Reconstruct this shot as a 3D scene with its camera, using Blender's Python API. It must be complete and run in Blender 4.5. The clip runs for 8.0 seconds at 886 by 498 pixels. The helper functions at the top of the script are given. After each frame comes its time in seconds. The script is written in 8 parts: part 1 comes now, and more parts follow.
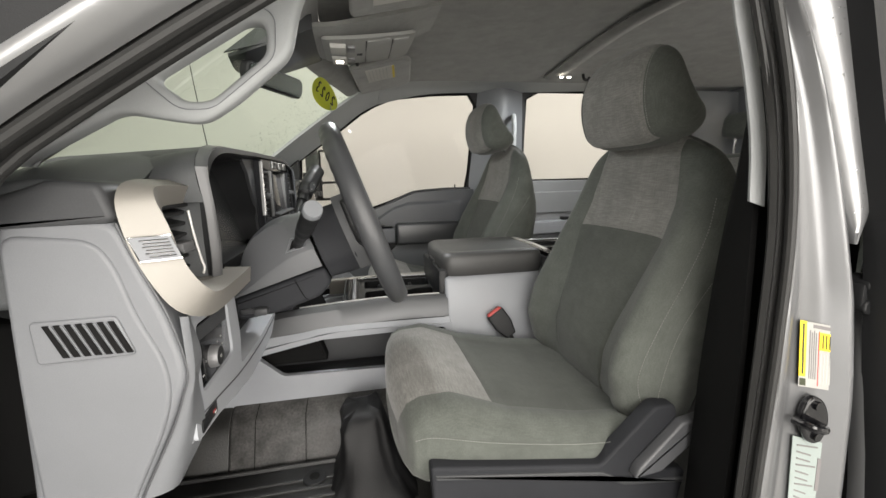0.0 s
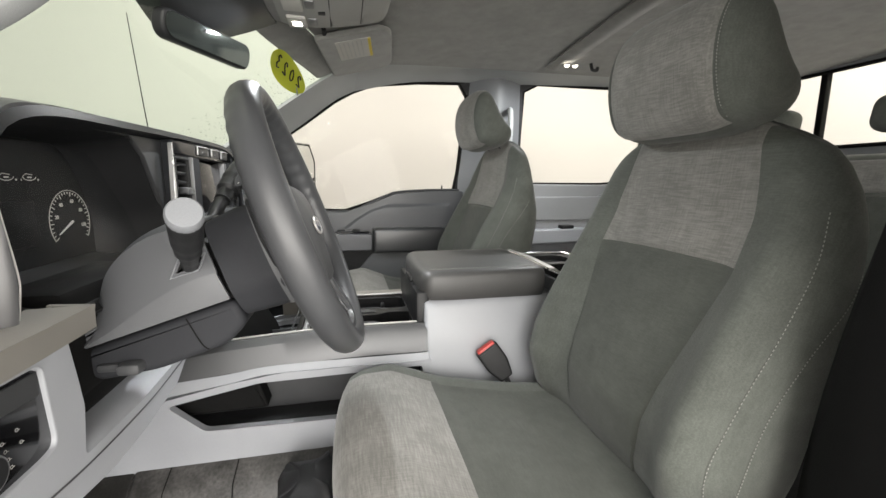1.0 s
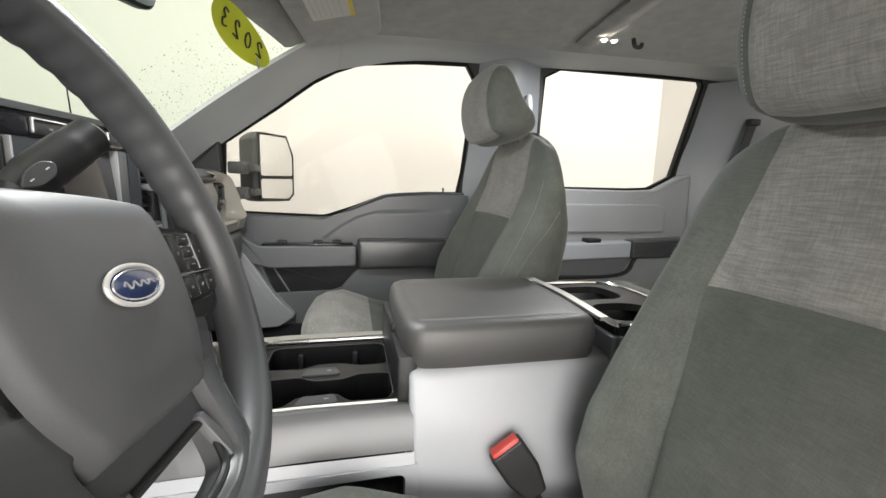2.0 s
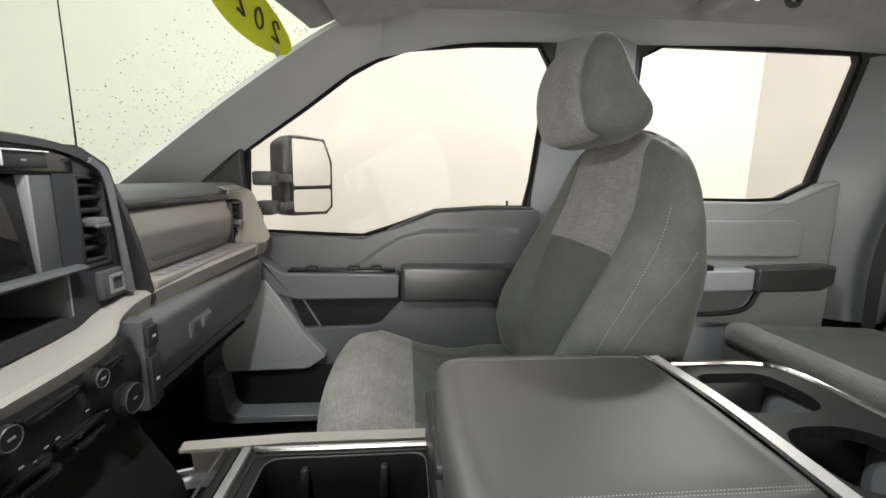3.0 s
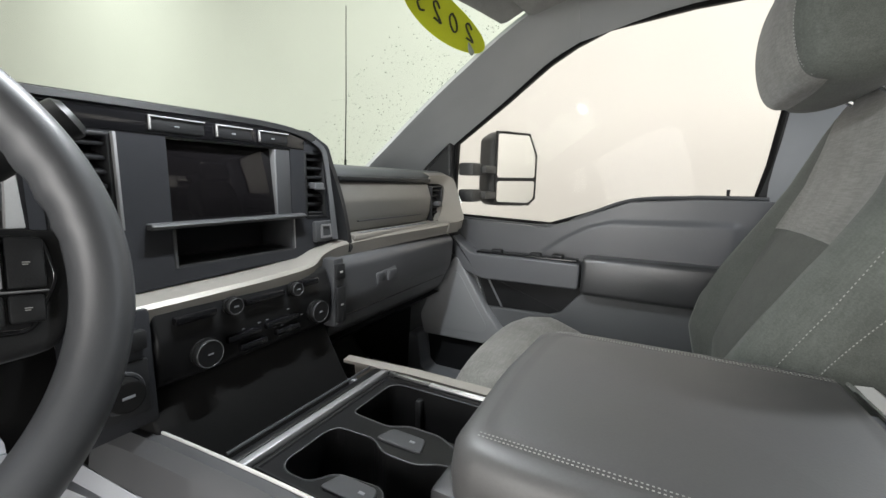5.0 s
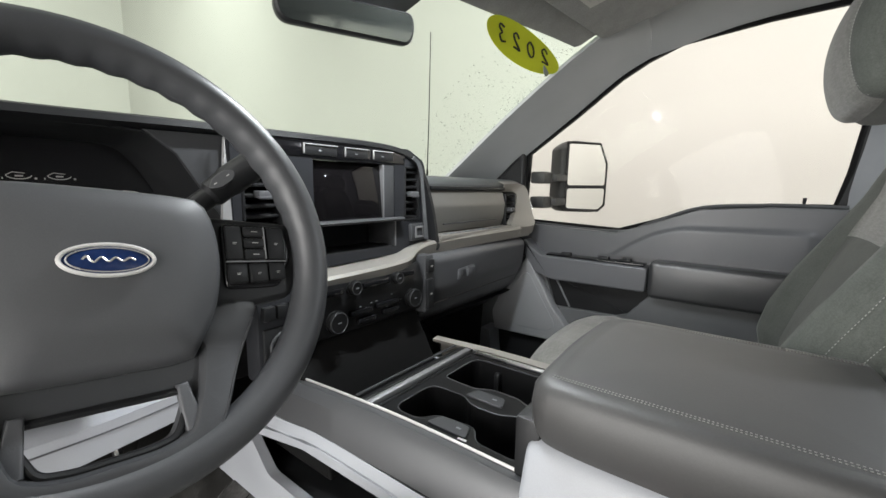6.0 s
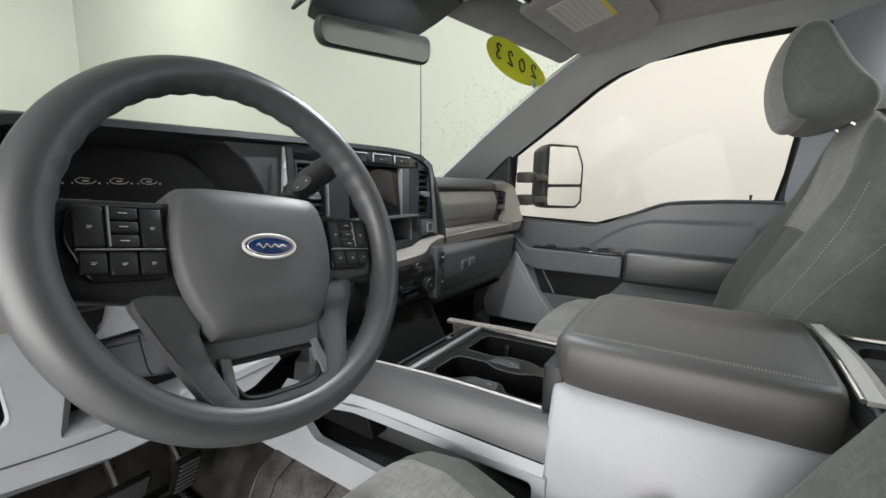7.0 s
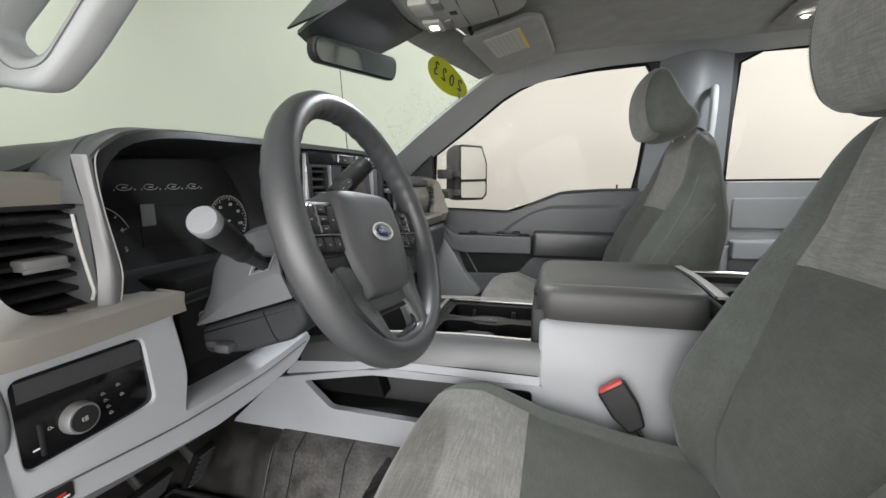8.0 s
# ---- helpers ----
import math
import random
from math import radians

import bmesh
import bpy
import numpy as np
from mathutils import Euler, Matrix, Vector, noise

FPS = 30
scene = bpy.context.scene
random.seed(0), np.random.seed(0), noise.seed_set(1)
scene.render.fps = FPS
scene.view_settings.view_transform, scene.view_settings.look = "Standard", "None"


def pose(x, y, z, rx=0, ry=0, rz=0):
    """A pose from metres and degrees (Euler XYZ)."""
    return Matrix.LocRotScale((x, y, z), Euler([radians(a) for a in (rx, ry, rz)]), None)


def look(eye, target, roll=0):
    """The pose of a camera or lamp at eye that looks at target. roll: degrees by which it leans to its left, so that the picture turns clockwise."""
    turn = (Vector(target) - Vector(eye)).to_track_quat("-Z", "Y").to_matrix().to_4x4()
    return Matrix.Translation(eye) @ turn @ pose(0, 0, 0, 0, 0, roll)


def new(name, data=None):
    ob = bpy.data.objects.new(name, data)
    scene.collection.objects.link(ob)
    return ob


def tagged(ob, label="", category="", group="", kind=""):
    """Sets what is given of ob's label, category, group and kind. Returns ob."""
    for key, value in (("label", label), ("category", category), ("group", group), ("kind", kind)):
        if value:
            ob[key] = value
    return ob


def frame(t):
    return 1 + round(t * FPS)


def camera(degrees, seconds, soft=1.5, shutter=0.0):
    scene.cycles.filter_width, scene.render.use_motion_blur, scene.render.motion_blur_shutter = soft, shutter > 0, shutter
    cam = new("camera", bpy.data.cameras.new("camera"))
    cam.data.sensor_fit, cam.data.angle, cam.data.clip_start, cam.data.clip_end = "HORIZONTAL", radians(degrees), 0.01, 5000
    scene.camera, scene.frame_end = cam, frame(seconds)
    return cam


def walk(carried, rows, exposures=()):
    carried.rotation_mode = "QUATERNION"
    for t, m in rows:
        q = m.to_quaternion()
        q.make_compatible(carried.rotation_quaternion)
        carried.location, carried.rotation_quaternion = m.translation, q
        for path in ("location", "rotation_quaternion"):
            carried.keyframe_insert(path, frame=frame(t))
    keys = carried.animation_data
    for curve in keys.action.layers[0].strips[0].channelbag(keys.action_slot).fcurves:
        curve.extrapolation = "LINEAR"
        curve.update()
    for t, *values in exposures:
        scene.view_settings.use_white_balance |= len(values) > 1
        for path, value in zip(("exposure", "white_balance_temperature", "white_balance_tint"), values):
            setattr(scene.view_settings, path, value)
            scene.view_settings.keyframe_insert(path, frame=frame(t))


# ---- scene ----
# ---- camera and its walk ----
cam = camera(94.2, 8.0)
PATH = [
    (0, (0.03, 0.012, 1.642), (0.415, 1.946, 1.308), -1.3),
    (0.5, (0.038, 0.098, 1.634), (0.463, 2.025, 1.31), -0.6),
    (1, (0.104, 0.285, 1.629), (0.549, 2.208, 1.308), 0.4),
    (1.5, (0.168, 0.464, 1.627), (0.609, 2.39, 1.319), 1.2),
    (1.7, (0.178, 0.533, 1.624), (0.631, 2.456, 1.313), 1.5),
    (2.8, (0.226, 0.927, 1.675), (0.483, 2.882, 1.343), 1.2),
    (3, (0.229, 0.977, 1.678), (0.415, 2.94, 1.345), 1.1),
    (3.5, (0.254, 1.047, 1.68), (0.206, 3.019, 1.347), 1.0),
    (4, (0.328, 1.051, 1.655), (-0.026, 2.993, 1.328), 0.8),
    (4.5, (0.378, 1.022, 1.624), (-0.29, 2.88, 1.309), 0.8),
    (5, (0.418, 0.982, 1.616), (-0.51, 2.726, 1.303), 0.9),
    (5.2, (0.434, 0.955, 1.621), (-0.579, 2.651, 1.305), 0.8),
    (6.3, (0.478, 0.791, 1.625), (-0.728, 2.36, 1.338), 0.9),
    (6.5, (0.486, 0.755, 1.628), (-0.703, 2.337, 1.334), 1.0),
    (7, (0.455, 0.666, 1.629), (-0.611, 2.331, 1.328), 0.6),
    (7.5, (0.374, 0.543, 1.626), (-0.438, 2.344, 1.314), -0.1),
    (8, (0.302, 0.372, 1.635), (-0.21, 2.278, 1.311), -0.7),
]
EXPOSURES = [(0, 0.3, 6750, 10), (0.5, 0.3, 6750, 10), (1.0, 0.75, 6700, 10), (1.5, 0.9, 6650, 10), (2.8, 1.08, 6800, 10), (3.0, 0.95, 6800, 10), (3.5, 0.83, 6750, 10), (5.0, 0.86, 6450, 10), (6.5, 0.75, 6450, 10), (7.0, 0.7, 6450, 10), (7.5, 0.64, 6450, 10), (8.0, 0.56, 6450, 10)]
walk(cam, [(t, look(eye, target, roll)) for t, eye, target, roll in PATH], EXPOSURES)

# ---- light ----
world = bpy.data.worlds.new("world")
scene.world = world
world.use_nodes = True
world.node_tree.nodes["Background"].inputs["Color"].default_value = (0.9, 0.95, 1.0, 1)
world.node_tree.nodes["Background"].inputs["Strength"].default_value = 0.05

ROOM_X0, ROOM_X1, ROOM_Y0, ROOM_Y1, ROOM_Z = -12.2, 3.42, -3.0, 4.6, 6.4


def unseen_lamp(x, y, z, sx, sy, power, tilt=0, colour=(1.0, 0.975, 0.945)):
    data = bpy.data.lights.new("unseen_area_light", "AREA")
    data.shape, data.size, data.size_y, data.energy, data.color = "RECTANGLE", sx, sy, power, colour
    ob = new("unseen_area_light", data)
    ob.matrix_world = pose(x, y, z, 0, tilt, 0)
    return ob


# overhead booth light, then four unseen lamps added to brighten walls and cab
for lx, ly, lz, sx, sy, power, tilt in ((0.6, 1.0, 6.2, 3.0, 4.0, 75, 0), (-6.2, 0.8, 5.9, 2.0, 5.0, 205, 50), (-0.3, -1.3, 3.9, 2.4, 1.0, 85, 0), (0.9, 3.5, 3.9, 3.4, 0.8, 5, 0), (2.7, 0.8, 3.9, 0.8, 3.0, 120, -10)):
    unseen_lamp(lx, ly, lz, sx, sy, power, tilt)
# added unseen fill light along the wall beside the open door
fill_data = bpy.data.lights.new("door_side_fill_light", "AREA")
fill_data.shape, fill_data.size, fill_data.size_y, fill_data.energy, fill_data.color = "RECTANGLE", 5.0, 3.0, 240, (1.0, 0.98, 0.955)
new("door_side_fill_light", fill_data).matrix_world = pose(0.85, ROOM_Y0 + 0.05, 1.9, 90)


def cab_lamp(x, y, z, size, power):
    data = bpy.data.lights.new("cab_light", "AREA")
    data.shape, data.size, data.energy, data.color = "DISK", size, power, (0.93, 0.97, 1.0)
    ob = new("cab_light", data)
    ob.matrix_world = pose(x, y, z)
    return ob


# lit map lamps in the overhead console and lit reading lamps in the headliner
for lx, ly, lz, power in ((-0.008, 1.355, 2.018, 2.3), (-0.008, 1.465, 2.018, 2.3), (1.03, 1.972, 2.112, 1.7), (1.068, 1.972, 2.112, 1.7)):
    cab_lamp(lx, ly, lz, 0.03, power)
# ---- building helpers ----
C = 1.41                       # centre line of the cab
V = Vector


def thing(name, at, label, category, group="", kind=""):
    ob = new(name)
    ob.empty_display_size = 0.05
    ob.location = at
    return tagged(ob, label, category, group, kind)


def root_of(ob):
    while ob.parent is not None:
        ob = ob.parent
    return ob


def part(name, bm, material, parent=None, label="", smooth=35):
    """Links a bmesh, given in world metres, as one mesh object under a thing or a part."""
    shift = root_of(parent).location if parent is not None else V((0, 0, 0))
    if parent is not None:
        bmesh.ops.translate(bm, vec=-V(shift), verts=bm.verts)
    bmesh.ops.recalc_face_normals(bm, faces=bm.faces)
    data = bpy.data.meshes.new(name)
    bm.to_mesh(data)
    bm.free()
    data.materials.append(material)
    if smooth:
        data.shade_smooth()
        data.set_sharp_from_angle(angle=radians(smooth))
    ob = new(name, data)
    if parent is not None:
        ob.parent = parent
    if label:
        ob["label"] = label
    return ob


def solid(name, bm, material, label, category, kind="", group="", smooth=35):
    return tagged(part(name, bm, material, None, "", smooth), label, category, group, kind)


def join(*bms):
    out = bmesh.new()
    for b in bms:
        data = bpy.data.meshes.new("t")
        b.to_mesh(data)
        b.free()
        out.from_mesh(data)
        bpy.data.meshes.remove(data)
    return out


def rbox(x0, x1, y0, y1, z0, z1, r=0.006, seg=2, m=None):
    """A box with rounded edges."""
    bm = bmesh.new()
    bmesh.ops.create_cube(bm, size=1.0)
    for v in bm.verts:
        v.co = V(((x0 + x1) / 2 + v.co.x * (x1 - x0), (y0 + y1) / 2 + v.co.y * (y1 - y0), (z0 + z1) / 2 + v.co.z * (z1 - z0)))
    r = min(r, 0.49 * min(abs(x1 - x0), abs(y1 - y0), abs(z1 - z0)))
    if r > 0:
        bmesh.ops.bevel(bm, geom=bm.edges[:], offset=r, segments=seg, profile=0.5, affect="EDGES")
    if m is not None:
        bmesh.ops.transform(bm, matrix=m, verts=bm.verts)
    return bm


AX = {"x": (1, 2, 0), "y": (0, 2, 1), "z": (0, 1, 2)}


def place(axis, a, b, c):
    p = [0, 0, 0]
    i, j, k = AX[axis]
    p[i], p[j], p[k] = a, b, c
    return V(p)


def round_poly(pts, r=0.01, seg=4):
    """Rounds the corners of a closed polygon."""
    out, n = [], len(pts)
    for i in range(n):
        p, a, b = V(pts[i][:2]), V(pts[i - 1][:2]), V(pts[(i + 1) % n][:2])
        rr = pts[i][2] if len(pts[i]) > 2 else r
        da, db = (a - p), (b - p)
        ra = min(rr, da.length * 0.48)
        rb = min(rr, db.length * 0.48)
        if ra < 1e-5 or rb < 1e-5:
            out.append(p)
            continue
        pa, pb = p + da.normalized() * ra, p + db.normalized() * rb
        for s in range(seg + 1):
            t = s / seg
            out.append((1 - t) ** 2 * pa + 2 * t * (1 - t) * p + t * t * pb)
    return [(q.x, q.y) for q in out]


def inset(pts, d):
    """A polygon drawn in by d along its corners' bisectors."""
    n = len(pts)
    area = sum(pts[i][0] * pts[(i + 1) % n][1] - pts[(i + 1) % n][0] * pts[i][1] for i in range(n))
    sg = 1.0 if area > 0 else -1.0
    out = []
    for i in range(n):
        p, a, b = V(pts[i][:2]), V(pts[i - 1][:2]), V(pts[(i + 1) % n][:2])
        u, w = (p - a).normalized(), (b - p).normalized()
        m = V((-(u.y + w.y), u.x + w.x)) * sg
        if m.length < 1e-6:
            m = V((-u.y, u.x)) * sg
        m.normalize()
        k = max(0.5, m.dot(V((-u.y, u.x)) * sg))
        out.append(tuple(p + m * (d / k)))
    return out


def prism(pts, axis, c0, c1, r=0.0, corner=0.0, seg=2):
    """A polygon in the two other axes, drawn out along axis from c0 to c1; r rounds the end edges."""
    if corner:
        pts = round_poly(pts, corner)
    sg = 1.0 if c1 > c0 else -1.0
    r = min(r, abs(c1 - c0) * 0.49)
    if corner and r > corner * 0.95:
        r = corner * 0.95
    rows = []
    if r:
        steps = [math.pi / 2 * k / (seg + 1) for k in range(seg + 2)]
        rings_ = [(r * (1 - math.sin(a)), r * (1 - math.cos(a))) for a in steps]
        hold = min(r + 0.0006, corner * 0.97) if corner else r + 0.0006
        rows.append((inset(pts, hold), c0))
        rows += [(inset(pts, i) if i > 1e-7 else pts, c0 + sg * d) for i, d in rings_]
        rows += [(inset(pts, i) if i > 1e-7 else pts, c1 - sg * d) for i, d in rings_[::-1]]
        rows.append((inset(pts, hold), c1))
    else:
        rows = [(pts, c0), (pts, c1)]
    bm = bmesh.new()
    g = [[bm.verts.new(place(axis, p[0], p[1], c)) for p in row] for row, c in rows]
    n = len(pts)
    bm.faces.new(g[0][::-1])
    bm.faces.new(g[-1])
    for a, b in zip(g, g[1:]):
        for i in range(n):
            bm.faces.new((a[i], a[(i + 1) % n], b[(i + 1) % n], b[i]))
    bmesh.ops.recalc_face_normals(bm, faces=bm.faces)
    return bm


def holed(outer, holes, axis, c0, c1):
    """A plate from c0 to c1 along axis with openings through it."""
    bm = bmesh.new()
    edges = []
    for loop in (outer, *holes):
        vs = [bm.verts.new(place(axis, p[0], p[1], c0)) for p in loop]
        edges += [bm.edges.new((vs[i], vs[(i + 1) % len(vs)])) for i in range(len(vs))]
    bmesh.ops.triangle_fill(bm, use_beauty=True, use_dissolve=False, edges=edges)
    res = bmesh.ops.extrude_face_region(bm, geom=bm.faces[:])
    move = place(axis, 0, 0, c1 - c0)
    bmesh.ops.translate(bm, vec=move, verts=[g for g in res["geom"] if isinstance(g, bmesh.types.BMVert)])
    bmesh.ops.recalc_face_normals(bm, faces=bm.faces)
    return bm


def spline(pts, n, closed=False):
    """n points along a Catmull-Rom curve, evenly by length."""
    p = [V(q) for q in pts]
    m = len(p)
    if m == 2 and not closed:
        return [p[0].lerp(p[1], i / (n - 1)) for i in range(n)]
    dense = []
    last = m if closed else m - 1
    for i in range(last):
        p1, p2 = p[i], p[(i + 1) % m]
        p0 = p[i - 1] if (closed or i > 0) else p1 * 2 - p2
        p3 = p[(i + 2) % m] if (closed or i + 2 < m) else p2 * 2 - p1
        for s in range(16):
            t = s / 16
            dense.append(0.5 * ((2 * p1) + (p2 - p0) * t + (2 * p0 - 5 * p1 + 4 * p2 - p3) * t * t + (3 * p1 - p0 - 3 * p2 + p3) * t ** 3))
    dense.append(p[0] if closed else p[-1])
    lens = [0.0]
    for a, b in zip(dense, dense[1:]):
        lens.append(lens[-1] + (b - a).length)
    out, k = [], 0
    count = n if not closed else n + 1
    for i in range(count):
        want = lens[-1] * i / (count - 1)
        while k < len(dense) - 2 and lens[k + 1] < want:
            k += 1
        span = lens[k + 1] - lens[k]
        out.append(dense[k].lerp(dense[k + 1], 0 if span < 1e-9 else (want - lens[k]) / span))
    return out[:n]


def tube(pts, r, n=10, steps=0, closed=False, flat=1.0, up=None):
    """A round (or flattened) bar along a curve."""
    path = spline(pts, steps, closed) if steps else [V(q) for q in pts]
    bm = bmesh.new()
    rings = []
    m = len(path)
    prev = None
    for i, p in enumerate(path):
        a = path[i - 1] if (closed or i > 0) else p
        b = path[(i + 1) % m] if (closed or i < m - 1) else p
        d = (b - a).normalized()
        ref = V(up) if up else (prev if prev is not None else (V((0, 0, 1)) if abs(d.z) < 0.9 else V((1, 0, 0))))
        s = d.cross(ref).normalized()
        u = s.cross(d).normalized()
        prev = u
        rr = r[i * (len(r) - 1) // max(1, m - 1)] if isinstance(r, (list, tuple)) else r
        rings.append([bm.verts.new(p + s * (math.cos(k * math.tau / n) * rr) + u * (math.sin(k * math.tau / n) * rr * flat)) for k in range(n)])
    for i in range(m if closed else m - 1):
        A, B = rings[i], rings[(i + 1) % m]
        for k in range(n):
            bm.faces.new((A[k], A[(k + 1) % n], B[(k + 1) % n], B[k]))
    if not closed:
        bm.faces.new(rings[0][::-1])
        bm.faces.new(rings[-1])
    return bm


def patch(curves, nu=24, nv=0, thick=0.0, out=(0, 0, 1)):
    """A sheet lofted over curves; nv rows (curved across) or straight from curve to curve; thick is laid away from out."""
    rows = [spline(c, nu) for c in curves]
    if nv:
        cols = [spline([r[i] for r in rows], nv) for i in range(nu)]
        rows = [[cols[i][j] for i in range(nu)] for j in range(nv)]
    bm = bmesh.new()
    g = [[bm.verts.new(p) for p in r] for r in rows]
    for a, b in zip(g, g[1:]):
        for i in range(nu - 1):
            try:
                bm.faces.new((a[i], a[i + 1], b[i + 1], b[i]))
            except ValueError:
                pass
    bmesh.ops.remove_doubles(bm, verts=bm.verts, dist=1e-5)
    bm.normal_update()
    if thick:
        want = V(out)
        if sum((f.normal.dot(want) for f in bm.faces)) < 0:
            bmesh.ops.reverse_faces(bm, faces=bm.faces)
        bm.normal_update()
        top = {v: v.normal.copy() for v in bm.verts}
        res = bmesh.ops.extrude_face_region(bm, geom=bm.faces[:])
        lows = [x for x in res["geom"] if isinstance(x, bmesh.types.BMVert)]
        table = {tuple(round(c, 6) for c in v.co): n for v, n in top.items()}
        for v in lows:
            n = table.get(tuple(round(c, 6) for c in v.co))
            if n is not None:
                v.co = v.co - n * thick
        bmesh.ops.recalc_face_normals(bm, faces=bm.faces)
    return bm


def disc(at, r, depth, axis="x", n=28, bevel=0.0):
    """A short cylinder; at is the centre of its far face and depth goes along +axis."""
    pts = [(math.cos(k * math.tau / n) * r, math.sin(k * math.tau / n) * r) for k in range(n)]
    bm = prism(pts, axis, 0, depth, bevel)
    bmesh.ops.translate(bm, vec=V(at), verts=bm.verts)
    return bm


def ring(at, r, rt, axis="x", n=32, k=8):
    pts = [V(at) + place(axis, math.cos(i * math.tau / n) * r, math.sin(i * math.tau / n) * r, 0) for i in range(n)]
    return tube(pts, rt, k, closed=True, up=place(axis, 0, 0, 1))


def skin(loops):
    """Closed rings of points joined ring to ring."""
    bm = bmesh.new()
    rows = [[bm.verts.new(q) for q in ring_] for ring_ in loops]
    for A, B in zip(rows, rows[1:]):
        for k in range(len(A)):
            bm.faces.new((A[k], A[(k + 1) % len(A)], B[(k + 1) % len(A)], B[k]))
    return bm


def turned(bm, m):
    bmesh.ops.transform(bm, matrix=m, verts=bm.verts)
    return bm


def about(p, rx=0, ry=0, rz=0):
    return Matrix.Translation(p) @ pose(0, 0, 0, rx, ry, rz) @ Matrix.Translation(-V(p))


def letters(text, size, m, depth=0.0004):
    """Writing as a mesh, laid in the plane of m."""
    cu = bpy.data.curves.new("t", "FONT")
    cu.body, cu.size, cu.extrude, cu.align_x, cu.align_y = text, size, depth, "CENTER", "CENTER"
    cu.resolution_u = 3
    ob = bpy.data.objects.new("t", cu)
    data = bpy.data.meshes.new_from_object(ob)
    bm = bmesh.new()
    bm.from_mesh(data)
    bpy.data.objects.remove(ob)
    bpy.data.curves.remove(cu)
    bpy.data.meshes.remove(data)
    bmesh.ops.transform(bm, matrix=m, verts=bm.verts)
    return bm


def stitches(pts, n, r=0.0011, length=0.0045):
    """A row of short thread stitches along a curve."""
    path = spline(pts, n * 2 + 1)
    bms = []
    for i in range(0, n * 2, 2):
        a, b = path[i], path[i + 1]
        bms.append(tube([a, a.lerp(b, 0.95)], r, 5))
    return join(*bms)


# ---- materials ----
def material(name, colour, rough=0.5, metal=0.0, grain=300.0, bump=0.1, vary=0.15, blotch=6.0, sheen=0.0, coat=0.0, spec=0.5, dirt=0.0, coat_rough=0.08):
    """Paint, plastic, leather or metal: fine grain, broad unevenness and slight wear."""
    m = bpy.data.materials.new(name)
    m.use_nodes = True
    nt = m.node_tree
    b = nt.nodes["Principled BSDF"]
    L = nt.links.new
    tc = nt.nodes.new("ShaderNodeTexCoord")
    fine = nt.nodes.new("ShaderNodeTexNoise")
    fine.inputs["Scale"].default_value, fine.inputs["Detail"].default_value = grain, 3
    wide = nt.nodes.new("ShaderNodeTexNoise")
    wide.inputs["Scale"].default_value, wide.inputs["Detail"].default_value = blotch, 4
    L(tc.outputs["Object"], fine.inputs["Vector"])
    L(tc.outputs["Object"], wide.inputs["Vector"])
    ramp = nt.nodes.new("ShaderNodeMapRange")
    ramp.inputs["From Min"].default_value, ramp.inputs["From Max"].default_value = 0.3, 0.7
    ramp.inputs["To Min"].default_value, ramp.inputs["To Max"].default_value = 1 - vary, 1 + vary
    L(wide.outputs["Fac"], ramp.inputs["Value"])
    fr = nt.nodes.new("ShaderNodeMapRange")
    fr.inputs["From Min"].default_value, fr.inputs["From Max"].default_value = 0.3, 0.7
    fr.inputs["To Min"].default_value, fr.inputs["To Max"].default_value = 1 - vary * 0.6, 1 + vary * 0.6
    L(fine.outputs["Fac"], fr.inputs["Value"])
    mul = nt.nodes.new("ShaderNodeMath")
    mul.operation = "MULTIPLY"
    L(ramp.outputs["Result"], mul.inputs[0])
    L(fr.outputs["Result"], mul.inputs[1])
    col = nt.nodes.new("ShaderNodeMix")
    col.data_type, col.blend_type = "RGBA", "MULTIPLY"
    col.inputs["Factor"].default_value = 1.0
    col.inputs["A"].default_value = (*colour, 1)
    L(mul.outputs["Value"], col.inputs["B"])
    L(col.outputs["Result"], b.inputs["Base Color"])
    rr = nt.nodes.new("ShaderNodeMapRange")
    rr.inputs["From Min"].default_value, rr.inputs["From Max"].default_value = 0.3, 0.7
    rr.inputs["To Min"].default_value, rr.inputs["To Max"].default_value = max(0.02, rough - 0.06 - dirt), min(1.0, rough + 0.06 + dirt)
    L(wide.outputs["Fac"], rr.inputs["Value"])
    L(rr.outputs["Result"], b.inputs["Roughness"])
    b.inputs["Metallic"].default_value = metal
    b.inputs["Specular IOR Level"].default_value = spec
    b.inputs["Sheen Weight"].default_value = sheen
    b.inputs["Coat Weight"].default_value = coat
    b.inputs["Coat Roughness"].default_value = coat_rough
    if bump:
        bp = nt.nodes.new("ShaderNodeBump")
        bp.inputs["Strength"].default_value, bp.inputs["Distance"].default_value = bump, 0.002
        L(fine.outputs["Fac"], bp.inputs["Height"])
        L(bp.outputs["Normal"], b.inputs["Normal"])
    return m


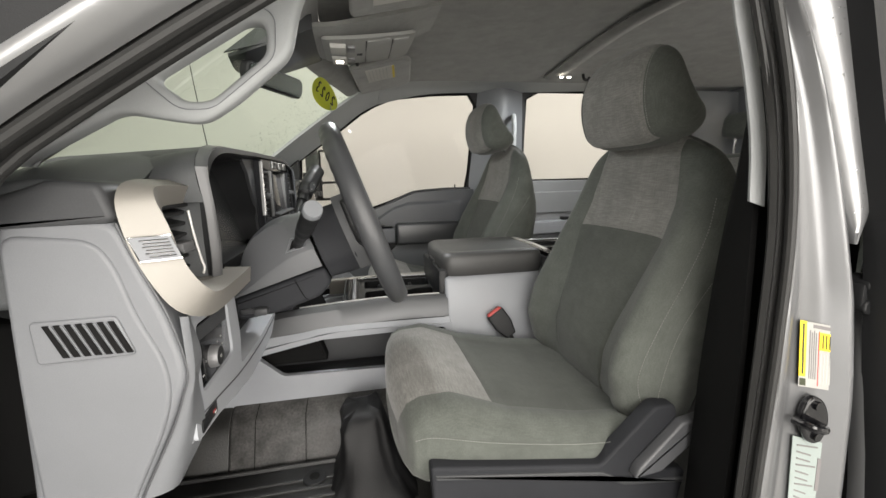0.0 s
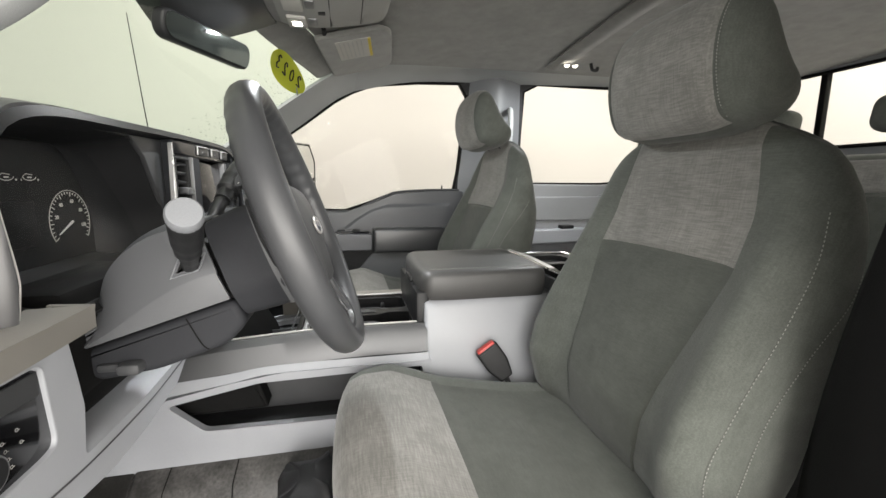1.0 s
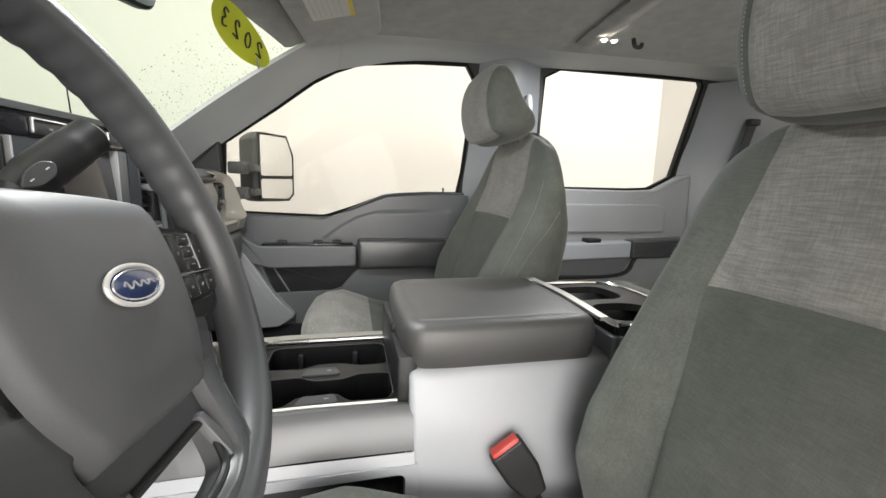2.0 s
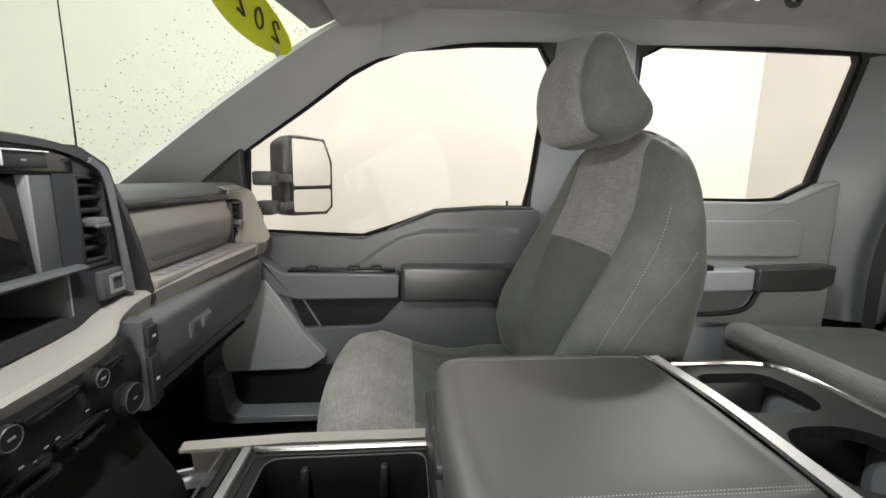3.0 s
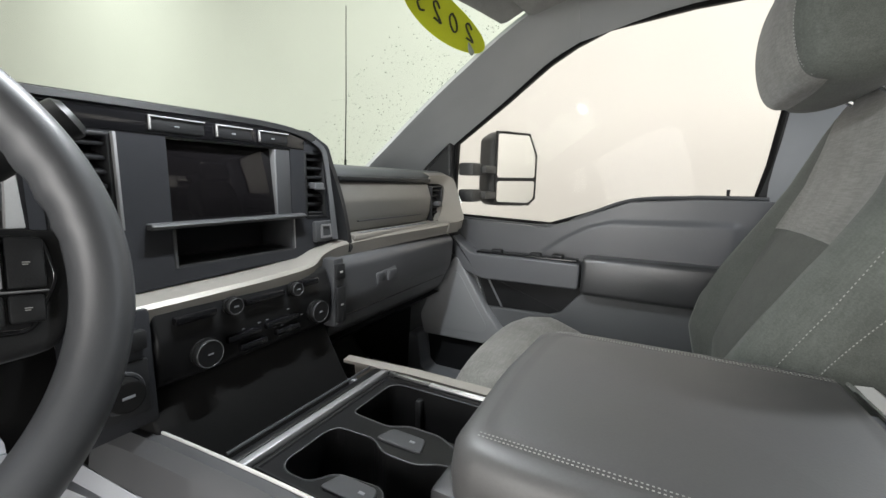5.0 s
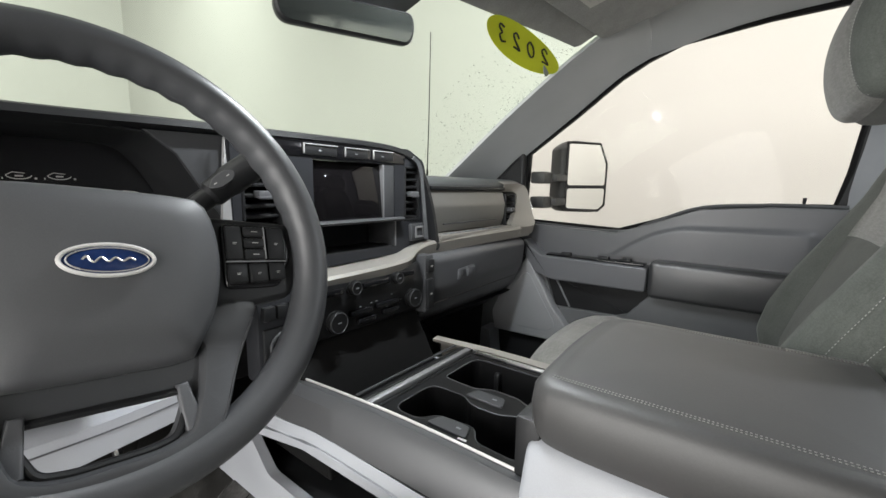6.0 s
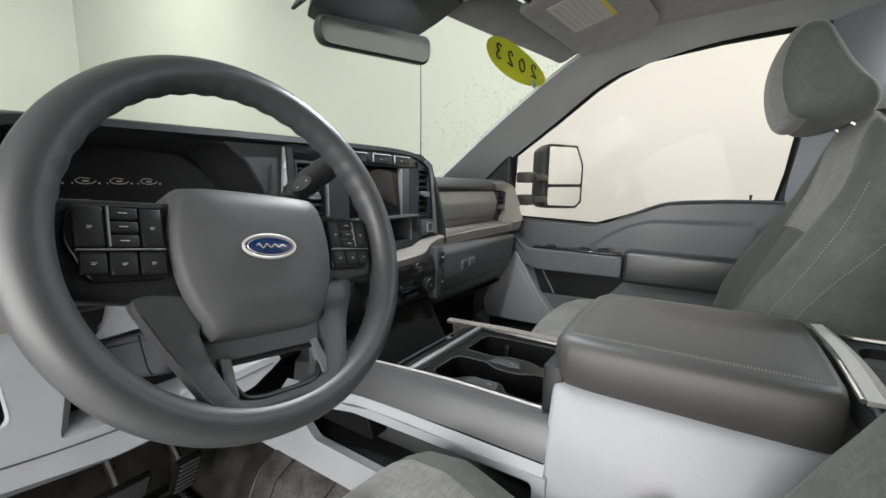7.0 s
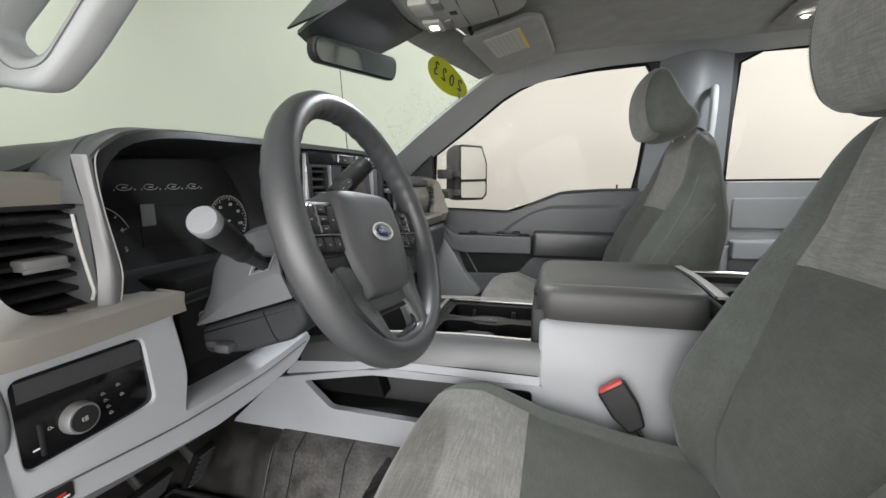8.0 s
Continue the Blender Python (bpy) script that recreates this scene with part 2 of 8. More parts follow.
def cloth(name, dark, light, streak=1.0, scale=1.0, sheen=0.25):
    """Woven cloth: thread bump, and slubs that run along and across."""
    m = bpy.data.materials.new(name)
    m.use_nodes = True
    nt = m.node_tree
    b = nt.nodes["Principled BSDF"]
    L = nt.links.new
    tc = nt.nodes.new("ShaderNodeTexCoord")

    def slub(sx, sy, sz, detail=3):
        mp = nt.nodes.new("ShaderNodeMapping")
        mp.inputs["Scale"].default_value = (sx * scale, sy * scale, sz * scale)
        tx = nt.nodes.new("ShaderNodeTexNoise")
        tx.inputs["Scale"].default_value, tx.inputs["Detail"].default_value = 1.0, detail
        L(tc.outputs["Object"], mp.inputs["Vector"])
        L(mp.outputs["Vector"], tx.inputs["Vector"])
        return tx.outputs["Fac"]

    across = slub(300, 26, 300, 2)
    along = slub(34, 330, 34, 2)
    patchy = slub(16, 16, 16, 2)
    wide = slub(7, 7, 7)
    thread = slub(900, 900, 900, 1)

    def node(op, a, c):
        n = nt.nodes.new("ShaderNodeMath")
        n.operation = op
        for i, v in enumerate((a, c)):
            if isinstance(v, float):
                n.inputs[i].default_value = v
            else:
                L(v, n.inputs[i])
        return n.outputs[0]

    woven = node("ADD", node("MULTIPLY", across, 0.62), node("ADD", node("MULTIPLY", along, 0.38), node("MULTIPLY", node("SUBTRACT", patchy, 0.5), 0.35)))
    mixv = node("ADD", node("MULTIPLY", woven, streak), node("MULTIPLY", thread, 0.3))
    mr = nt.nodes.new("ShaderNodeMapRange")
    mr.inputs["From Min"].default_value = 0.44 * streak + 0.10
    mr.inputs["From Max"].default_value = 0.66 * streak + 0.20
    L(mixv, mr.inputs["Value"])
    col = nt.nodes.new("ShaderNodeMix")
    col.data_type = "RGBA"
    col.inputs["A"].default_value, col.inputs["B"].default_value = (*dark, 1), (*light, 1)
    L(mr.outputs["Result"], col.inputs["Factor"])
    tone = nt.nodes.new("ShaderNodeMapRange")
    tone.inputs["From Min"].default_value, tone.inputs["From Max"].default_value = 0.3, 0.7
    tone.inputs["To Min"].default_value, tone.inputs["To Max"].default_value = 0.9, 1.1
    L(wide, tone.inputs["Value"])
    mul = nt.nodes.new("ShaderNodeMix")
    mul.data_type, mul.blend_type = "RGBA", "MULTIPLY"
    mul.inputs["Factor"].default_value = 1.0
    L(col.outputs["Result"], mul.inputs["A"])
    L(tone.outputs["Result"], mul.inputs["B"])
    L(mul.outputs["Result"], b.inputs["Base Color"])
    b.inputs["Roughness"].default_value = 0.85
    b.inputs["Specular IOR Level"].default_value = 0.25
    b.inputs["Sheen Weight"].default_value = sheen
    b.inputs["Sheen Roughness"].default_value = 0.5
    bp = nt.nodes.new("ShaderNodeBump")
    bp.inputs["Strength"].default_value, bp.inputs["Distance"].default_value = 0.25, 0.0015
    L(mixv, bp.inputs["Height"])
    L(bp.outputs["Normal"], b.inputs["Normal"])
    return m


def pane(name, tint, gloss=0.02, base=0.03):
    """Thin tinted glass: lets the view through, with a Fresnel sheen."""
    m = bpy.data.materials.new(name)
    m.use_nodes = True
    nt = m.node_tree
    nt.nodes.remove(nt.nodes["Principled BSDF"])
    out = nt.nodes["Material Output"]
    tr = nt.nodes.new("ShaderNodeBsdfTransparent")
    tr.inputs["Color"].default_value = (*tint, 1)
    gl = nt.nodes.new("ShaderNodeBsdfGlossy")
    gl.inputs["Roughness"].default_value = gloss
    lw = nt.nodes.new("ShaderNodeLayerWeight")
    lw.inputs["Blend"].default_value = 0.5
    pw = nt.nodes.new("ShaderNodeMath")
    pw.operation, pw.inputs[1].default_value = "POWER", 4.0
    nt.links.new(lw.outputs["Facing"], pw.inputs[0])
    fr = nt.nodes.new("ShaderNodeMath")
    fr.operation, fr.inputs[1].default_value, fr.inputs[2].default_value = "MULTIPLY_ADD", 0.5, base
    nt.links.new(pw.outputs[0], fr.inputs[0])
    mx = nt.nodes.new("ShaderNodeMixShader")
    nt.links.new(fr.outputs[0], mx.inputs["Fac"])
    nt.links.new(tr.outputs["BSDF"], mx.inputs[1])
    nt.links.new(gl.outputs["BSDF"], mx.inputs[2])
    nt.links.new(mx.outputs["Shader"], out.inputs["Surface"])
    return m


def glow(name, colour, strength):
    m = bpy.data.materials.new(name)
    m.use_nodes = True
    b = m.node_tree.nodes["Principled BSDF"]
    b.inputs["Base Color"].default_value = (*colour, 1)
    b.inputs["Emission Color"].default_value = (*colour, 1)
    b.inputs["Emission Strength"].default_value = strength
    return m


CLOTH = cloth("seat_cloth", (0.070, 0.076, 0.067), (0.108, 0.116, 0.104), 0.5, 1.6, 0.15)
# same cloth as the bolsters, darkened for the shade on seat centres
CLOTH_SHADED = cloth("seat_cloth_shaded", (0.054, 0.0585, 0.051), (0.082, 0.0885, 0.078), 0.4, 2.0, 0.12)
WEAVE = cloth("melange_weave", (0.136, 0.134, 0.124), (0.224, 0.220, 0.206), 1.0, 1.25)
LINER = cloth("headliner_knit", (0.22, 0.22, 0.21), (0.31, 0.31, 0.295), 0.3, 2.2)
CHARCOAL = material("charcoal_plastic", (0.047, 0.0485, 0.051), 0.46, spec=0.28, grain=900, bump=0.12)
DASHTOP = material("soft_dash_plastic", (0.075, 0.079, 0.082), 0.55, spec=0.4, grain=700, bump=0.16)
DARK = material("dark_plastic", (0.016, 0.0165, 0.0174), 0.42, spec=0.25, grain=900, bump=0.1)
# light grey plastic set darker to offset strong light from the doorway
ENDGREY_DIMMED = material("light_grey_plastic_dimmed", (0.15, 0.156, 0.166), 0.48, grain=800, bump=0.12, vary=0.06)
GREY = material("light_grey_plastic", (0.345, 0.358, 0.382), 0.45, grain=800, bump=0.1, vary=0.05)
MIDGREY = material("mid_grey_plastic", (0.17, 0.178, 0.19), 0.42, grain=800, bump=0.1, vary=0.07)
SHROUD = material("column_plastic", (0.092, 0.095, 0.101), 0.42, spec=0.4, grain=800, bump=0.1, vary=0.05)
MIDDARK = material("dark_grey_door_plastic", (0.078, 0.080, 0.085), 0.38, grain=800, bump=0.12, vary=0.07)
DOORGREY = material("rear_door_plastic", (0.25, 0.255, 0.263), 0.45, grain=800, bump=0.1, vary=0.05)
MIDDARK2 = material("grey_door_plastic", (0.16, 0.165, 0.173), 0.42, grain=800, bump=0.1, vary=0.07)
PILLAR = material("pillar_trim_plastic", (0.40, 0.415, 0.42), 0.6, grain=800, bump=0.12, vary=0.06)
CHAMPAGNE = material("champagne_paint", (0.265, 0.251, 0.228), 0.46, 0.35, grain=1500, bump=0.03, vary=0.05)
BRIGHT = material("bright_key_edge", (0.6, 0.6, 0.6), 0.25, 0.6, bump=0.0, vary=0.03)
SATIN = material("satin_silver_paint", (0.23, 0.23, 0.235), 0.46, 0.45, grain=1500, bump=0.03, vary=0.05)
BRUSHED = material("grained_dash_panel", (0.19, 0.186, 0.175), 0.42, 0.45, grain=1200, bump=0.06, vary=0.06)
# shaded tone of the rails, for the driver's side only
RAIL_SHADED = material("satin_rail_shaded", (0.105, 0.107, 0.111), 0.42, 0.5, grain=1500, bump=0.03, vary=0.05)
ARMBAR = material("satin_armrest_plastic", (0.098, 0.101, 0.108), 0.36, grain=900, bump=0.06, vary=0.06)
SHROUD_LOW = material("charcoal_shroud_plastic", (0.024, 0.025, 0.028), 0.6, spec=0.12, grain=900, bump=0.1)
SILVERBAR = material("bright_silver_bar", (0.62, 0.61, 0.59), 0.34, 0.25, bump=0.0, vary=0.03)
DOORLOW = material("door_lower_plastic", (0.11, 0.115, 0.119), 0.45, grain=800, bump=0.12, vary=0.06)
CHEEKPAINT = material("satin_cheek_paint", (0.135, 0.136, 0.139), 0.46, 0.35, grain=1500, bump=0.02, vary=0.04)
CHROME = material("chrome", (0.85, 0.85, 0.86), 0.08, 1.0, bump=0.0, vary=0.02)
LEATHER = material("black_vinyl_leather", (0.04, 0.041, 0.043), 0.36, spec=1.0, grain=420, bump=0.22, vary=0.1)
LID = material("sheeny_lid_vinyl", (0.042, 0.0415, 0.041), 0.55, spec=0.6, grain=420, bump=0.08, vary=0.1, coat=0.45, coat_rough=0.5)
HUBPAD = material("hub_pad_urethane", (0.076, 0.078, 0.082), 0.5, grain=1100, bump=0.05, vary=0.08, spec=0.4)
RIM = material("wheel_urethane", (0.050, 0.052, 0.0555), 0.42, spec=0.5, grain=1100, bump=0.05, vary=0.08)
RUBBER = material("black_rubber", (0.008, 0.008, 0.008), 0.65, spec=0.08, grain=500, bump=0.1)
SEAL = material("grey_seal_rubber", (0.019, 0.019, 0.0185), 0.5, spec=0.35, grain=400, bump=0.1)
TRAY = material("tray_plastic", (0.010, 0.0102, 0.0106), 0.34, spec=0.2, grain=700, bump=0.06)
PIANO = material("gloss_black", (0.006, 0.006, 0.007), 0.12, bump=0.0, vary=0.05)
SCREEN = material("screen_glass", (0.005, 0.0045, 0.005), 0.06, spec=0.22, bump=0.0, vary=0.02)
DUSTY = material("dusty_floor_vinyl", (0.064, 0.062, 0.060), 0.55, grain=160, bump=0.35, vary=0.5, blotch=22, dirt=0.1)
CARPET = material("black_floor_vinyl", (0.022, 0.0215, 0.02), 0.45, grain=220, bump=0.3, vary=0.35, blotch=18, dirt=0.12)
BOOT = material("boot_vinyl", (0.012, 0.012, 0.0125), 0.5, spec=0.22, grain=300, bump=0.2, vary=0.2)
MAT = material("floor_mat_rubber", (0.02, 0.02, 0.02), 0.5, grain=300, bump=0.15, vary=0.3, dirt=0.1)
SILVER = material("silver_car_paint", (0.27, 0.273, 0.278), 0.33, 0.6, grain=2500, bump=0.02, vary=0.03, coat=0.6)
# darker silver than the body skin, on the jamb and sill
SILVER_IN = material("silver_paint_darker", (0.185, 0.188, 0.193), 0.32, 0.55, grain=2500, bump=0.02, vary=0.05, coat=0.4)
THREAD = material("pale_thread", (0.27, 0.27, 0.255), 0.8, bump=0.0)
PAPER = material("label_paper", (0.55, 0.54, 0.51), 0.6, bump=0.02, vary=0.04)
PRINT = material("label_print", (0.16, 0.15, 0.15), 0.6, bump=0.0)
YELLOW = material("yellow_label", (0.72, 0.55, 0.03), 0.5, bump=0.0, vary=0.05)
DECAL = material("yellow_green_decal", (0.55, 0.6, 0.02), 0.5, bump=0.0, vary=0.05)
RED = material("red_button", (0.45, 0.03, 0.022), 0.4, bump=0.05)
BLUE = material("blue_enamel", (0.010, 0.026, 0.095), 0.2, bump=0.0, coat=0.5)
WHITE = material("white_print", (0.7, 0.7, 0.7), 0.5, bump=0.0)
WALL = material("booth_wall_paint", (0.64, 0.630, 0.611), 0.7, grain=60, bump=0.05, vary=0.03, blotch=0.7)
CONCRETE = material("concrete_floor", (0.3, 0.3, 0.29), 0.5, grain=40, bump=0.1, vary=0.15, blotch=1.5)
SEATBELT = material("belt_webbing", (0.03, 0.03, 0.032), 0.7, grain=900, bump=0.2)
STEEL = material("bare_steel", (0.45, 0.45, 0.45), 0.3, 1.0, grain=400, bump=0.05)
WINDSCREEN = pane("windscreen_glass", (0.84, 0.94, 0.83))
SIDEGLASS = pane("side_glass", (0.95, 0.943, 0.918), base=0.005)
MIRROR = material("mirror_silver", (0.86, 0.87, 0.86), 0.02, 1.0, bump=0.0, vary=0.0)
# tinted mirror, coloured darker still to imitate reflecting a dark cab
CLEAR = material("mirror_dim_reflection", (0.095, 0.107, 0.10), 0.06, 0.9, bump=0.0, vary=0.0)
LAMP = glow("lamp_glow", (1.0, 0.93, 0.82), 9.0)
CLUSTER_LENS = pane("cluster_lens", (0.93, 0.93, 0.93), gloss=0.35, base=0.012)
DISPLAY = material("cluster_face", (0.008, 0.008, 0.009), 0.5, spec=0.1, bump=0.0, vary=0.02)

LINER_TRIM = material("overhead_plastic", (0.36, 0.36, 0.345), 0.6, grain=800, bump=0.1, vary=0.06)
PRINT_PALE = material("pale_print", (0.45, 0.45, 0.43), 0.6, bump=0.0)
PRINT_DARK = material("dark_marker", (0.03, 0.035, 0.015), 0.5, bump=0.0)
JAMB_PAPER = material("jamb_label_paper", (0.34, 0.335, 0.315), 0.5, bump=0.0, vary=0.05)
PALE_GREEN = material("pale_green_label", (0.27, 0.31, 0.295), 0.5, bump=0.0, vary=0.05)
DROP = pane("water", (0.72, 0.76, 0.72))
# ---- the booth round the truck ----
solid("wall_east", rbox(ROOM_X0 - 0.15, ROOM_X1 + 0.15, ROOM_Y1, ROOM_Y1 + 0.15, 0, ROOM_Z, 0), WALL, "plain white painted booth wall beside the truck", "wall", "structure", smooth=0)
solid("wall_west", rbox(ROOM_X0 - 0.15, ROOM_X1 + 0.15, ROOM_Y0 - 0.15, ROOM_Y0, 0, ROOM_Z, 0), WALL, "plain white painted booth wall behind the open door", "wall", "structure", smooth=0)
solid("wall_north", rbox(ROOM_X0 - 0.15, ROOM_X0, ROOM_Y0, ROOM_Y1, 0, ROOM_Z, 0), WALL, "plain white painted booth wall ahead of the truck", "wall", "structure", smooth=0)
solid("wall_south", rbox(ROOM_X1, ROOM_X1 + 0.15, ROOM_Y0, ROOM_Y1, 0, ROOM_Z, 0), WALL, "plain white painted booth wall behind the truck", "wall", "structure", smooth=0)
solid("ground", rbox(ROOM_X0 - 0.15, ROOM_X1 + 0.15, ROOM_Y0 - 0.15, ROOM_Y1 + 0.15, -0.1, 0, 0), CONCRETE, "grey concrete floor of the booth", "floor", "structure", smooth=0)
solid("ceiling", rbox(ROOM_X0 - 0.15, ROOM_X1 + 0.15, ROOM_Y0 - 0.15, ROOM_Y1 + 0.15, ROOM_Z, ROOM_Z + 0.1, 0), WALL, "white painted ceiling of the booth", "ceiling", "structure", smooth=0)


def my(y):
    return 2 * C - y


def mirrored(curve):
    return [(x, my(y), z) for x, y, z in curve]


# ---- cab shell ----
FLOOR_Z = 0.86
solid("floor", rbox(-0.95, 2.4, 0.47, 2.35, 0.80, FLOOR_Z, 0.004), CARPET, "black moulded vinyl cab floor, dusty", "floor", "structure")
hump = prism([(1.1, 0.85), (1.16, 0.98), (1.22, 1.02), (1.60, 1.02), (1.66, 0.98), (1.72, 0.85)], "x", -0.36, 0.25, 0.01, 0.03)
solid("tunnel_front", prism([(1.1, 0.85), (1.16, 0.978), (1.22, 1.017), (1.60, 1.017), (1.66, 0.978), (1.72, 0.85)], "x", -0.9, -0.358, 0.004, 0.03), CARPET, "black vinyl over the front of the transmission tunnel", "floor", "structure")
solid("tunnel_hump", hump, DUSTY, "dusty black vinyl over the transmission tunnel", "floor", "structure")
solid("firewall", rbox(-0.98, -0.92, 0.47, 2.35, 0.8, 1.6, 0.004), DARK, "black firewall under the dashboard", "wall", "structure")
toe = prism([(-0.92, 1.15), (-0.92, 0.86), (-0.66, 0.86), (-0.70, 0.90)], "y", 0.5, 2.33, 0.005)
solid("toe_board", toe, CARPET, "sloping black vinyl toe board", "floor", "structure")
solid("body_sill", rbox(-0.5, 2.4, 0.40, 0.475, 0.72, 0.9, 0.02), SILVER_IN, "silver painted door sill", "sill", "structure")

FRONT_WIN = [(-0.275, 1.505), (0.09, 1.489), (0.2, 1.525), (0.33, 1.575), (0.5, 1.588), (0.632, 1.59), (0.652, 1.68), (0.695, 2.05), (0.66, 2.108), (0.45, 2.1), (0.234, 2.077), (0.14, 2.04), (0.06, 1.995), (-0.079, 1.89), (-0.262, 1.76)]
REAR_WIN = [(0.985, 1.625), (1.45, 1.624), (1.563, 1.63), (1.684, 1.69), (1.80, 2.11), (1.79, 2.132), (1.08, 2.128), (1.0, 2.085)]
side = [(-0.98, 0.8), (2.42, 0.8), (2.42, 2.1), (2.3, 2.2), (0.35, 2.2), (0.0, 2.03), (-0.35, 1.82), (-0.62, 1.63), (-0.98, 1.5)]
solid("wall_right", holed(side, [FRONT_WIN, REAR_WIN], "y", 2.348, 2.385), DARK, "dark inner side of the cab with two window openings", "wall", "structure", smooth=0)
DOORWAY = [(-0.40, 0.84), (0.84, 0.84), (0.82, 1.1), (0.77, 1.4), (0.74, 1.57), (0.69, 1.72), (0.63, 1.9), (0.50, 2.05), (0.38, 2.07), (0.22, 2.03), (0.06, 1.94), (-0.18, 1.79), (-0.32, 1.68), (-0.42, 1.55), (-0.43, 1.2)]
solid("wall_left", holed(side, [DOORWAY, [(x, z) for x, z in REAR_WIN]], "y", 0.435, 0.472), DARK, "dark inner side of the cab round the open driver doorway", "wall", "structure", smooth=0)
back = [(0.45, 0.8), (2.37, 0.8), (2.37, 2.1), (2.25, 2.2), (0.57, 2.2), (0.45, 2.1)]
BACK_HOLE = [(0.74, 1.8), (2.08, 1.8), (2.1, 2.0), (2.04, 2.145), (0.78, 2.145), (0.72, 2.0)]
solid("wall_back", holed(back, [round_poly(BACK_HOLE, 0.04)], "x", 2.3, 2.34), MIDGREY, "grey rear wall of the cab with a wide window", "wall", "structure", smooth=0)
rw = thing("window_2", (2.31, C, 1.97), "tinted sliding rear window with black dividers", "window", kind="structure")
part("pane", rbox(2.315, 2.32, 0.73, 2.09, 1.79, 2.15, 0), SIDEGLASS, rw, smooth=0)
for by in (my(1.865), 1.865):
    part("divider", rbox(2.296, 2.33, by - 0.014, by + 0.014, 1.79, 2.15, 0.004), RUBBER, rw)
part("gasket", tube([(2.298, p[0], p[1]) for p in round_poly(BACK_HOLE, 0.04)], 0.009, 6, closed=True), RUBBER, rw)

# roof: outer skin and headliner
solid("roof_skin", rbox(-0.08, 2.42, 0.46, 2.36, 2.235, 2.26, 0.01), SILVER, "silver painted roof skin of the truck", "roof", "structure")
liner = patch([[(0.13, 0.70, 2.105), (-0.01, 1.05, 2.12), (-0.06, C, 2.125), (-0.01, my(1.05), 2.12), (0.13, my(0.70), 2.105)],
               [(0.45, 0.645, 2.135), (0.43, 1.05, 2.16), (0.42, C, 2.17), (0.43, my(1.05), 2.16), (0.45, my(0.645), 2.135)],
               [(0.95, 0.64, 2.14), (0.95, C, 2.19), (0.95, my(0.64), 2.14)],
               [(1.6, 0.64, 2.145), (1.6, C, 2.205), (1.6, my(0.64), 2.145)],
               [(2.31, 0.66, 2.14), (2.31, C, 2.18), (2.31, my(0.66), 2.14)]], 30, 40, 0.012, (0, 0, -1))
solid("ceiling_liner", liner, LINER, "grey knitted headliner over both seat rows", "ceiling", "structure")
rib = patch([[(0.98, 0.75, 2.135), (0.98, C, 2.18), (0.98, my(0.75), 2.135)], [(1.02, 0.75, 2.125), (1.02, C, 2.168), (1.02, my(0.75), 2.125)], [(1.07, 0.75, 2.135), (1.07, C, 2.182), (1.07, my(0.75), 2.135)]], 20, 9, 0.01, (0, 0, -1))
solid("roof_bow_cover", rib, LINER, "padded rib across the grey headliner", "ceiling", "structure")

# windscreen: leans back and bows forward to the middle


def glass_x(y, z):
    edge = -0.478 + (z - 1.675) / 0.725
    return edge - 0.21 * (1 - min(1.0, abs(y - C) / 0.70) ** 2)


def glass_row(z, half):
    return [(glass_x(C + half * k / 4, z), C + half * k / 4, z) for k in range(-4, 5)]


screen = patch([glass_row(1.53, 0.80), glass_row(1.70, 0.76), glass_row(1.85, 0.735), glass_row(2.0, 0.71), glass_row(2.125, 0.70)], 32, 20)
ws = solid("window_1", screen, WINDSCREEN, "green-tinted windscreen, wet with drops outside", "windscreen", "structure")
ws.visible_shadow = False
for nm, wpts, lab in (("window_3", FRONT_WIN, "clear passenger door window, raised"), ("window_4", REAR_WIN, "clear rear side window, raised")):
    g = solid(nm, prism([(x, z) for x, z in wpts], "y", 2.366, 2.370), SIDEGLASS, lab, "window", "structure", smooth=0)
    g.visible_shadow = False
g = solid("window_5", prism([(x, z) for x, z in REAR_WIN], "y", 0.45, 0.454), SIDEGLASS, "clear rear side window behind the driver", "window", "structure", smooth=0)
g.visible_shadow = False
# headliner's front edge, rolled down on to the glass
def header_row(lift, dz):
    out = []
    for k in range(-8, 9):
        u = k / 8
        y = C + 0.665 * u
        z = 2.055 - 0.022 * u ** 4 + dz
        out.append((glass_x(y, z) + lift, y, z))
    return out


solid("header_trim", patch([header_row(0.004, 0.0), header_row(0.016, 0.0), header_row(0.030, 0.018), [(0.13, 0.715, 2.100), (-0.01, 1.05, 2.112), (-0.06, C, 2.118), (-0.01, my(1.05), 2.112), (0.13, my(0.715), 2.100)]], 40, 10, 0.008, (0.3, 0, -1)), LINER, "grey headliner edge rolled on to the windscreen", "ceiling", "structure")
# black rubber round the side windows
for nm, wpts in (("window_gasket", FRONT_WIN), ("window_gasket", REAR_WIN)):
    solid(nm, tube([(x, 2.352, z) for x, z in wpts], 0.0075, 6, closed=True), RUBBER, "black rubber seal round a side window", "seal", "structure")

# pillars and side rails
INNER = [(-0.62, 2.13, 1.57), (-0.478, 2.115, 1.668), (-0.23, 2.10, 1.855), (-0.034, 2.10, 1.994), (0.10, 2.125, 2.085), (0.17, 2.15, 2.12)]
OUTER = [(-0.50, 2.345, 1.585), (-0.40, 2.345, 1.652), (-0.255, 2.345, 1.765), (-0.079, 2.345, 1.893), (0.06, 2.345, 1.998), (0.15, 2.345, 2.045)]
MIDDLE = [(-0.53, 2.235, 1.61), (-0.41, 2.235, 1.69), (-0.215, 2.225, 1.835), (-0.036, 2.215, 1.963), (0.09, 2.225, 2.055), (0.165, 2.235, 2.1)]
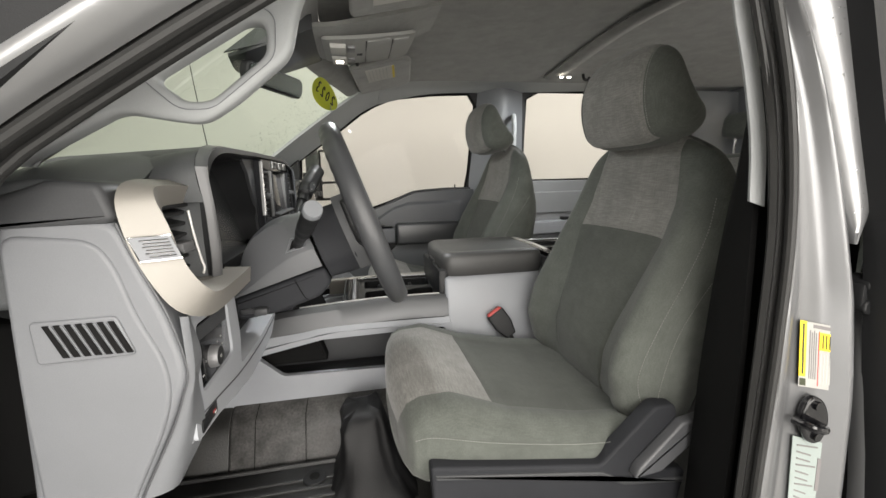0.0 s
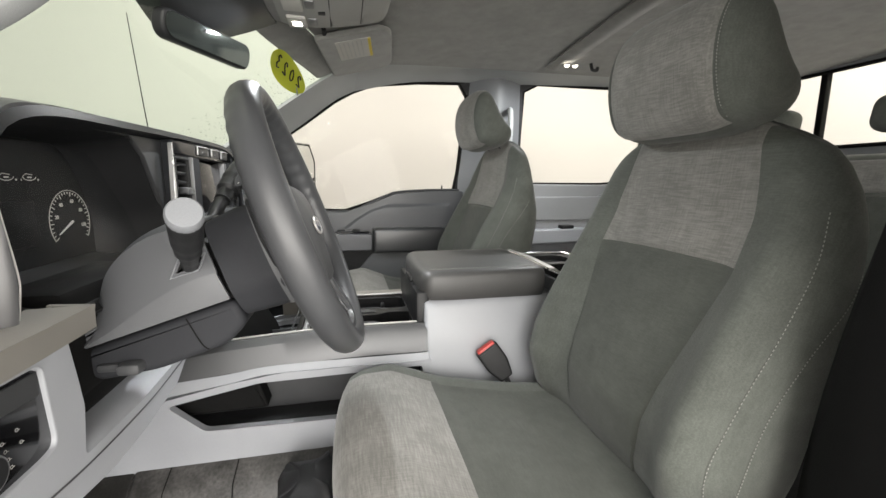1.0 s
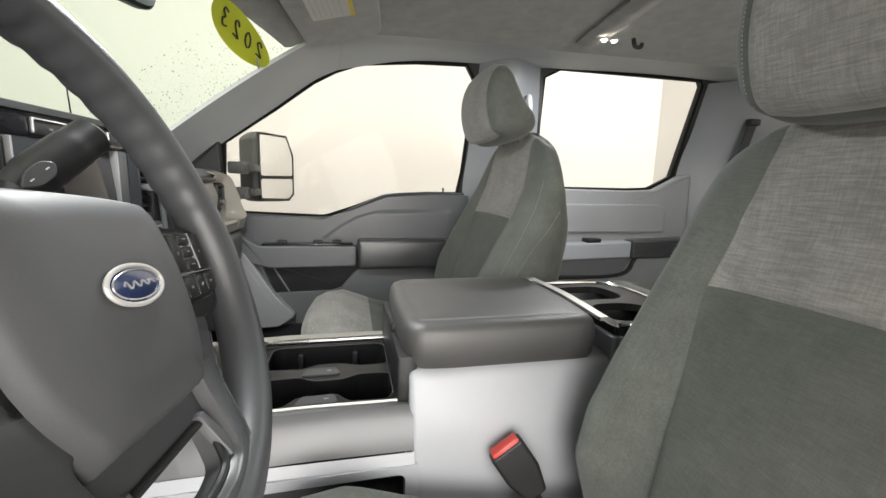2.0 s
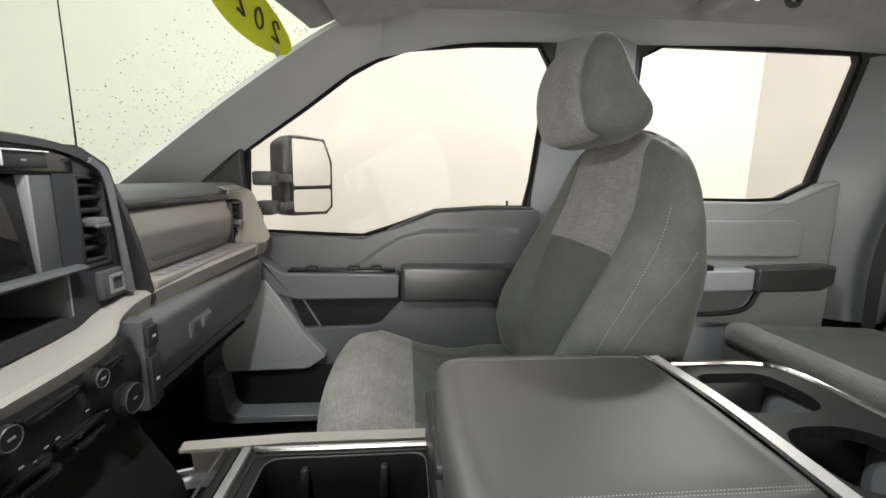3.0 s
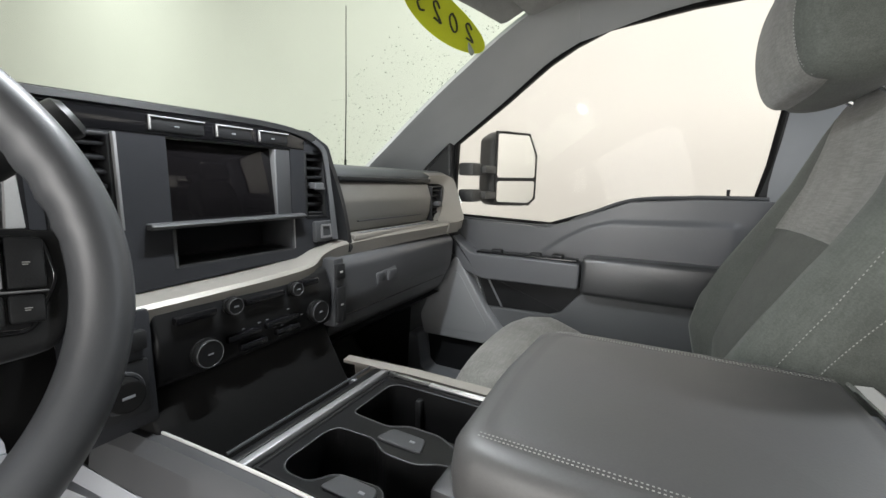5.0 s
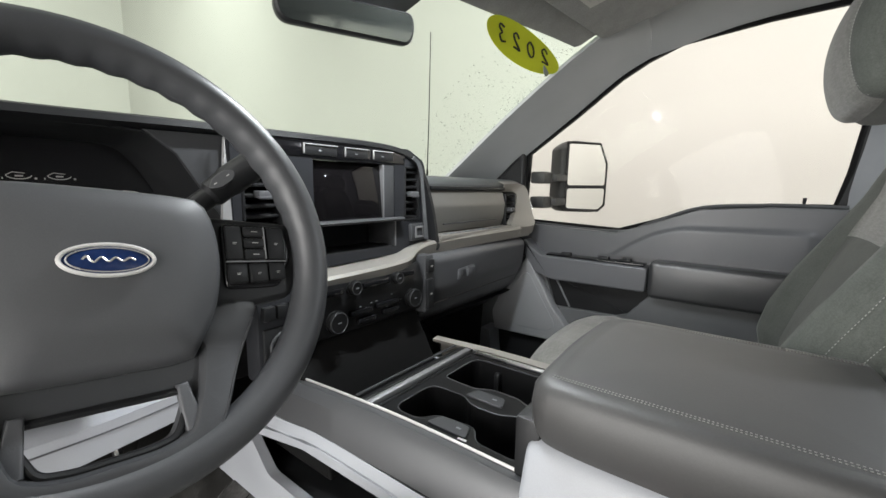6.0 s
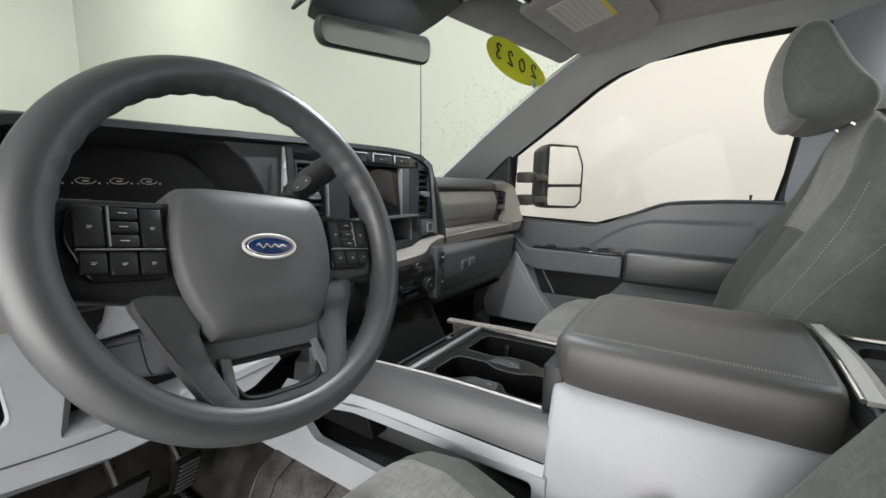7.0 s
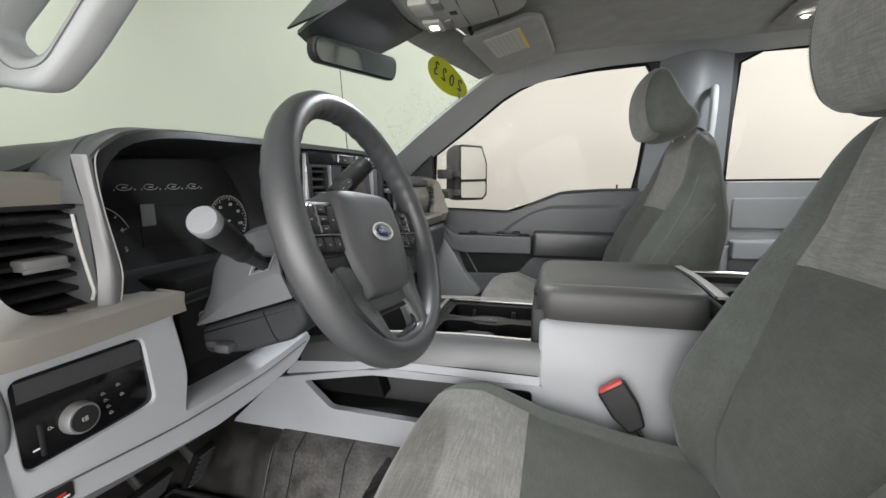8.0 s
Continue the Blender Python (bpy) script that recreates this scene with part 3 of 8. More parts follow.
solid("a_pillar_right", patch([INNER, MIDDLE, OUTER], 28, 12, 0.012, (0.3, -1, -0.2)), PILLAR, "light grey moulded windscreen pillar trim", "pillar trim", "structure")
solid("a_pillar_left", patch([mirrored(INNER), mirrored(MIDDLE), mirrored(OUTER)], 28, 12, 0.012, (0.3, 1, -0.2)), PILLAR, "light grey moulded windscreen pillar trim beside the open doorway", "pillar trim", "structure")
RI = [(0.16, 2.145, 2.118), (0.45, 2.165, 2.137), (0.95, 2.17, 2.142), (1.6, 2.17, 2.147), (2.3, 2.16, 2.142)]
RM = [(0.165, 2.235, 2.1), (0.45, 2.265, 2.128), (0.95, 2.27, 2.14), (1.6, 2.27, 2.148), (2.3, 2.26, 2.14)]
RO = [(0.15, 2.345, 2.045), (0.45, 2.345, 2.104), (0.95, 2.345, 2.12), (1.6, 2.345, 2.138), (2.3, 2.345, 2.12)]
solid("roof_rail_right", patch([RI, RM, RO], 30, 10, 0.01, (0, -0.6, -1)), PILLAR, "grey padded roof rail trim over the doors", "roof rail", "structure")
solid("roof_rail_left", patch([mirrored(RI), mirrored(RM), mirrored(RO)], 30, 10, 0.01, (0, 0.6, -1)), PILLAR, "grey padded roof rail trim over the doorway", "roof rail", "structure")
# passenger side centre pillar
bp = patch([[(0.712, 2.344, 2.12), (0.694, 2.344, 1.95), (0.667, 2.344, 1.72), (0.654, 2.344, 1.6), (0.665, 2.344, 1.2), (0.69, 2.344, 0.86)],
            [(0.84, 2.285, 2.13), (0.83, 2.28, 1.9), (0.82, 2.28, 1.6), (0.82, 2.28, 1.2), (0.82, 2.28, 0.86)],
            [(0.975, 2.338, 2.12), (0.975, 2.335, 1.9), (0.97, 2.33, 1.6), (0.97, 2.33, 1.2), (0.97, 2.33, 0.86)]], 24, 11, 0.01, (0, -1, 0))
solid("b_pillar_right", bp, MIDGREY, "grey centre pillar trim between the passenger doors", "pillar trim", "structure")
cp = patch([[(1.825, 2.344, 2.12), (1.765, 2.344, 1.9), (1.70, 2.344, 1.66), (1.72, 2.33, 1.2)],
            [(2.0, 2.25, 2.13), (1.95, 2.24, 1.9), (1.9, 2.24, 1.6), (1.88, 2.24, 1.2)],
            [(2.3, 2.2, 2.12), (2.3, 2.19, 1.9), (2.3, 2.19, 1.6), (2.3, 2.19, 1.2)]], 20, 11, 0.01, (0, -1, 0))
solid("c_pillar_right", cp, MIDGREY, "mid grey rear pillar trim", "pillar trim", "structure")

# driver doorway: seals and painted jamb
S1 = [(-0.43, 0.50, 0.9), (-0.425, 0.50, 1.25), (-0.41, 0.50, 1.52), (-0.315, 0.50, 1.645), (-0.26, 0.50, 1.69), (-0.179, 0.50, 1.743), (-0.065, 0.50, 1.815), (0.08, 0.50, 1.90), (0.25, 0.505, 1.985), (0.40, 0.51, 2.03), (0.48, 0.51, 2.0), (0.535, 0.49, 1.85), (0.575, 0.48, 1.719), (0.597, 0.48, 1.568), (0.598, 0.48, 1.402), (0.59, 0.48, 1.142), (0.585, 0.48, 0.88)]
def swell(curve, d, y):
    """The doorway's line set outwards by d, at another y."""
    cx, cz = 0.08, 1.42
    out = []
    for x, _, z in curve:
        v = V((x - cx, z - cz)).normalized()
        out.append((x + v.x * d, y, z + v.y * d * 0.9))
    return out


solid("door_seal", join(patch([S1, swell(S1, 0.010, 0.484), swell(S1, 0.020, 0.470)], 90, 7, 0.008, (0, -1, 0)), tube(spline(swell(S1, 0.013, 0.470), 90), 0.0072, 10), tube(spline(swell(S1, 0.002, 0.488), 90), 0.0050, 8)), SEAL, "black rubber weatherstrip round the open driver doorway", "seal", "structure")
S2 = S1[:11]
solid("doorway_frame", patch([swell(S2, d, y) for d, y in ((0.021, 0.464), (0.028, 0.450), (0.040, 0.436), (0.050, 0.432), (0.058, 0.437), (0.066, 0.448), (0.078, 0.449), (0.088, 0.436), (0.098, 0.426), (0.112, 0.424), (0.128, 0.432), (0.140, 0.446))], 90, 44, 0.006, (0, -1, 0)), SILVER, "silver painted door frame with rolled edges", "door frame", "structure")
bt = patch([[(0.50, 0.515, 2.05), (0.53, 0.515, 1.87), (0.556, 0.515, 1.785), (0.58, 0.515, 1.686), (0.588, 0.515, 1.6)],
            [(0.52, 0.508, 2.05), (0.548, 0.508, 1.87), (0.574, 0.508, 1.785), (0.598, 0.508, 1.686), (0.607, 0.508, 1.592)]], 16, 0, 0.006, (0, -1, 0))
solid("b_pillar_left", join(bt), PILLAR, "light grey upper centre pillar trim by the doorway", "pillar trim", "structure")
bl = patch([[(0.60, 0.525, 2.08), (0.60, 0.525, 1.85), (0.60, 0.52, 1.6), (0.60, 0.515, 1.3), (0.59, 0.515, 0.88)],
            [(0.61, 0.535, 2.08), (0.61, 0.535, 1.85), (0.615, 0.575, 1.6), (0.615, 0.605, 1.3), (0.60, 0.605, 0.88)],
            [(0.68, 0.56, 2.09), (0.69, 0.56, 1.85), (0.69, 0.60, 1.6), (0.69, 0.635, 1.3), (0.69, 0.635, 0.88)],
            [(0.80, 0.52, 2.09), (0.80, 0.52, 1.85), (0.80, 0.515, 1.6), (0.80, 0.51, 1.3), (0.80, 0.51, 0.88)]], 20, 9, 0.01, (0, 1, 0))
# near-black colour carries the deep shade behind the seat
solid("b_pillar_lower_left", bl, RUBBER, "lower centre pillar trim behind the driver seat, blackened for shade", "pillar trim", "structure")
def jamb_line(pts):
    """x by height along a pressed edge of the centre pillar."""
    return lambda z: float(np.interp(z, [p[1] for p in pts][::-1], [p[0] for p in pts][::-1]))


RIDGE_IN = jamb_line([(0.49, 1.96), (0.553, 1.837), (0.587, 1.751), (0.601, 1.68), (0.613, 1.567), (0.62, 1.487), (0.618, 1.314), (0.613, 1.155), (0.60, 0.86)])
RIDGE_OUT = jamb_line([(0.505, 1.96), (0.587, 1.839), (0.632, 1.752), (0.673, 1.642), (0.704, 1.547), (0.73, 1.461), (0.759, 1.296), (0.766, 1.126), (0.77, 0.86)])
FRAME_END = jamb_line([(0.60, 1.98), (0.69, 1.844), (0.724, 1.79), (0.749, 1.717), (0.764, 1.625), (0.747, 1.593), (0.727, 1.537)])
DOOR_EDGE = jamb_line([(0.785, 1.60), (0.776, 1.526), (0.771, 1.441), (0.779, 1.34), (0.816, 1.106), (0.84, 0.8)])
JZ = [1.96 - 1.10 * i / 24 for i in range(25)]


def jamb_row(share, dx, y):
    return [(RIDGE_IN(z) + (RIDGE_OUT(z) - RIDGE_IN(z)) * share + dx, y, z) for z in JZ]


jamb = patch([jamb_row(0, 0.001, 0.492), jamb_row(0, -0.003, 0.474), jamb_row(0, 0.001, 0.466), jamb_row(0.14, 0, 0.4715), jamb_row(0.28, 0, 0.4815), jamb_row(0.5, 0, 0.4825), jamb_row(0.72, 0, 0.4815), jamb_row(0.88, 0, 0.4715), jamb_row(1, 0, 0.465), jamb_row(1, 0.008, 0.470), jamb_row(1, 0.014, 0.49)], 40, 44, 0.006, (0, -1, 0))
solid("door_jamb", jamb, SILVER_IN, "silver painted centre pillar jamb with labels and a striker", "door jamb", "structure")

# rear door on the driver side, shut
rd = thing("rear_door", (1.2, 0.42, 0.9), "shut silver rear door wet with water drops", "car door", "rear doors")
FZ = [1.98 - 0.443 * i / 20 for i in range(21)]
part("window_post", patch([[(RIDGE_OUT(z) + 0.014, 0.488, z) for z in FZ], [(RIDGE_OUT(z) + 0.017, 0.474, z) for z in FZ], [(RIDGE_OUT(z) * 0.7 + FRAME_END(z) * 0.3 + 0.008, 0.4645, z) for z in FZ], [(RIDGE_OUT(z) * 0.2 + FRAME_END(z) * 0.8, 0.4635, z) for z in FZ], [(FRAME_END(z), 0.468, z) for z in FZ], [(FRAME_END(z) + 0.008, 0.486, z) for z in FZ]], 30, 14, 0.005, (0, -1, 0)), SILVER, rd, "silver front post of the rear door window")
EZ = [1.60 - 0.80 * i / 20 for i in range(21)]
part("door_edge", patch([[(DOOR_EDGE(z) + 0.004, 0.49, z) for z in EZ], [(DOOR_EDGE(z), 0.474, z) for z in EZ], [(DOOR_EDGE(z) + 0.012, 0.463, z) for z in EZ], [(DOOR_EDGE(z) + 0.13, 0.458, z) for z in EZ]], 30, 12, 0.005, (0, -1, 0)), SILVER, rd)
part("edge_seam", tube([(DOOR_EDGE(z) + 0.022, 0.4615, z) for z in EZ], 0.0013, 5), MIDGREY, rd)
part("door_skin", holed([(0.92, 0.8), (2.4, 0.8), (2.4, 1.575), (0.90, 1.6)], [], "y", 0.452, 0.458), SILVER, rd, smooth=0)
part("window_frame", holed([(0.80, 1.605), (2.0, 1.58), (1.9, 2.19), (0.80, 2.19)], [[(x, z) for x, z in REAR_WIN]], "y", 0.455, 0.466), RUBBER, rd, smooth=0)
part("hinge", join(rbox(0.752, 0.785, 0.466, 0.50, 1.44, 1.475, 0.004), disc((0.768, 0.462, 1.475), 0.013, 0.03, "y", 16, 0.003), disc((0.764, 0.462, 1.440), 0.011, 0.03, "y", 16, 0.003)), DARK, rd)
random.seed(5)
drops = []
for i in range(90):
    zz = random.uniform(1.58, 1.90)
    u = random.uniform(0.3, 0.9)
    b = bmesh.new()
    bmesh.ops.create_icosphere(b, subdivisions=1, radius=random.uniform(0.0006, 0.0016), matrix=Matrix.Translation((RIDGE_OUT(zz) * (1 - u) + FRAME_END(zz) * u, 0.4638, zz)))
    drops.append(b)
tagged(part("water_drops", join(*drops), CHROME, rd), kind="stuff")
# ---- passenger door ----
pd = thing("passenger_door", (0.2, 2.33, 0.88), "shut grey passenger door with armrest and map pocket", "car door")
part("upper_trim", prism([(-0.30, 1.498), (0.09, 1.483), (0.2, 1.52), (0.33, 1.572), (0.5, 1.584), (0.668, 1.584), (0.69, 1.36), (-0.24, 1.36)], "y", 2.292, 2.346, 0.003, 0.006), MIDDARK, pd)
part("sill_strip", tube([(-0.27, 2.318, 1.500), (0.09, 2.318, 1.486), (0.2, 2.318, 1.523), (0.33, 2.318, 1.575), (0.5, 2.318, 1.588), (0.655, 2.318, 1.588)], 0.006, 8, 40), CHARCOAL, pd)
part("lock_pin", join(tube([(0.567, 2.325, 1.585), (0.567, 2.325, 1.612)], [0.003, 0.0045], 8), disc((0.567, 2.325, 1.586), 0.008, 0.004, "z", 12)), DARK, pd)
def step(v):
    v = min(1.0, max(0.0, v))
    return v * v * (3 - 2 * v)


def pressed(x, z):
    """How far the soft panel above the armrest stands out."""
    top = float(np.interp(x, [0.02, 0.10, 0.15, 0.215, 0.29, 0.56], [1.36, 1.425, 1.462, 1.500, 1.522, 1.527]))
    return 0.010 * step((top - z) / 0.016) * step((0.605 - x) / 0.018)


SILL = [(-0.02, 1.478), (0.09, 1.474), (0.2, 1.512), (0.33, 1.563), (0.5, 1.575), (0.66, 1.575)]
sheet = bmesh.new()
cols = []
for i in range(69):
    x = -0.02 + 0.01 * i
    hi = float(np.interp(x, [q[0] for q in SILL], [q[1] for q in SILL]))
    cols.append([sheet.verts.new((x, 2.2908 - pressed(x, 1.408 + (hi - 1.408) * k / 24), 1.408 + (hi - 1.408) * k / 24)) for k in range(25)])
for A, B in zip(cols, cols[1:]):
    for k in range(24):
        sheet.faces.new((A[k], B[k], B[k + 1], A[k + 1]))
part("raised_panel", sheet, MIDDARK, pd, "softly pressed panel above the armrest", 60)
part("armrest", prism([(-0.215, 1.445), (-0.20, 1.36), (-0.165, 1.325), (-0.10, 1.305), (0.211, 1.307), (0.213, 1.385), (-0.14, 1.388), (-0.185, 1.42)], "y", 2.232, 2.30, 0.005, 0.012), ARMBAR, pd, "satin dark grey front half of the armrest")
part("armrest_pad", rbox(0.217, 0.582, 2.222, 2.30, 1.294, 1.410, 0.016, 4), LEATHER, pd, "dark padded half of the armrest")
part("switch_plate", rbox(-0.13, 0.20, 2.25, 2.295, 1.386, 1.394, 0.003), PIANO, pd)
for sx in (-0.06, 0.07, 0.14):
    part("switch", rbox(sx - 0.018, sx + 0.018, 2.255, 2.28, 1.392, 1.403, 0.004), DARK, pd)
part("pull_pocket", prism([(-0.17, 1.335), (0.222, 1.31), (0.222, 1.19), (-0.11, 1.19)], "y", 2.285, 2.30, 0.002, 0.004), DARK, pd, "dark pull pocket under the armrest")
part("pocket_bar", tube([(-0.103, 2.279, 1.314), (-0.041, 2.279, 1.204)], 0.0035, 6), MIDGREY, pd)
part("lower_trim", prism([(-0.26, 1.37), (-0.165, 1.37), (-0.135, 1.315), (-0.095, 1.200), (0.12, 1.204), (0.155, 1.216), (0.215, 1.288), (0.67, 1.292), (0.68, 0.88), (-0.42, 0.88), (-0.40, 1.2)], "y", 2.27, 2.345, 0.003, 0.006), DOORLOW, pd)
part("speaker_grille", prism([(-0.195, 1.378), (-0.172, 1.345), (-0.087, 1.203), (-0.015, 1.118), (-0.075, 1.078), (-0.322, 1.074), (-0.337, 1.143), (-0.285, 1.265)], "y", 2.230, 2.275, 0.006, 0.014, 3), DOORGREY, pd, "light grey triangular speaker cover")
part("speaker_mesh", prism([(-0.190, 1.330), (-0.118, 1.212), (-0.070, 1.138), (-0.098, 1.110), (-0.292, 1.106), (-0.303, 1.150), (-0.252, 1.262)], "y", 2.2285, 2.24, 0.0015, 0.03, 2), DOORGREY, pd, "fine light grey speaker mesh")
rim = prism([(-0.362, 1.082), (-0.322, 1.078), (-0.308, 0.968), (-0.286, 0.946), (0.5, 0.942), (0.52, 0.926), (-0.30, 0.922), (-0.366, 0.932)], "y", 2.19, 2.27, 0.005, 0.01)
part("map_pocket", rim, MIDGREY, pd, "moulded map pocket at the door's foot")
part("pocket_liner", rbox(-0.325, 0.5, 2.262, 2.272, 0.945, 1.078, 0.003), DARK, pd)
part("mirror_sail", prism([(-0.46, 1.60), (-0.27, 1.77), (-0.262, 1.50), (-0.34, 1.49)], "y", 2.318, 2.352, 0.008, 0.02), DARK, pd, "black triangular sail behind the mirror")
part("door_grab", rbox(-0.255, -0.225, 2.225, 2.25, 1.41, 1.45, 0.006, m=about((-0.24, 2.24, 1.43), 0, 30, 0)), PIANO, pd)
# towing mirror
MT = Matrix.Translation((-0.125, 2.63, 1.68)) @ pose(0, 0, 0, 0, 0, -34)
sm = part("side_mirror", turned(prism([(-0.12, 0.12), (-0.122, 0.10), (-0.125, -0.12), (-0.10, -0.148), (0.075, -0.152), (0.108, -0.125), (0.112, 0.06), (0.072, 0.148), (-0.07, 0.152)], "x", -0.10, -0.006, 0.022, 0.025, 3), MT), CHARCOAL, pd, "tall black two-pane towing mirror")
part("mirror_frame", turned(tube([(-0.004, -0.098, 0.142), (-0.004, -0.10, -0.138), (-0.004, 0.07, -0.144), (-0.004, 0.10, -0.12), (-0.004, 0.102, 0.058), (-0.004, 0.064, 0.14)], 0.006, 6, closed=True), MT), DARK, sm)
part("mirror_glass", turned(prism([(-0.092, 0.135), (-0.094, -0.036), (0.096, -0.034), (0.096, 0.056), (0.060, 0.135)], "x", -0.006, -0.001, 0, 0.012), MT), MIRROR, sm, "large upper mirror pane")
part("spotter_glass", turned(prism([(-0.094, -0.050), (-0.094, -0.132), (0.066, -0.138), (0.094, -0.116), (0.096, -0.048)], "x", -0.006, -0.001, 0, 0.012), MT), MIRROR, sm, "small wide-angle mirror pane")
part("mirror_bar", turned(rbox(-0.008, 0.001, -0.098, 0.1, -0.048, -0.038, 0.002), MT), DARK, sm)
for az in (1.672, 1.575):
    part("mirror_arm", join(rbox(-0.262, -0.200, 2.37, 2.455, az - 0.024, az + 0.022, 0.008), rbox(-0.245, -0.180, 2.44, 2.57, az - 0.014, az + 0.015, 0.005)), CHARCOAL, sm)

# ---- rear passenger door ----
rdp = thing("rear_passenger_door", (1.35, 2.33, 0.88), "shut light grey rear door with padded armrest", "car door", "rear doors")
part("upper_trim", prism([(0.975, 1.622), (1.45, 1.62), (1.563, 1.626), (1.69, 1.69), (1.74, 1.70), (1.75, 1.36), (0.975, 1.36)], "y", 2.295, 2.346, 0.008, 0.01), DOORGREY, rdp)
part("raised_panel", prism([(1.0, 1.43), (1.0, 1.555), (1.58, 1.56), (1.62, 1.54), (1.62, 1.43)], "y", 2.286, 2.30, 0.007, 0.015), DOORGREY, rdp)
part("armrest", prism([(1.0, 1.31), (1.42, 1.32), (1.42, 1.395), (1.0, 1.385)], "y", 2.24, 2.30, 0.008, 0.01), GREY, rdp)
part("armrest_pad", prism([(1.42, 1.318), (1.66, 1.32), (1.71, 1.345), (1.71, 1.41), (1.42, 1.4)], "y", 2.228, 2.30, 0.012, 0.01, 3), LEATHER, rdp, "dark padded rear half of the armrest")
part("switch", rbox(1.20, 1.27, 2.245, 2.29, 1.388, 1.408, 0.004), DARK, rdp)
part("pull_pocket", prism([(1.0, 1.315), (1.46, 1.318), (1.40, 1.235), (1.0, 1.23)], "y", 2.275, 2.30, 0.004, 0.02), MIDGREY, rdp)
part("pocket_edge", tube([(1.0, 2.272, 1.232), (1.39, 2.272, 1.237), (1.47, 2.272, 1.315)], 0.009, 6, 20), DARK, rdp)
part("lower_trim", prism([(0.975, 1.36), (1.75, 1.36), (1.75, 0.88), (0.975, 0.88)], "y", 2.28, 2.345, 0.008, 0.01), GREY, rdp)

# grab handles
def grab(name, pts, r, mat_, label, flat=1.0):
    return solid(name, tube(pts, r, 10, 40, flat=flat), mat_, label, "grab handle")


grab("pillar_grab_handle", [(0.90, 2.285, 1.98), (0.885, 2.235, 1.97), (0.88, 2.215, 1.90), (0.875, 2.215, 1.78), (0.875, 2.24, 1.715), (0.885, 2.285, 1.70)], 0.0135, PILLAR, "light grey grab handle on the centre pillar")
def moved(pts):
    return [(0.03 + (x - 0.03) * 1.153, 1.642 + (z - 1.642) * 1.153) for x, z in pts]


bmh = holed(round_poly(moved([(-0.37, 1.662), (-0.245, 1.730), (-0.20, 1.722), (-0.155, 1.716), (-0.115, 1.742), (-0.045, 1.800), (-0.03, 1.86), (0.01, 1.935), (-0.04, 1.935), (-0.13, 1.865), (-0.26, 1.795)]), 0.02), [round_poly(moved([(-0.205, 1.768), (-0.172, 1.742), (-0.142, 1.744), (-0.073, 1.80), (-0.071, 1.835), (-0.092, 1.838)]), 0.014)], "y", 0.672, 0.708)
bmesh.ops.bevel(bmh, geom=[e for e in bmh.edges if len(e.link_faces) == 2 and e.calc_face_angle(0) > 0.9], offset=0.009, segments=3, profile=0.5, affect="EDGES")
wg = thing("windscreen_grab_handle", (-0.2, 0.69, 1.8), "light grey grab handle moulded on the windscreen pillar", "grab handle")
part("grip", bmh, PILLAR, wg, "", 50)
part("seam", tube([(x, 0.6708, z) for x, z in round_poly(moved([(-0.225, 1.778), (-0.178, 1.732), (-0.140, 1.733), (-0.062, 1.796), (-0.058, 1.846), (-0.085, 1.856)]), 0.016)], 0.0006, 5, closed=True), MIDGREY, wg)
# ---- dashboard ----
db = thing("dashboard", (-0.3, C, 0.95), "charcoal truck dashboard with raised hood and champagne trim", "dashboard")


def along_y(profile, y0, y1, r=0.006, corner=0.01):
    """An x-z outline drawn out across the cab."""
    return prism(profile, "y", y0, y1, r, corner)


# upper pad below the windscreen
PAD = [(-0.66, 1.50), (-0.62, 1.60), (-0.42, 1.648), (-0.285, 1.66), (-0.245, 1.65), (-0.235, 1.622), (-0.30, 1.60), (-0.34, 1.50)]
part("top_pad", along_y(PAD, 1.685, 2.25, 0.012, 0.02), DASHTOP, db, "soft dark pad before the passenger")
part("top_pad", along_y([(-0.66, 1.50), (-0.62, 1.60), (-0.42, 1.645), (-0.33, 1.655), (-0.27, 1.648), (-0.262, 1.605), (-0.34, 1.50)], 0.565, 0.735, 0.012, 0.02), DASHTOP, db)
part("top_deck", along_y([(-0.86, 1.48), (-0.82, 1.545), (-0.62, 1.60), (-0.44, 1.655), (-0.42, 1.655), (-0.42, 1.50)], 0.70, 1.70, 0.01, 0.01), DASHTOP, db)
part("top_deck", along_y([(-0.72, 1.48), (-0.70, 1.55), (-0.60, 1.59), (-0.60, 1.48)], 1.69, 2.15, 0.01, 0.01), DASHTOP, db)
part("lower_core", along_y([(-0.62, 1.56), (-0.285, 1.60), (-0.25, 1.50), (-0.215, 1.44), (-0.22, 1.33), (-0.30, 1.25), (-0.55, 1.2)], 1.60, 2.21, 0.01, 0.01), CHARCOAL, db)
# near-black core, so the cavity round the column reads as shade
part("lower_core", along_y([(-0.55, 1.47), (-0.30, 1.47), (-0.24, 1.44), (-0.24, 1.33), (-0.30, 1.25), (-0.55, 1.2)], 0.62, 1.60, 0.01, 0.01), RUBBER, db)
part("vent_duct", rbox(-0.42, -0.30, 0.60, 0.735, 1.48, 1.63, 0.01), DARK, db)
# hood over the gauges and the screen: a bent sheet from the left cheek to the right cheek
hood_front = [(-0.216, 0.724, 1.49), (-0.216, 0.724, 1.60), (-0.217, 0.735, 1.668), (-0.215, 0.80, 1.706), (-0.222, 1.0, 1.716), (-0.225, 1.3, 1.722), (-0.225, 1.52, 1.722), (-0.225, 1.612, 1.706), (-0.222, 1.655, 1.668), (-0.212, 1.682, 1.58), (-0.20, 1.694, 1.475)]
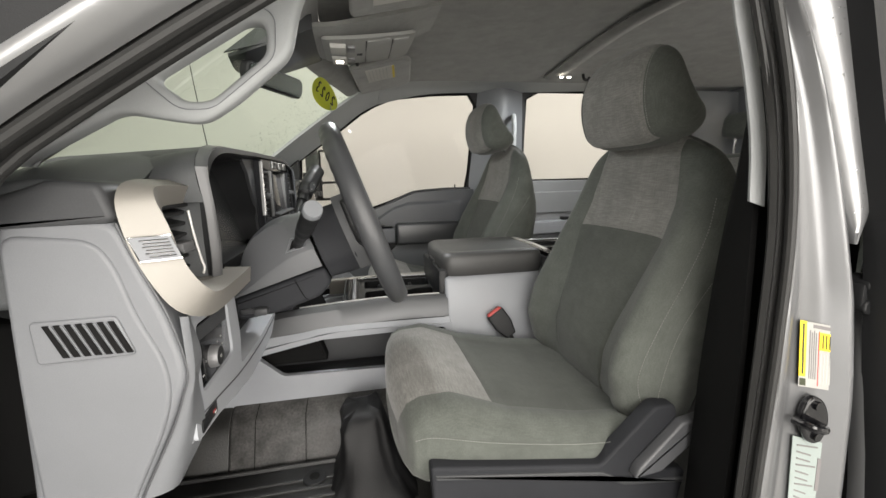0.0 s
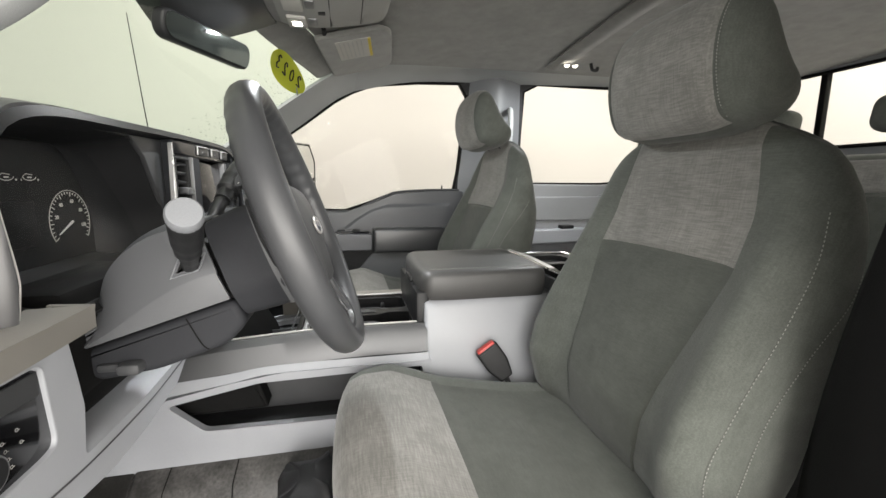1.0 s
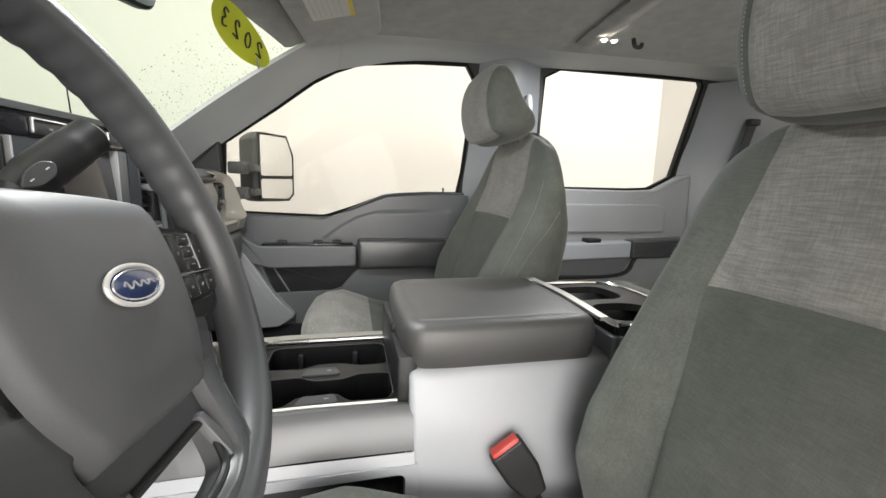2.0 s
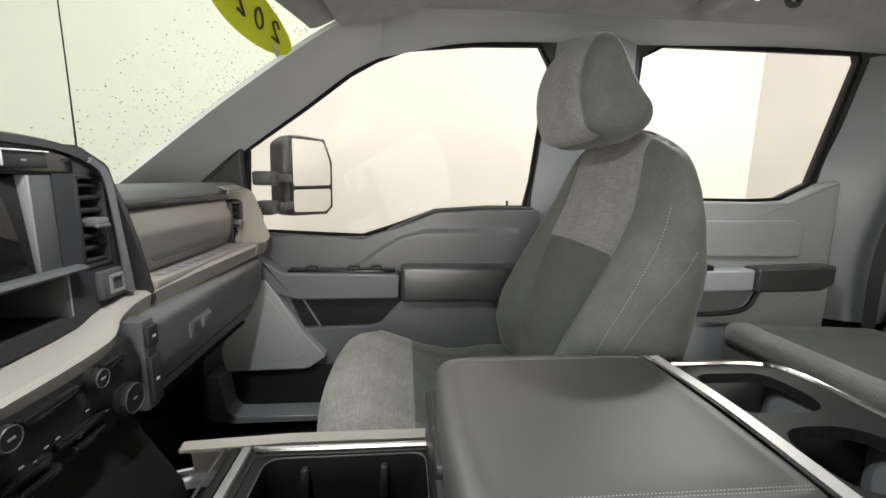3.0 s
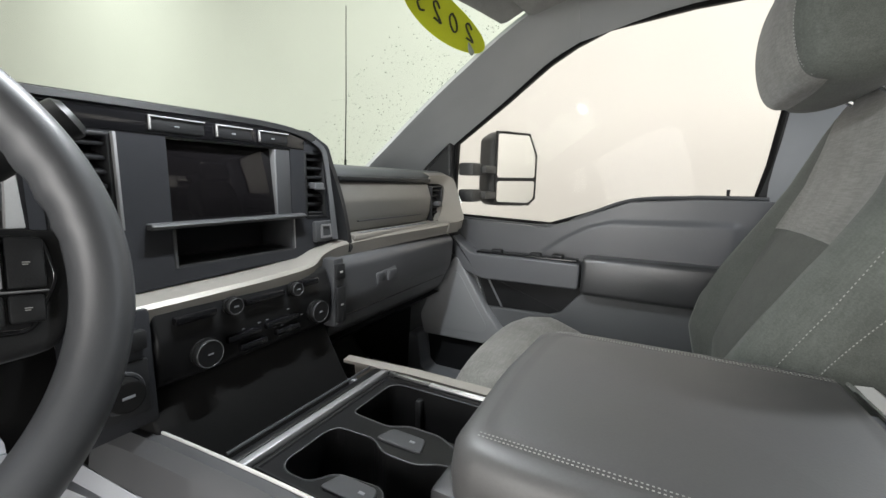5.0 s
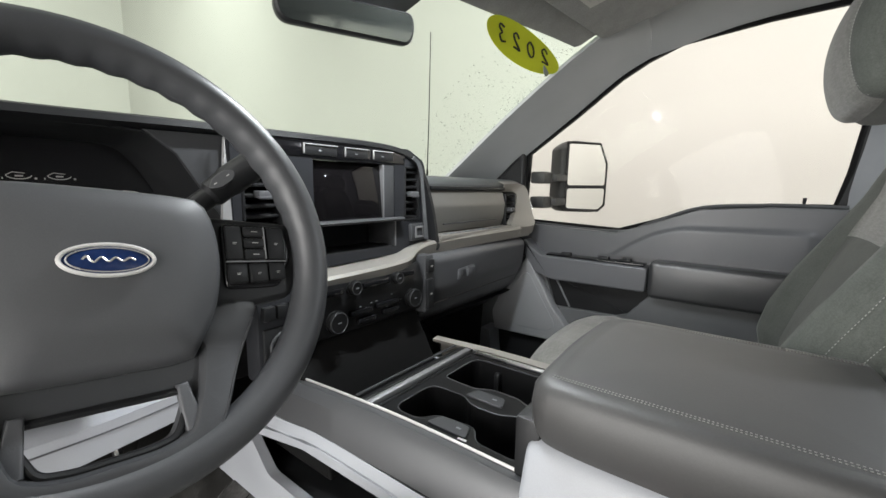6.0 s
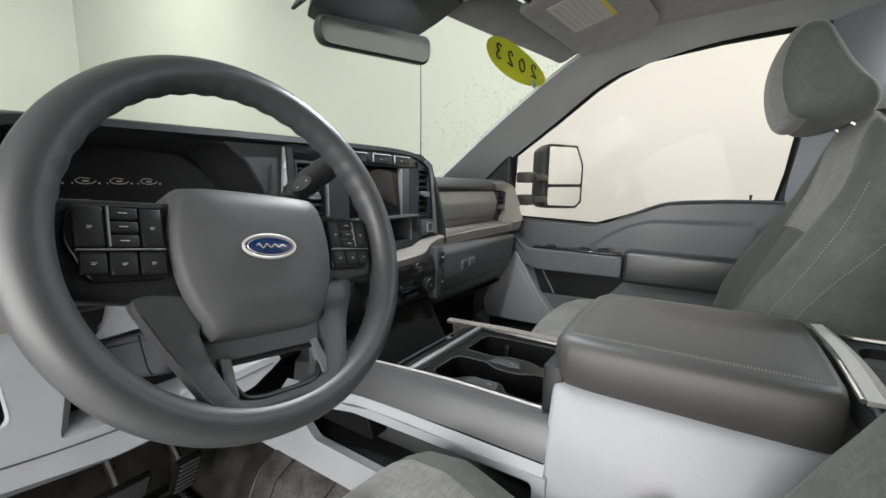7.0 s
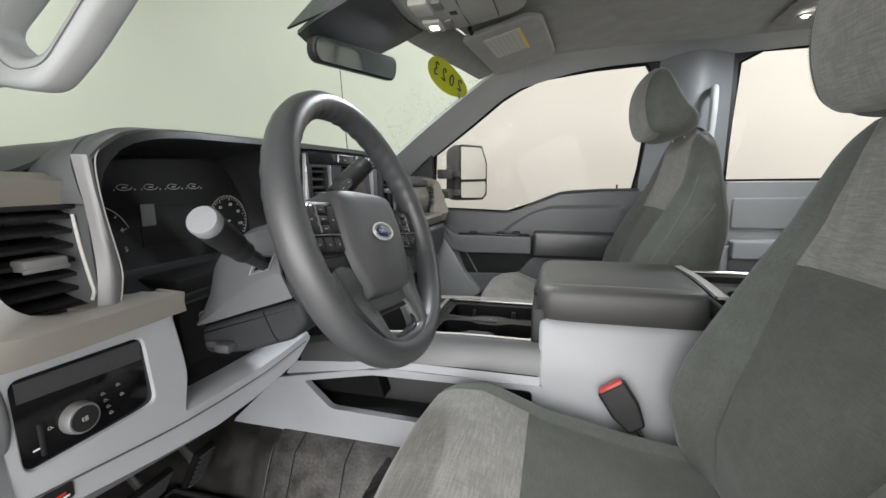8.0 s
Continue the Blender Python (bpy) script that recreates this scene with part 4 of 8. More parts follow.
hood_back = [(-0.40, 0.68, 1.58), (-0.40, 0.69, 1.61), (-0.42, 0.715, 1.655), (-0.44, 0.79, 1.69), (-0.45, 1.0, 1.70), (-0.46, 1.3, 1.705), (-0.45, 1.52, 1.70), (-0.43, 1.62, 1.685), (-0.41, 1.67, 1.655), (-0.39, 1.695, 1.61), (-0.36, 1.70, 1.58)]
lip = [(x + 0.012, y + (0.010 if y < 1.2 else -0.010), z - 0.012) for x, y, z in hood_front]
inner = [(x - 0.03, y + (0.016 if y < 1.2 else -0.016), z - 0.02) for x, y, z in hood_front]
deep = [(x - 0.13, y + (0.016 if y < 1.2 else -0.016), z - 0.022) for x, y, z in hood_front]
part("hood", patch([hood_back, hood_front], 70, 0, 0.006, (0, 0, 1)), DASHTOP, db)
part("hood_lip", patch([hood_front, [(x + 0.010, y, z - 0.003) for x, y, z in hood_front], lip, inner, deep], 70, 0, 0.003, (1, 0, 0)), DARK, db)
CHEEK = [[(-0.2135, 0.7145, 1.670), (-0.2105, 0.7155, 1.64), (-0.207, 0.717, 1.61), (-0.206, 0.719, 1.55), (-0.205, 0.716, 1.515), (-0.205, 0.712, 1.490)],
         [(-0.199, 0.7215, 1.669), (-0.197, 0.7215, 1.64), (-0.195, 0.7235, 1.61), (-0.194, 0.729, 1.55), (-0.195, 0.729, 1.515), (-0.196, 0.726, 1.490)],
         [(-0.203, 0.7290, 1.666), (-0.202, 0.7290, 1.64), (-0.200, 0.7305, 1.61), (-0.200, 0.7405, 1.54), (-0.201, 0.740, 1.515), (-0.202, 0.736, 1.490)]]
part("cheek_side", patch([[(-0.300, 0.85, 1.697), (-0.290, 0.765, 1.688), (-0.280, 0.722, 1.664), (-0.272, 0.704, 1.64), (-0.264, 0.708, 1.618)], [(-0.250, 0.85, 1.7035), (-0.246, 0.758, 1.695), (-0.244, 0.716, 1.672), (-0.240, 0.707, 1.64), (-0.236, 0.712, 1.616)], [(-0.220, 0.85, 1.7055), (-0.218, 0.752, 1.697), (-0.2145, 0.717, 1.672), (-0.2115, 0.7145, 1.64), (-0.207, 0.7165, 1.615)]], 22, 8, 0.003, (0, -1, 0.6)), DASHTOP, db)
# cheek's upper run in a darker colour, for its fall into shade
part("cheek_top", patch([[(-0.230, 0.96, 1.7125), (-0.220, 0.80, 1.7085), (-0.2165, 0.742, 1.693), (-0.2135, 0.7145, 1.668)], [(-0.215, 0.96, 1.7105), (-0.205, 0.80, 1.7055), (-0.202, 0.748, 1.689), (-0.199, 0.7215, 1.667)],
                         [(-0.216, 0.96, 1.705), (-0.207, 0.80, 1.699), (-0.206, 0.753, 1.683), (-0.203, 0.7290, 1.664)]], 26, 7, 0.003, (1, -0.5, 0)), MIDDARK, db, "edge of the gauge hood, darkened to follow its shading", 50)
part("cheek", patch(CHEEK, 40, 9, 0.003, (1, -0.5, 0)), CHEEKPAINT, db, "satin silver left cheek of the hood", 50)
part("cheek_line", tube([(-0.2035, 0.742, 1.684), (-0.2015, 0.7305, 1.660), (-0.1995, 0.7315, 1.61), (-0.199, 0.7415, 1.54), (-0.2005, 0.7410, 1.515), (-0.201, 0.737, 1.497)], 0.0009, 6, 30), SILVERBAR, db, "thin bright line along the cheek")
part("vent_strip", tube([(-0.232, 0.7195, 1.603), (-0.228, 0.7200, 1.565), (-0.222, 0.7215, 1.525), (-0.219, 0.7215, 1.512), (-0.221, 0.7195, 1.502)], 0.0021, 8, 24), SILVERBAR, db, "bright slim strip beside the vent")
part("shoulder", patch([[(-0.60, 0.566, 1.575), (-0.45, 0.566, 1.628), (-0.33, 0.566, 1.644), (-0.272, 0.566, 1.642)], [(-0.62, 0.63, 1.585), (-0.45, 0.63, 1.645), (-0.33, 0.63, 1.656), (-0.272, 0.63, 1.646)],
                        [(-0.63, 0.69, 1.595), (-0.45, 0.69, 1.660), (-0.33, 0.69, 1.669), (-0.275, 0.69, 1.652)], [(-0.64, 0.745, 1.60), (-0.45, 0.745, 1.674), (-0.33, 0.745, 1.686), (-0.275, 0.740, 1.676)], [(-0.64, 0.80, 1.60), (-0.45, 0.80, 1.682), (-0.33, 0.80, 1.697), (-0.28, 0.80, 1.694)]], 18, 14, 0.006, (0, 0, 1)), DASHTOP, db, "soft grey shoulder of the dashboard top")
# instrument cluster
cl = part("gauge_panel", holed([(0.735, 1.475), (1.165, 1.475), (1.165, 1.69), (0.83, 1.686), (0.775, 1.662), (0.74, 1.61)], [], "x", -0.345, -0.33), DISPLAY, db, "dark unlit gauge cluster with two round dials", smooth=0)
part("bezel", patch([[(-0.235, 0.75, 1.485), (-0.235, 0.757, 1.64), (-0.235, 0.80, 1.688), (-0.235, 1.02, 1.697), (-0.235, 1.09, 1.68), (-0.235, 1.155, 1.58), (-0.235, 1.165, 1.50)],
                     [(-0.328, 0.775, 1.485), (-0.328, 0.78, 1.63), (-0.328, 0.82, 1.675), (-0.328, 1.0, 1.683), (-0.328, 1.06, 1.668), (-0.328, 1.11, 1.58), (-0.328, 1.115, 1.50)]], 40, 0, 0.003, (1, 0, 0)), DARK, cl)
lens_pane = part("cluster_lens", patch([[(-0.262, 0.762, 1.495), (-0.256, 0.95, 1.495), (-0.262, 1.14, 1.495)], [(-0.290, 0.772, 1.60), (-0.284, 0.95, 1.60), (-0.290, 1.125, 1.60)], [(-0.300, 0.80, 1.674), (-0.296, 0.95, 1.680), (-0.300, 1.075, 1.670)]], 20, 8), CLUSTER_LENS, cl, "clear curved lens over the gauges")
lens_pane.visible_shadow = False
part("bezel_face", prism([(1.165, 1.48), (1.158, 1.575), (1.10, 1.668), (1.06, 1.70), (1.175, 1.703), (1.18, 1.48)], "x", -0.240, -0.232, 0.002), CHARCOAL, cl)
part("lower_shelf", patch([[(-0.20, 0.76, 1.47), (-0.20, 1.17, 1.47)], [(-0.33, 0.77, 1.505), (-0.33, 1.16, 1.505)]], 12, 0, 0.004, (0, 0, 1)), DARK, cl)


def dial(cy, cz, r, start, stop, n, numbers, inset, size):
    sweep = [radians(start + (stop - start) * i / 40) for i in range(41)]
    part("dial_arc", tube([(-0.3288, cy + math.cos(a) * r, cz + math.sin(a) * r) for a in sweep], 0.0006, 5), PAPER, cl)
    for i in range(n + 1):
        a = radians(start + (stop - start) * i / n)
        ln = 0.14 if i % 4 == 0 else 0.07
        p = V((-0.3288, cy + math.cos(a) * r * 0.95, cz + math.sin(a) * r * 0.95))
        q = V((-0.3288, cy + math.cos(a) * r * (0.95 - ln), cz + math.sin(a) * r * (0.95 - ln)))
        part("tick_mark", tube([p, q], 0.0008, 4), PAPER, cl)
    part("needle", tube([(-0.326, cy, cz), (-0.326, cy + math.cos(radians(start - 8)) * r * 0.8, cz + math.sin(radians(start - 8)) * r * 0.8)], [0.002, 0.0008], 5), WHITE, cl)
    figs = []
    for text, a in numbers:
        a = radians(a)
        figs.append(letters(text, size, Matrix.Translation((-0.3288, cy + math.cos(a) * r * inset, cz + math.sin(a) * r * inset)) @ pose(0, 0, 0, 90, 0, 90)))
    for fg in figs:
        part("figure", fg, PAPER, cl)


dial(0.800, 1.548, 0.061, 215, 22, 8, [("1", 155), ("2", 110), ("3", 65), ("4", 23), ("5", -12)], 0.82, 0.011)
dial(1.060, 1.563, 0.049, 215, -35, 30, [("20", 165), ("40", 125), ("60", 75), ("80", 30), ("100", -15)], 0.66, 0.0085)
part("centre_display", rbox(-0.330, -0.3275, 0.876, 0.985, 1.535, 1.60, 0.002), DISPLAY, cl)
# grey plate painted in as a reflection on the display
part("centre_display_reflection", rbox(-0.3278, -0.3268, 0.878, 0.902, 1.57, 1.605, 0.0005), MIDDARK2, cl)
for gy in (0.858, 0.901, 0.943, 0.984):
    bowl = [(-0.3285, gy + 0.0125 * math.cos(radians(a)), 1.6325 + 0.0052 * math.sin(radians(a))) for a in (185, 205, 230, 255, 285, 310, 335, 355)]
    part("small_gauge", join(tube(bowl, 0.0006, 4), tube([(-0.3285, gy - 0.0125, 1.6325), (-0.3285, gy - 0.006, 1.6365), (-0.3285, gy + 0.006, 1.6350)], 0.0005, 4)), PAPER, cl)
    part("gauge_figure", join(rbox(-0.3287, -0.3282, gy - 0.004, gy + 0.004, 1.6305, 1.6325, 0.0001), rbox(-0.3287, -0.3282, gy - 0.0165, gy - 0.0150, 1.627, 1.6295, 0.0001), rbox(-0.3287, -0.3282, gy + 0.0150, gy + 0.0175, 1.627, 1.6295, 0.0001)), PRINT_PALE, cl)


# air vents
def vent(y0, y1, z0, z1, x, n, lab, tall=False, parent=None):
    v = part("air_vent", rbox(x - 0.06, x - 0.045, y0, y1, z0, z1, 0.003), RUBBER, parent or db, lab)
    for i in range(n):
        z = z0 + (z1 - z0) * (i + 0.5) / n
        part("slat", rbox(x - 0.035, x - 0.006, y0 + 0.002, y1 - 0.002, z - 0.0028, z + 0.0028, 0.0018, m=about((x - 0.02, 0, z), 0, 14, 0)), DARK, v)
    cy, cz = (y0 + y1) / 2, (z0 + z1) / 2
    half_tab = 0.021 if y1 - y0 > 0.1 else 0.013
    part("tab", join(rbox(x - 0.012, x + 0.010, cy - half_tab, cy + half_tab, cz - 0.007, cz + 0.006, 0.003), rbox(x + 0.006, x + 0.011, cy - half_tab - 0.001, cy + half_tab + 0.001, cz - 0.0085, cz - 0.003, 0.002)), SATIN if y1 - y0 > 0.1 else MIDDARK, v)
    for a, b in (((y0, z0), (y0, z1)), ((y1, z0), (y1, z1)), ((y0, z0), (y1, z0)), ((y0, z1), (y1, z1))):
        lo, hi = (min(a[0], b[0]) - 0.003, min(a[1], b[1]) - 0.003), (max(a[0], b[0]) + 0.003, max(a[1], b[1]) + 0.003)
        part("vent_frame", rbox(x - 0.058, x - 0.001, lo[0], hi[0], lo[1], hi[1], 0.0025), DARK, v)
    return v


vent(0.622, 0.742, 1.494, 1.612, -0.232, 7, "black outer air vent with seven slats")
vent(my(0.710), my(0.645), 1.502, 1.606, -0.222, 6, "black outer air vent with slats beside the passenger")
vent(1.588, 1.640, 1.545, 1.672, -0.215, 7, "tall black centre air vent")
vent(1.190, 1.258, 1.545, 1.672, -0.215, 7, "tall black centre air vent")

# champagne trim: band across, and the wraps round the outer vents
BAND = [(0.62, -0.150, 1.462), (0.83, -0.135, 1.455), (1.2, -0.165, 1.446), (1.52, -0.165, 1.452), (1.60, -0.185, 1.47), (1.70, -0.190, 1.482), (2.05, -0.175, 1.488), (2.19, -0.165, 1.49)]
def band(y0, y1, drop=0.028):
    pts = [p for p in spline([(b[1], b[0], b[2]) for b in BAND], 80) if y0 <= p.y <= y1]
    topb = [(p.x - 0.065, p.y, p.z + 0.012) for p in pts]
    tope = [(p.x - 0.006, p.y, p.z + 0.006) for p in pts]
    face = [(p.x, p.y, p.z) for p in pts]
    low = [(p.x - 0.006, p.y, p.z - drop) for p in pts]
    under = [(p.x - 0.05, p.y, p.z - drop - 0.006) for p in pts]
    return patch([topb, tope, face, low, under], 60, 0, 0.004, (1, 0, 0.4))


part("trim_band", band(1.17, 2.2), CHAMPAGNE, db, "champagne painted band across the dashboard")
part("trim_script", join(*[rbox(-0.215 + 0.0, -0.200, 1.74 + i * 0.034, 1.762 + i * 0.034, 1.4995, 1.5005, 0.0) for i in range(9)]), MIDGREY, db)


def wrap(flip):
    """The painted C round an outer vent: back edge, outer flank, front face and inner edge."""
    f = my if flip else (lambda y: y)
    y_end = 0.70 if flip else 0.80
    back_e = [(-0.262, 0.724, 1.640), (-0.262, 0.61, 1.640), (-0.256, 0.575, 1.626), (-0.252, 0.570, 1.596), (-0.238, 0.570, 1.548), (-0.212, 0.572, 1.500), (-0.20, 0.592, 1.480), (-0.205, 0.64, 1.472), (-0.205, y_end, 1.472)]
    outer_ = [(-0.248, 0.724, 1.650), (-0.248, 0.60, 1.650), (-0.248, 0.561, 1.634), (-0.246, 0.556, 1.60), (-0.232, 0.556, 1.548), (-0.203, 0.557, 1.494), (-0.180, 0.582, 1.472), (-0.173, 0.64, 1.466), (-0.173, y_end, 1.467)]
    front_ = [(-0.224, 0.724, 1.640), (-0.223, 0.612, 1.642), (-0.215, 0.578, 1.628), (-0.203, 0.575, 1.595), (-0.188, 0.576, 1.542), (-0.170, 0.588, 1.507), (-0.166, 0.622, 1.4965), (-0.166, 0.68, 1.4950), (-0.168, y_end - 0.008, 1.4950)]
    if flip:
        inner_ = [(-0.236, 0.724, 1.614), (-0.234, 0.645, 1.614), (-0.226, 0.626, 1.600), (-0.222, 0.640, 1.562), (-0.214, 0.668, 1.525), (-0.208, 0.700, 1.502), (-0.206, y_end - 0.02, 1.495)]
    else:
        inner_ = [(-0.236, 0.724, 1.614), (-0.234, 0.645, 1.614), (-0.228, 0.627, 1.602), (-0.220, 0.627, 1.565), (-0.212, 0.632, 1.530), (-0.206, 0.646, 1.509), (-0.204, 0.672, 1.4985), (-0.204, 0.70, 1.4965), (-0.206, y_end - 0.02, 1.4965)]
    duct_ = [(x - 0.018, y + 0.002, z - 0.001) for x, y, z in inner_]
    rows_ = [[(x, f(y), z) for x, y, z in r] for r in (back_e, outer_, front_, inner_, duct_)]
    part("vent_surround", patch(rows_, 60, 0, 0.003, (1, 0.8 if flip else -0.8, 0.2)), CHAMPAGNE, db, "champagne painted surround of the outer vent", 26)
    sg = 1 if flip else -1
    lens = lambda u, w, g: (-0.2395 + 0.0395 * u + 0.0105 * w, f(0.5535 + 0.0175 * u - g), 1.582 - 0.029 * w)
    ln = part("end_lens", patch([[lens(u, 0, 0) for u in (0, 0.5, 1)], [lens(u, 0.5, 0) for u in (0, 0.5, 1)], [lens(u, 1, 0) for u in (0, 0.5, 1)]], 8, 0, 0.003, (0.4, 0.9 * sg, 0)), MIDGREY, db, "ribbed silver inlay on the dashboard end")
    part("lens_frame", tube([lens(0, 0, 0), lens(1, 0, 0), lens(1, 1, 0), lens(0, 1, 0)], 0.0012, 5, closed=True), CHROME, ln)
    for i in range(6):
        w = 0.16 + i * 0.135
        part("rib", tube([lens(0.22 + 0.05 * (i % 2), w, 0.0006), lens(0.9, w, 0.0006)], 0.0011, 5), CHROME, ln)


wrap(False)
wrap(True)
part("ledge_end", prism([(-0.212, 1.496), (-0.170, 1.494), (-0.174, 1.469), (-0.212, 1.465)], "y", 0.790, 0.799, 0.002), CHAMPAGNE, db)
part("ledge_tongue", patch([[(-0.206, 0.70, 1.497), (-0.206, 0.79, 1.495)], [(-0.24, 0.70, 1.496), (-0.24, 0.76, 1.495)]], 6, 0, 0.004, (0, 0, 1)), CHAMPAGNE, db)

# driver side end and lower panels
part("end_panel", prism([(-0.372, 1.608), (-0.252, 1.604), (-0.237, 1.559), (-0.211, 1.484), (-0.196, 1.415), (-0.2, 1.39), (-0.222, 1.335), (-0.267, 1.243), (-0.30, 1.15), (-0.33, 1.06), (-0.40, 1.06), (-0.385, 1.30)], "y", 0.5575, 0.62, 0.010, 0.02, 3), ENDGREY_DIMMED, db, "light grey end panel with a slotted outlet")
part("end_face", prism([(-0.368, 1.592), (-0.276, 1.582), (-0.257, 1.552), (-0.242, 1.488), (-0.217, 1.425), (-0.215, 1.379), (-0.230, 1.332), (-0.275, 1.24), (-0.30, 1.17), (-0.375, 1.17), (-0.376, 1.40)], "y", 0.5535, 0.566, 0.0055, 0.022, 3), ENDGREY_DIMMED, db, "raised face of the end panel")
part("end_top", prism([(-0.47, 1.590), (-0.45, 1.618), (-0.355, 1.637), (-0.312, 1.652), (-0.262, 1.647), (-0.25, 1.606), (-0.26, 1.598)], "y", 0.556, 0.63, 0.008, 0.01), CHARCOAL, db)
part("end_groove", tube([(-0.2505, 0.557, 1.60), (-0.236, 0.5565, 1.554), (-0.209, 0.5575, 1.482), (-0.1965, 0.559, 1.41), (-0.205, 0.559, 1.375), (-0.225, 0.559, 1.325), (-0.268, 0.559, 1.240)], 0.0014, 5, 40), MIDDARK, db)
og = part("side_outlet", prism([(-0.352, 1.489), (-0.262, 1.490), (-0.246, 1.440), (-0.350, 1.437)], "y", 0.5505, 0.556, 0.002, 0.006), ENDGREY_DIMMED, db, "slotted outlet in the end panel")
for i in range(7):
    x = -0.338 + i * 0.0112
    part("slot", prism([(x, 1.4845), (x + 0.0062, 1.4845), (x + 0.0225, 1.444), (x + 0.016, 1.444)], "y", 0.5490, 0.5525), RUBBER, og, smooth=0)
    if i:
        part("fin", prism([(x - 0.0042, 1.4835), (x - 0.0012, 1.4835), (x + 0.015, 1.445), (x + 0.012, 1.445)], "y", 0.5482, 0.5525, 0.001), ENDGREY_DIMMED, og)
SWITCH_HOLE = round_poly([(0.624, 1.445), (0.758, 1.441), (0.765, 1.353), (0.748, 1.349), (0.625, 1.348)], 0.012)
part("lower_panel", holed(round_poly([(0.585, 1.470), (0.80, 1.466), (0.806, 1.44), (0.818, 1.366), (0.808, 1.308), (0.95, 1.303), (1.123, 1.311), (1.128, 1.30), (1.07, 1.268), (0.95, 1.256), (0.86, 1.255), (0.756, 1.270), (0.664, 1.286), (0.585, 1.292)], 0.008), [[(0.6925 + (y - 0.6925) * 1.05, 1.397 + (z - 1.397) * 1.07) for y, z in SWITCH_HOLE]], "x", -0.24, -0.205), GREY, db, "light grey panel below the steering column", smooth=0)
wider = [(0.6925 + (y - 0.6925) * 1.055, 1.397 + (z - 1.397) * 1.075) for y, z in SWITCH_HOLE]
part("switch_bezel", skin([[(-0.2045, y, z) for y, z in wider], [(-0.2052, 0.6925 + (y - 0.6925) * 1.035, 1.397 + (z - 1.397) * 1.05) for y, z in SWITCH_HOLE], [(-0.2105, y, z) for y, z in SWITCH_HOLE]]), GREY, db)
part("panel_side", patch([[(-0.206, 0.803, 1.464), (-0.206, 0.808, 1.44), (-0.206, 0.818, 1.366), (-0.206, 0.808, 1.31)], [(-0.215, 0.812, 1.464), (-0.215, 0.816, 1.44), (-0.215, 0.826, 1.366), (-0.215, 0.818, 1.312)], [(-0.26, 0.812, 1.464), (-0.26, 0.816, 1.44), (-0.26, 0.826, 1.366), (-0.26, 0.82, 1.315)]], 14, 0, 0.003, (0, 1, 0)), GREY, db)
part("panel_corner", patch([[(-0.197, 0.5595, 1.48), (-0.197, 0.5595, 1.41), (-0.207, 0.5595, 1.37), (-0.228, 0.5595, 1.32), (-0.268, 0.5595, 1.236)], [(-0.190, 0.566, 1.478), (-0.190, 0.566, 1.41), (-0.197, 0.566, 1.37), (-0.212, 0.566, 1.32), (-0.248, 0.566, 1.236)], [(-0.198, 0.580, 1.474), (-0.197, 0.58, 1.41), (-0.199, 0.58, 1.37), (-0.206, 0.58, 1.32), (-0.235, 0.58, 1.236)], [(-0.2045, 0.61, 1.468), (-0.2045, 0.61, 1.41), (-0.2045, 0.61, 1.37), (-0.2045, 0.61, 1.30), (-0.235, 0.61, 1.236)]], 16, 12, 0.004, (1, -1, 0)), ENDGREY_DIMMED, db)
part("panel_groove", tube([(-0.2045, 0.60, 1.322), (-0.2045, 0.667, 1.313), (-0.2045, 0.81, 1.295), (-0.2045, 0.97, 1.290), (-0.2045, 1.11, 1.299)], 0.0014, 5, 24), MIDDARK, db)
part("knee_slope", patch([[(-0.2055, 0.808, 1.309), (-0.2055, 0.95, 1.304), (-0.2055, 1.123, 1.312)], [(-0.215, 0.81, 1.316), (-0.215, 0.95, 1.311), (-0.215, 1.125, 1.318)], [(-0.29, 0.818, 1.332), (-0.29, 0.95, 1.322), (-0.29, 1.13, 1.322)]], 12, 7, 0.004, (0, 0, 1)), GREY, db)
part("knee_panel", patch([[(-0.21, 0.585, 1.295), (-0.21, 0.664, 1.288), (-0.21, 0.756, 1.272), (-0.21, 0.86, 1.257), (-0.21, 0.95, 1.258), (-0.21, 1.07, 1.27), (-0.21, 1.125, 1.30)], [(-0.245, 0.585, 1.26), (-0.24, 0.664, 1.255), (-0.24, 0.756, 1.245), (-0.24, 0.86, 1.235), (-0.24, 0.95, 1.238), (-0.24, 1.07, 1.25), (-0.24, 1.125, 1.27)], [(-0.40, 0.585, 1.17), (-0.40, 0.756, 1.18), (-0.40, 0.95, 1.19), (-0.40, 1.125, 1.21)]], 20, 8, 0.006, (1, 0, -0.4)), MIDDARK2, db)
# black box put in for the shade behind the column
part("cavity_shade", rbox(-0.36, -0.28, 0.79, 1.17, 1.31, 1.47, 0.01), RUBBER, db)
lp = part("light_switch_panel", rbox(-0.232, -0.2085, 0.618, 0.770, 1.344, 1.450, 0.004), PIANO, db, "gloss black light switch panel")
part("switch_strip", patch([[(-0.2065, 0.628, 1.442), (-0.2065, 0.756, 1.438)], [(-0.2082, 0.628, 1.420), (-0.2082, 0.757, 1.412)]], 6, 0, 0.002, (1, 0, 0)), CHARCOAL, lp)
part("knob_ring", tube([(-0.2085, 0.677, 1.379), (-0.204, 0.677, 1.379), (-0.1975, 0.677, 1.379), (-0.1955, 0.677, 1.379)], [0.0180, 0.0178, 0.0168, 0.0158], 40), SATIN, lp, "satin silver skirt of the knob")
part("knob", disc((-0.209, 0.677, 1.379), 0.0146, 0.0142, "x", 30, 0.001), DARK, lp)
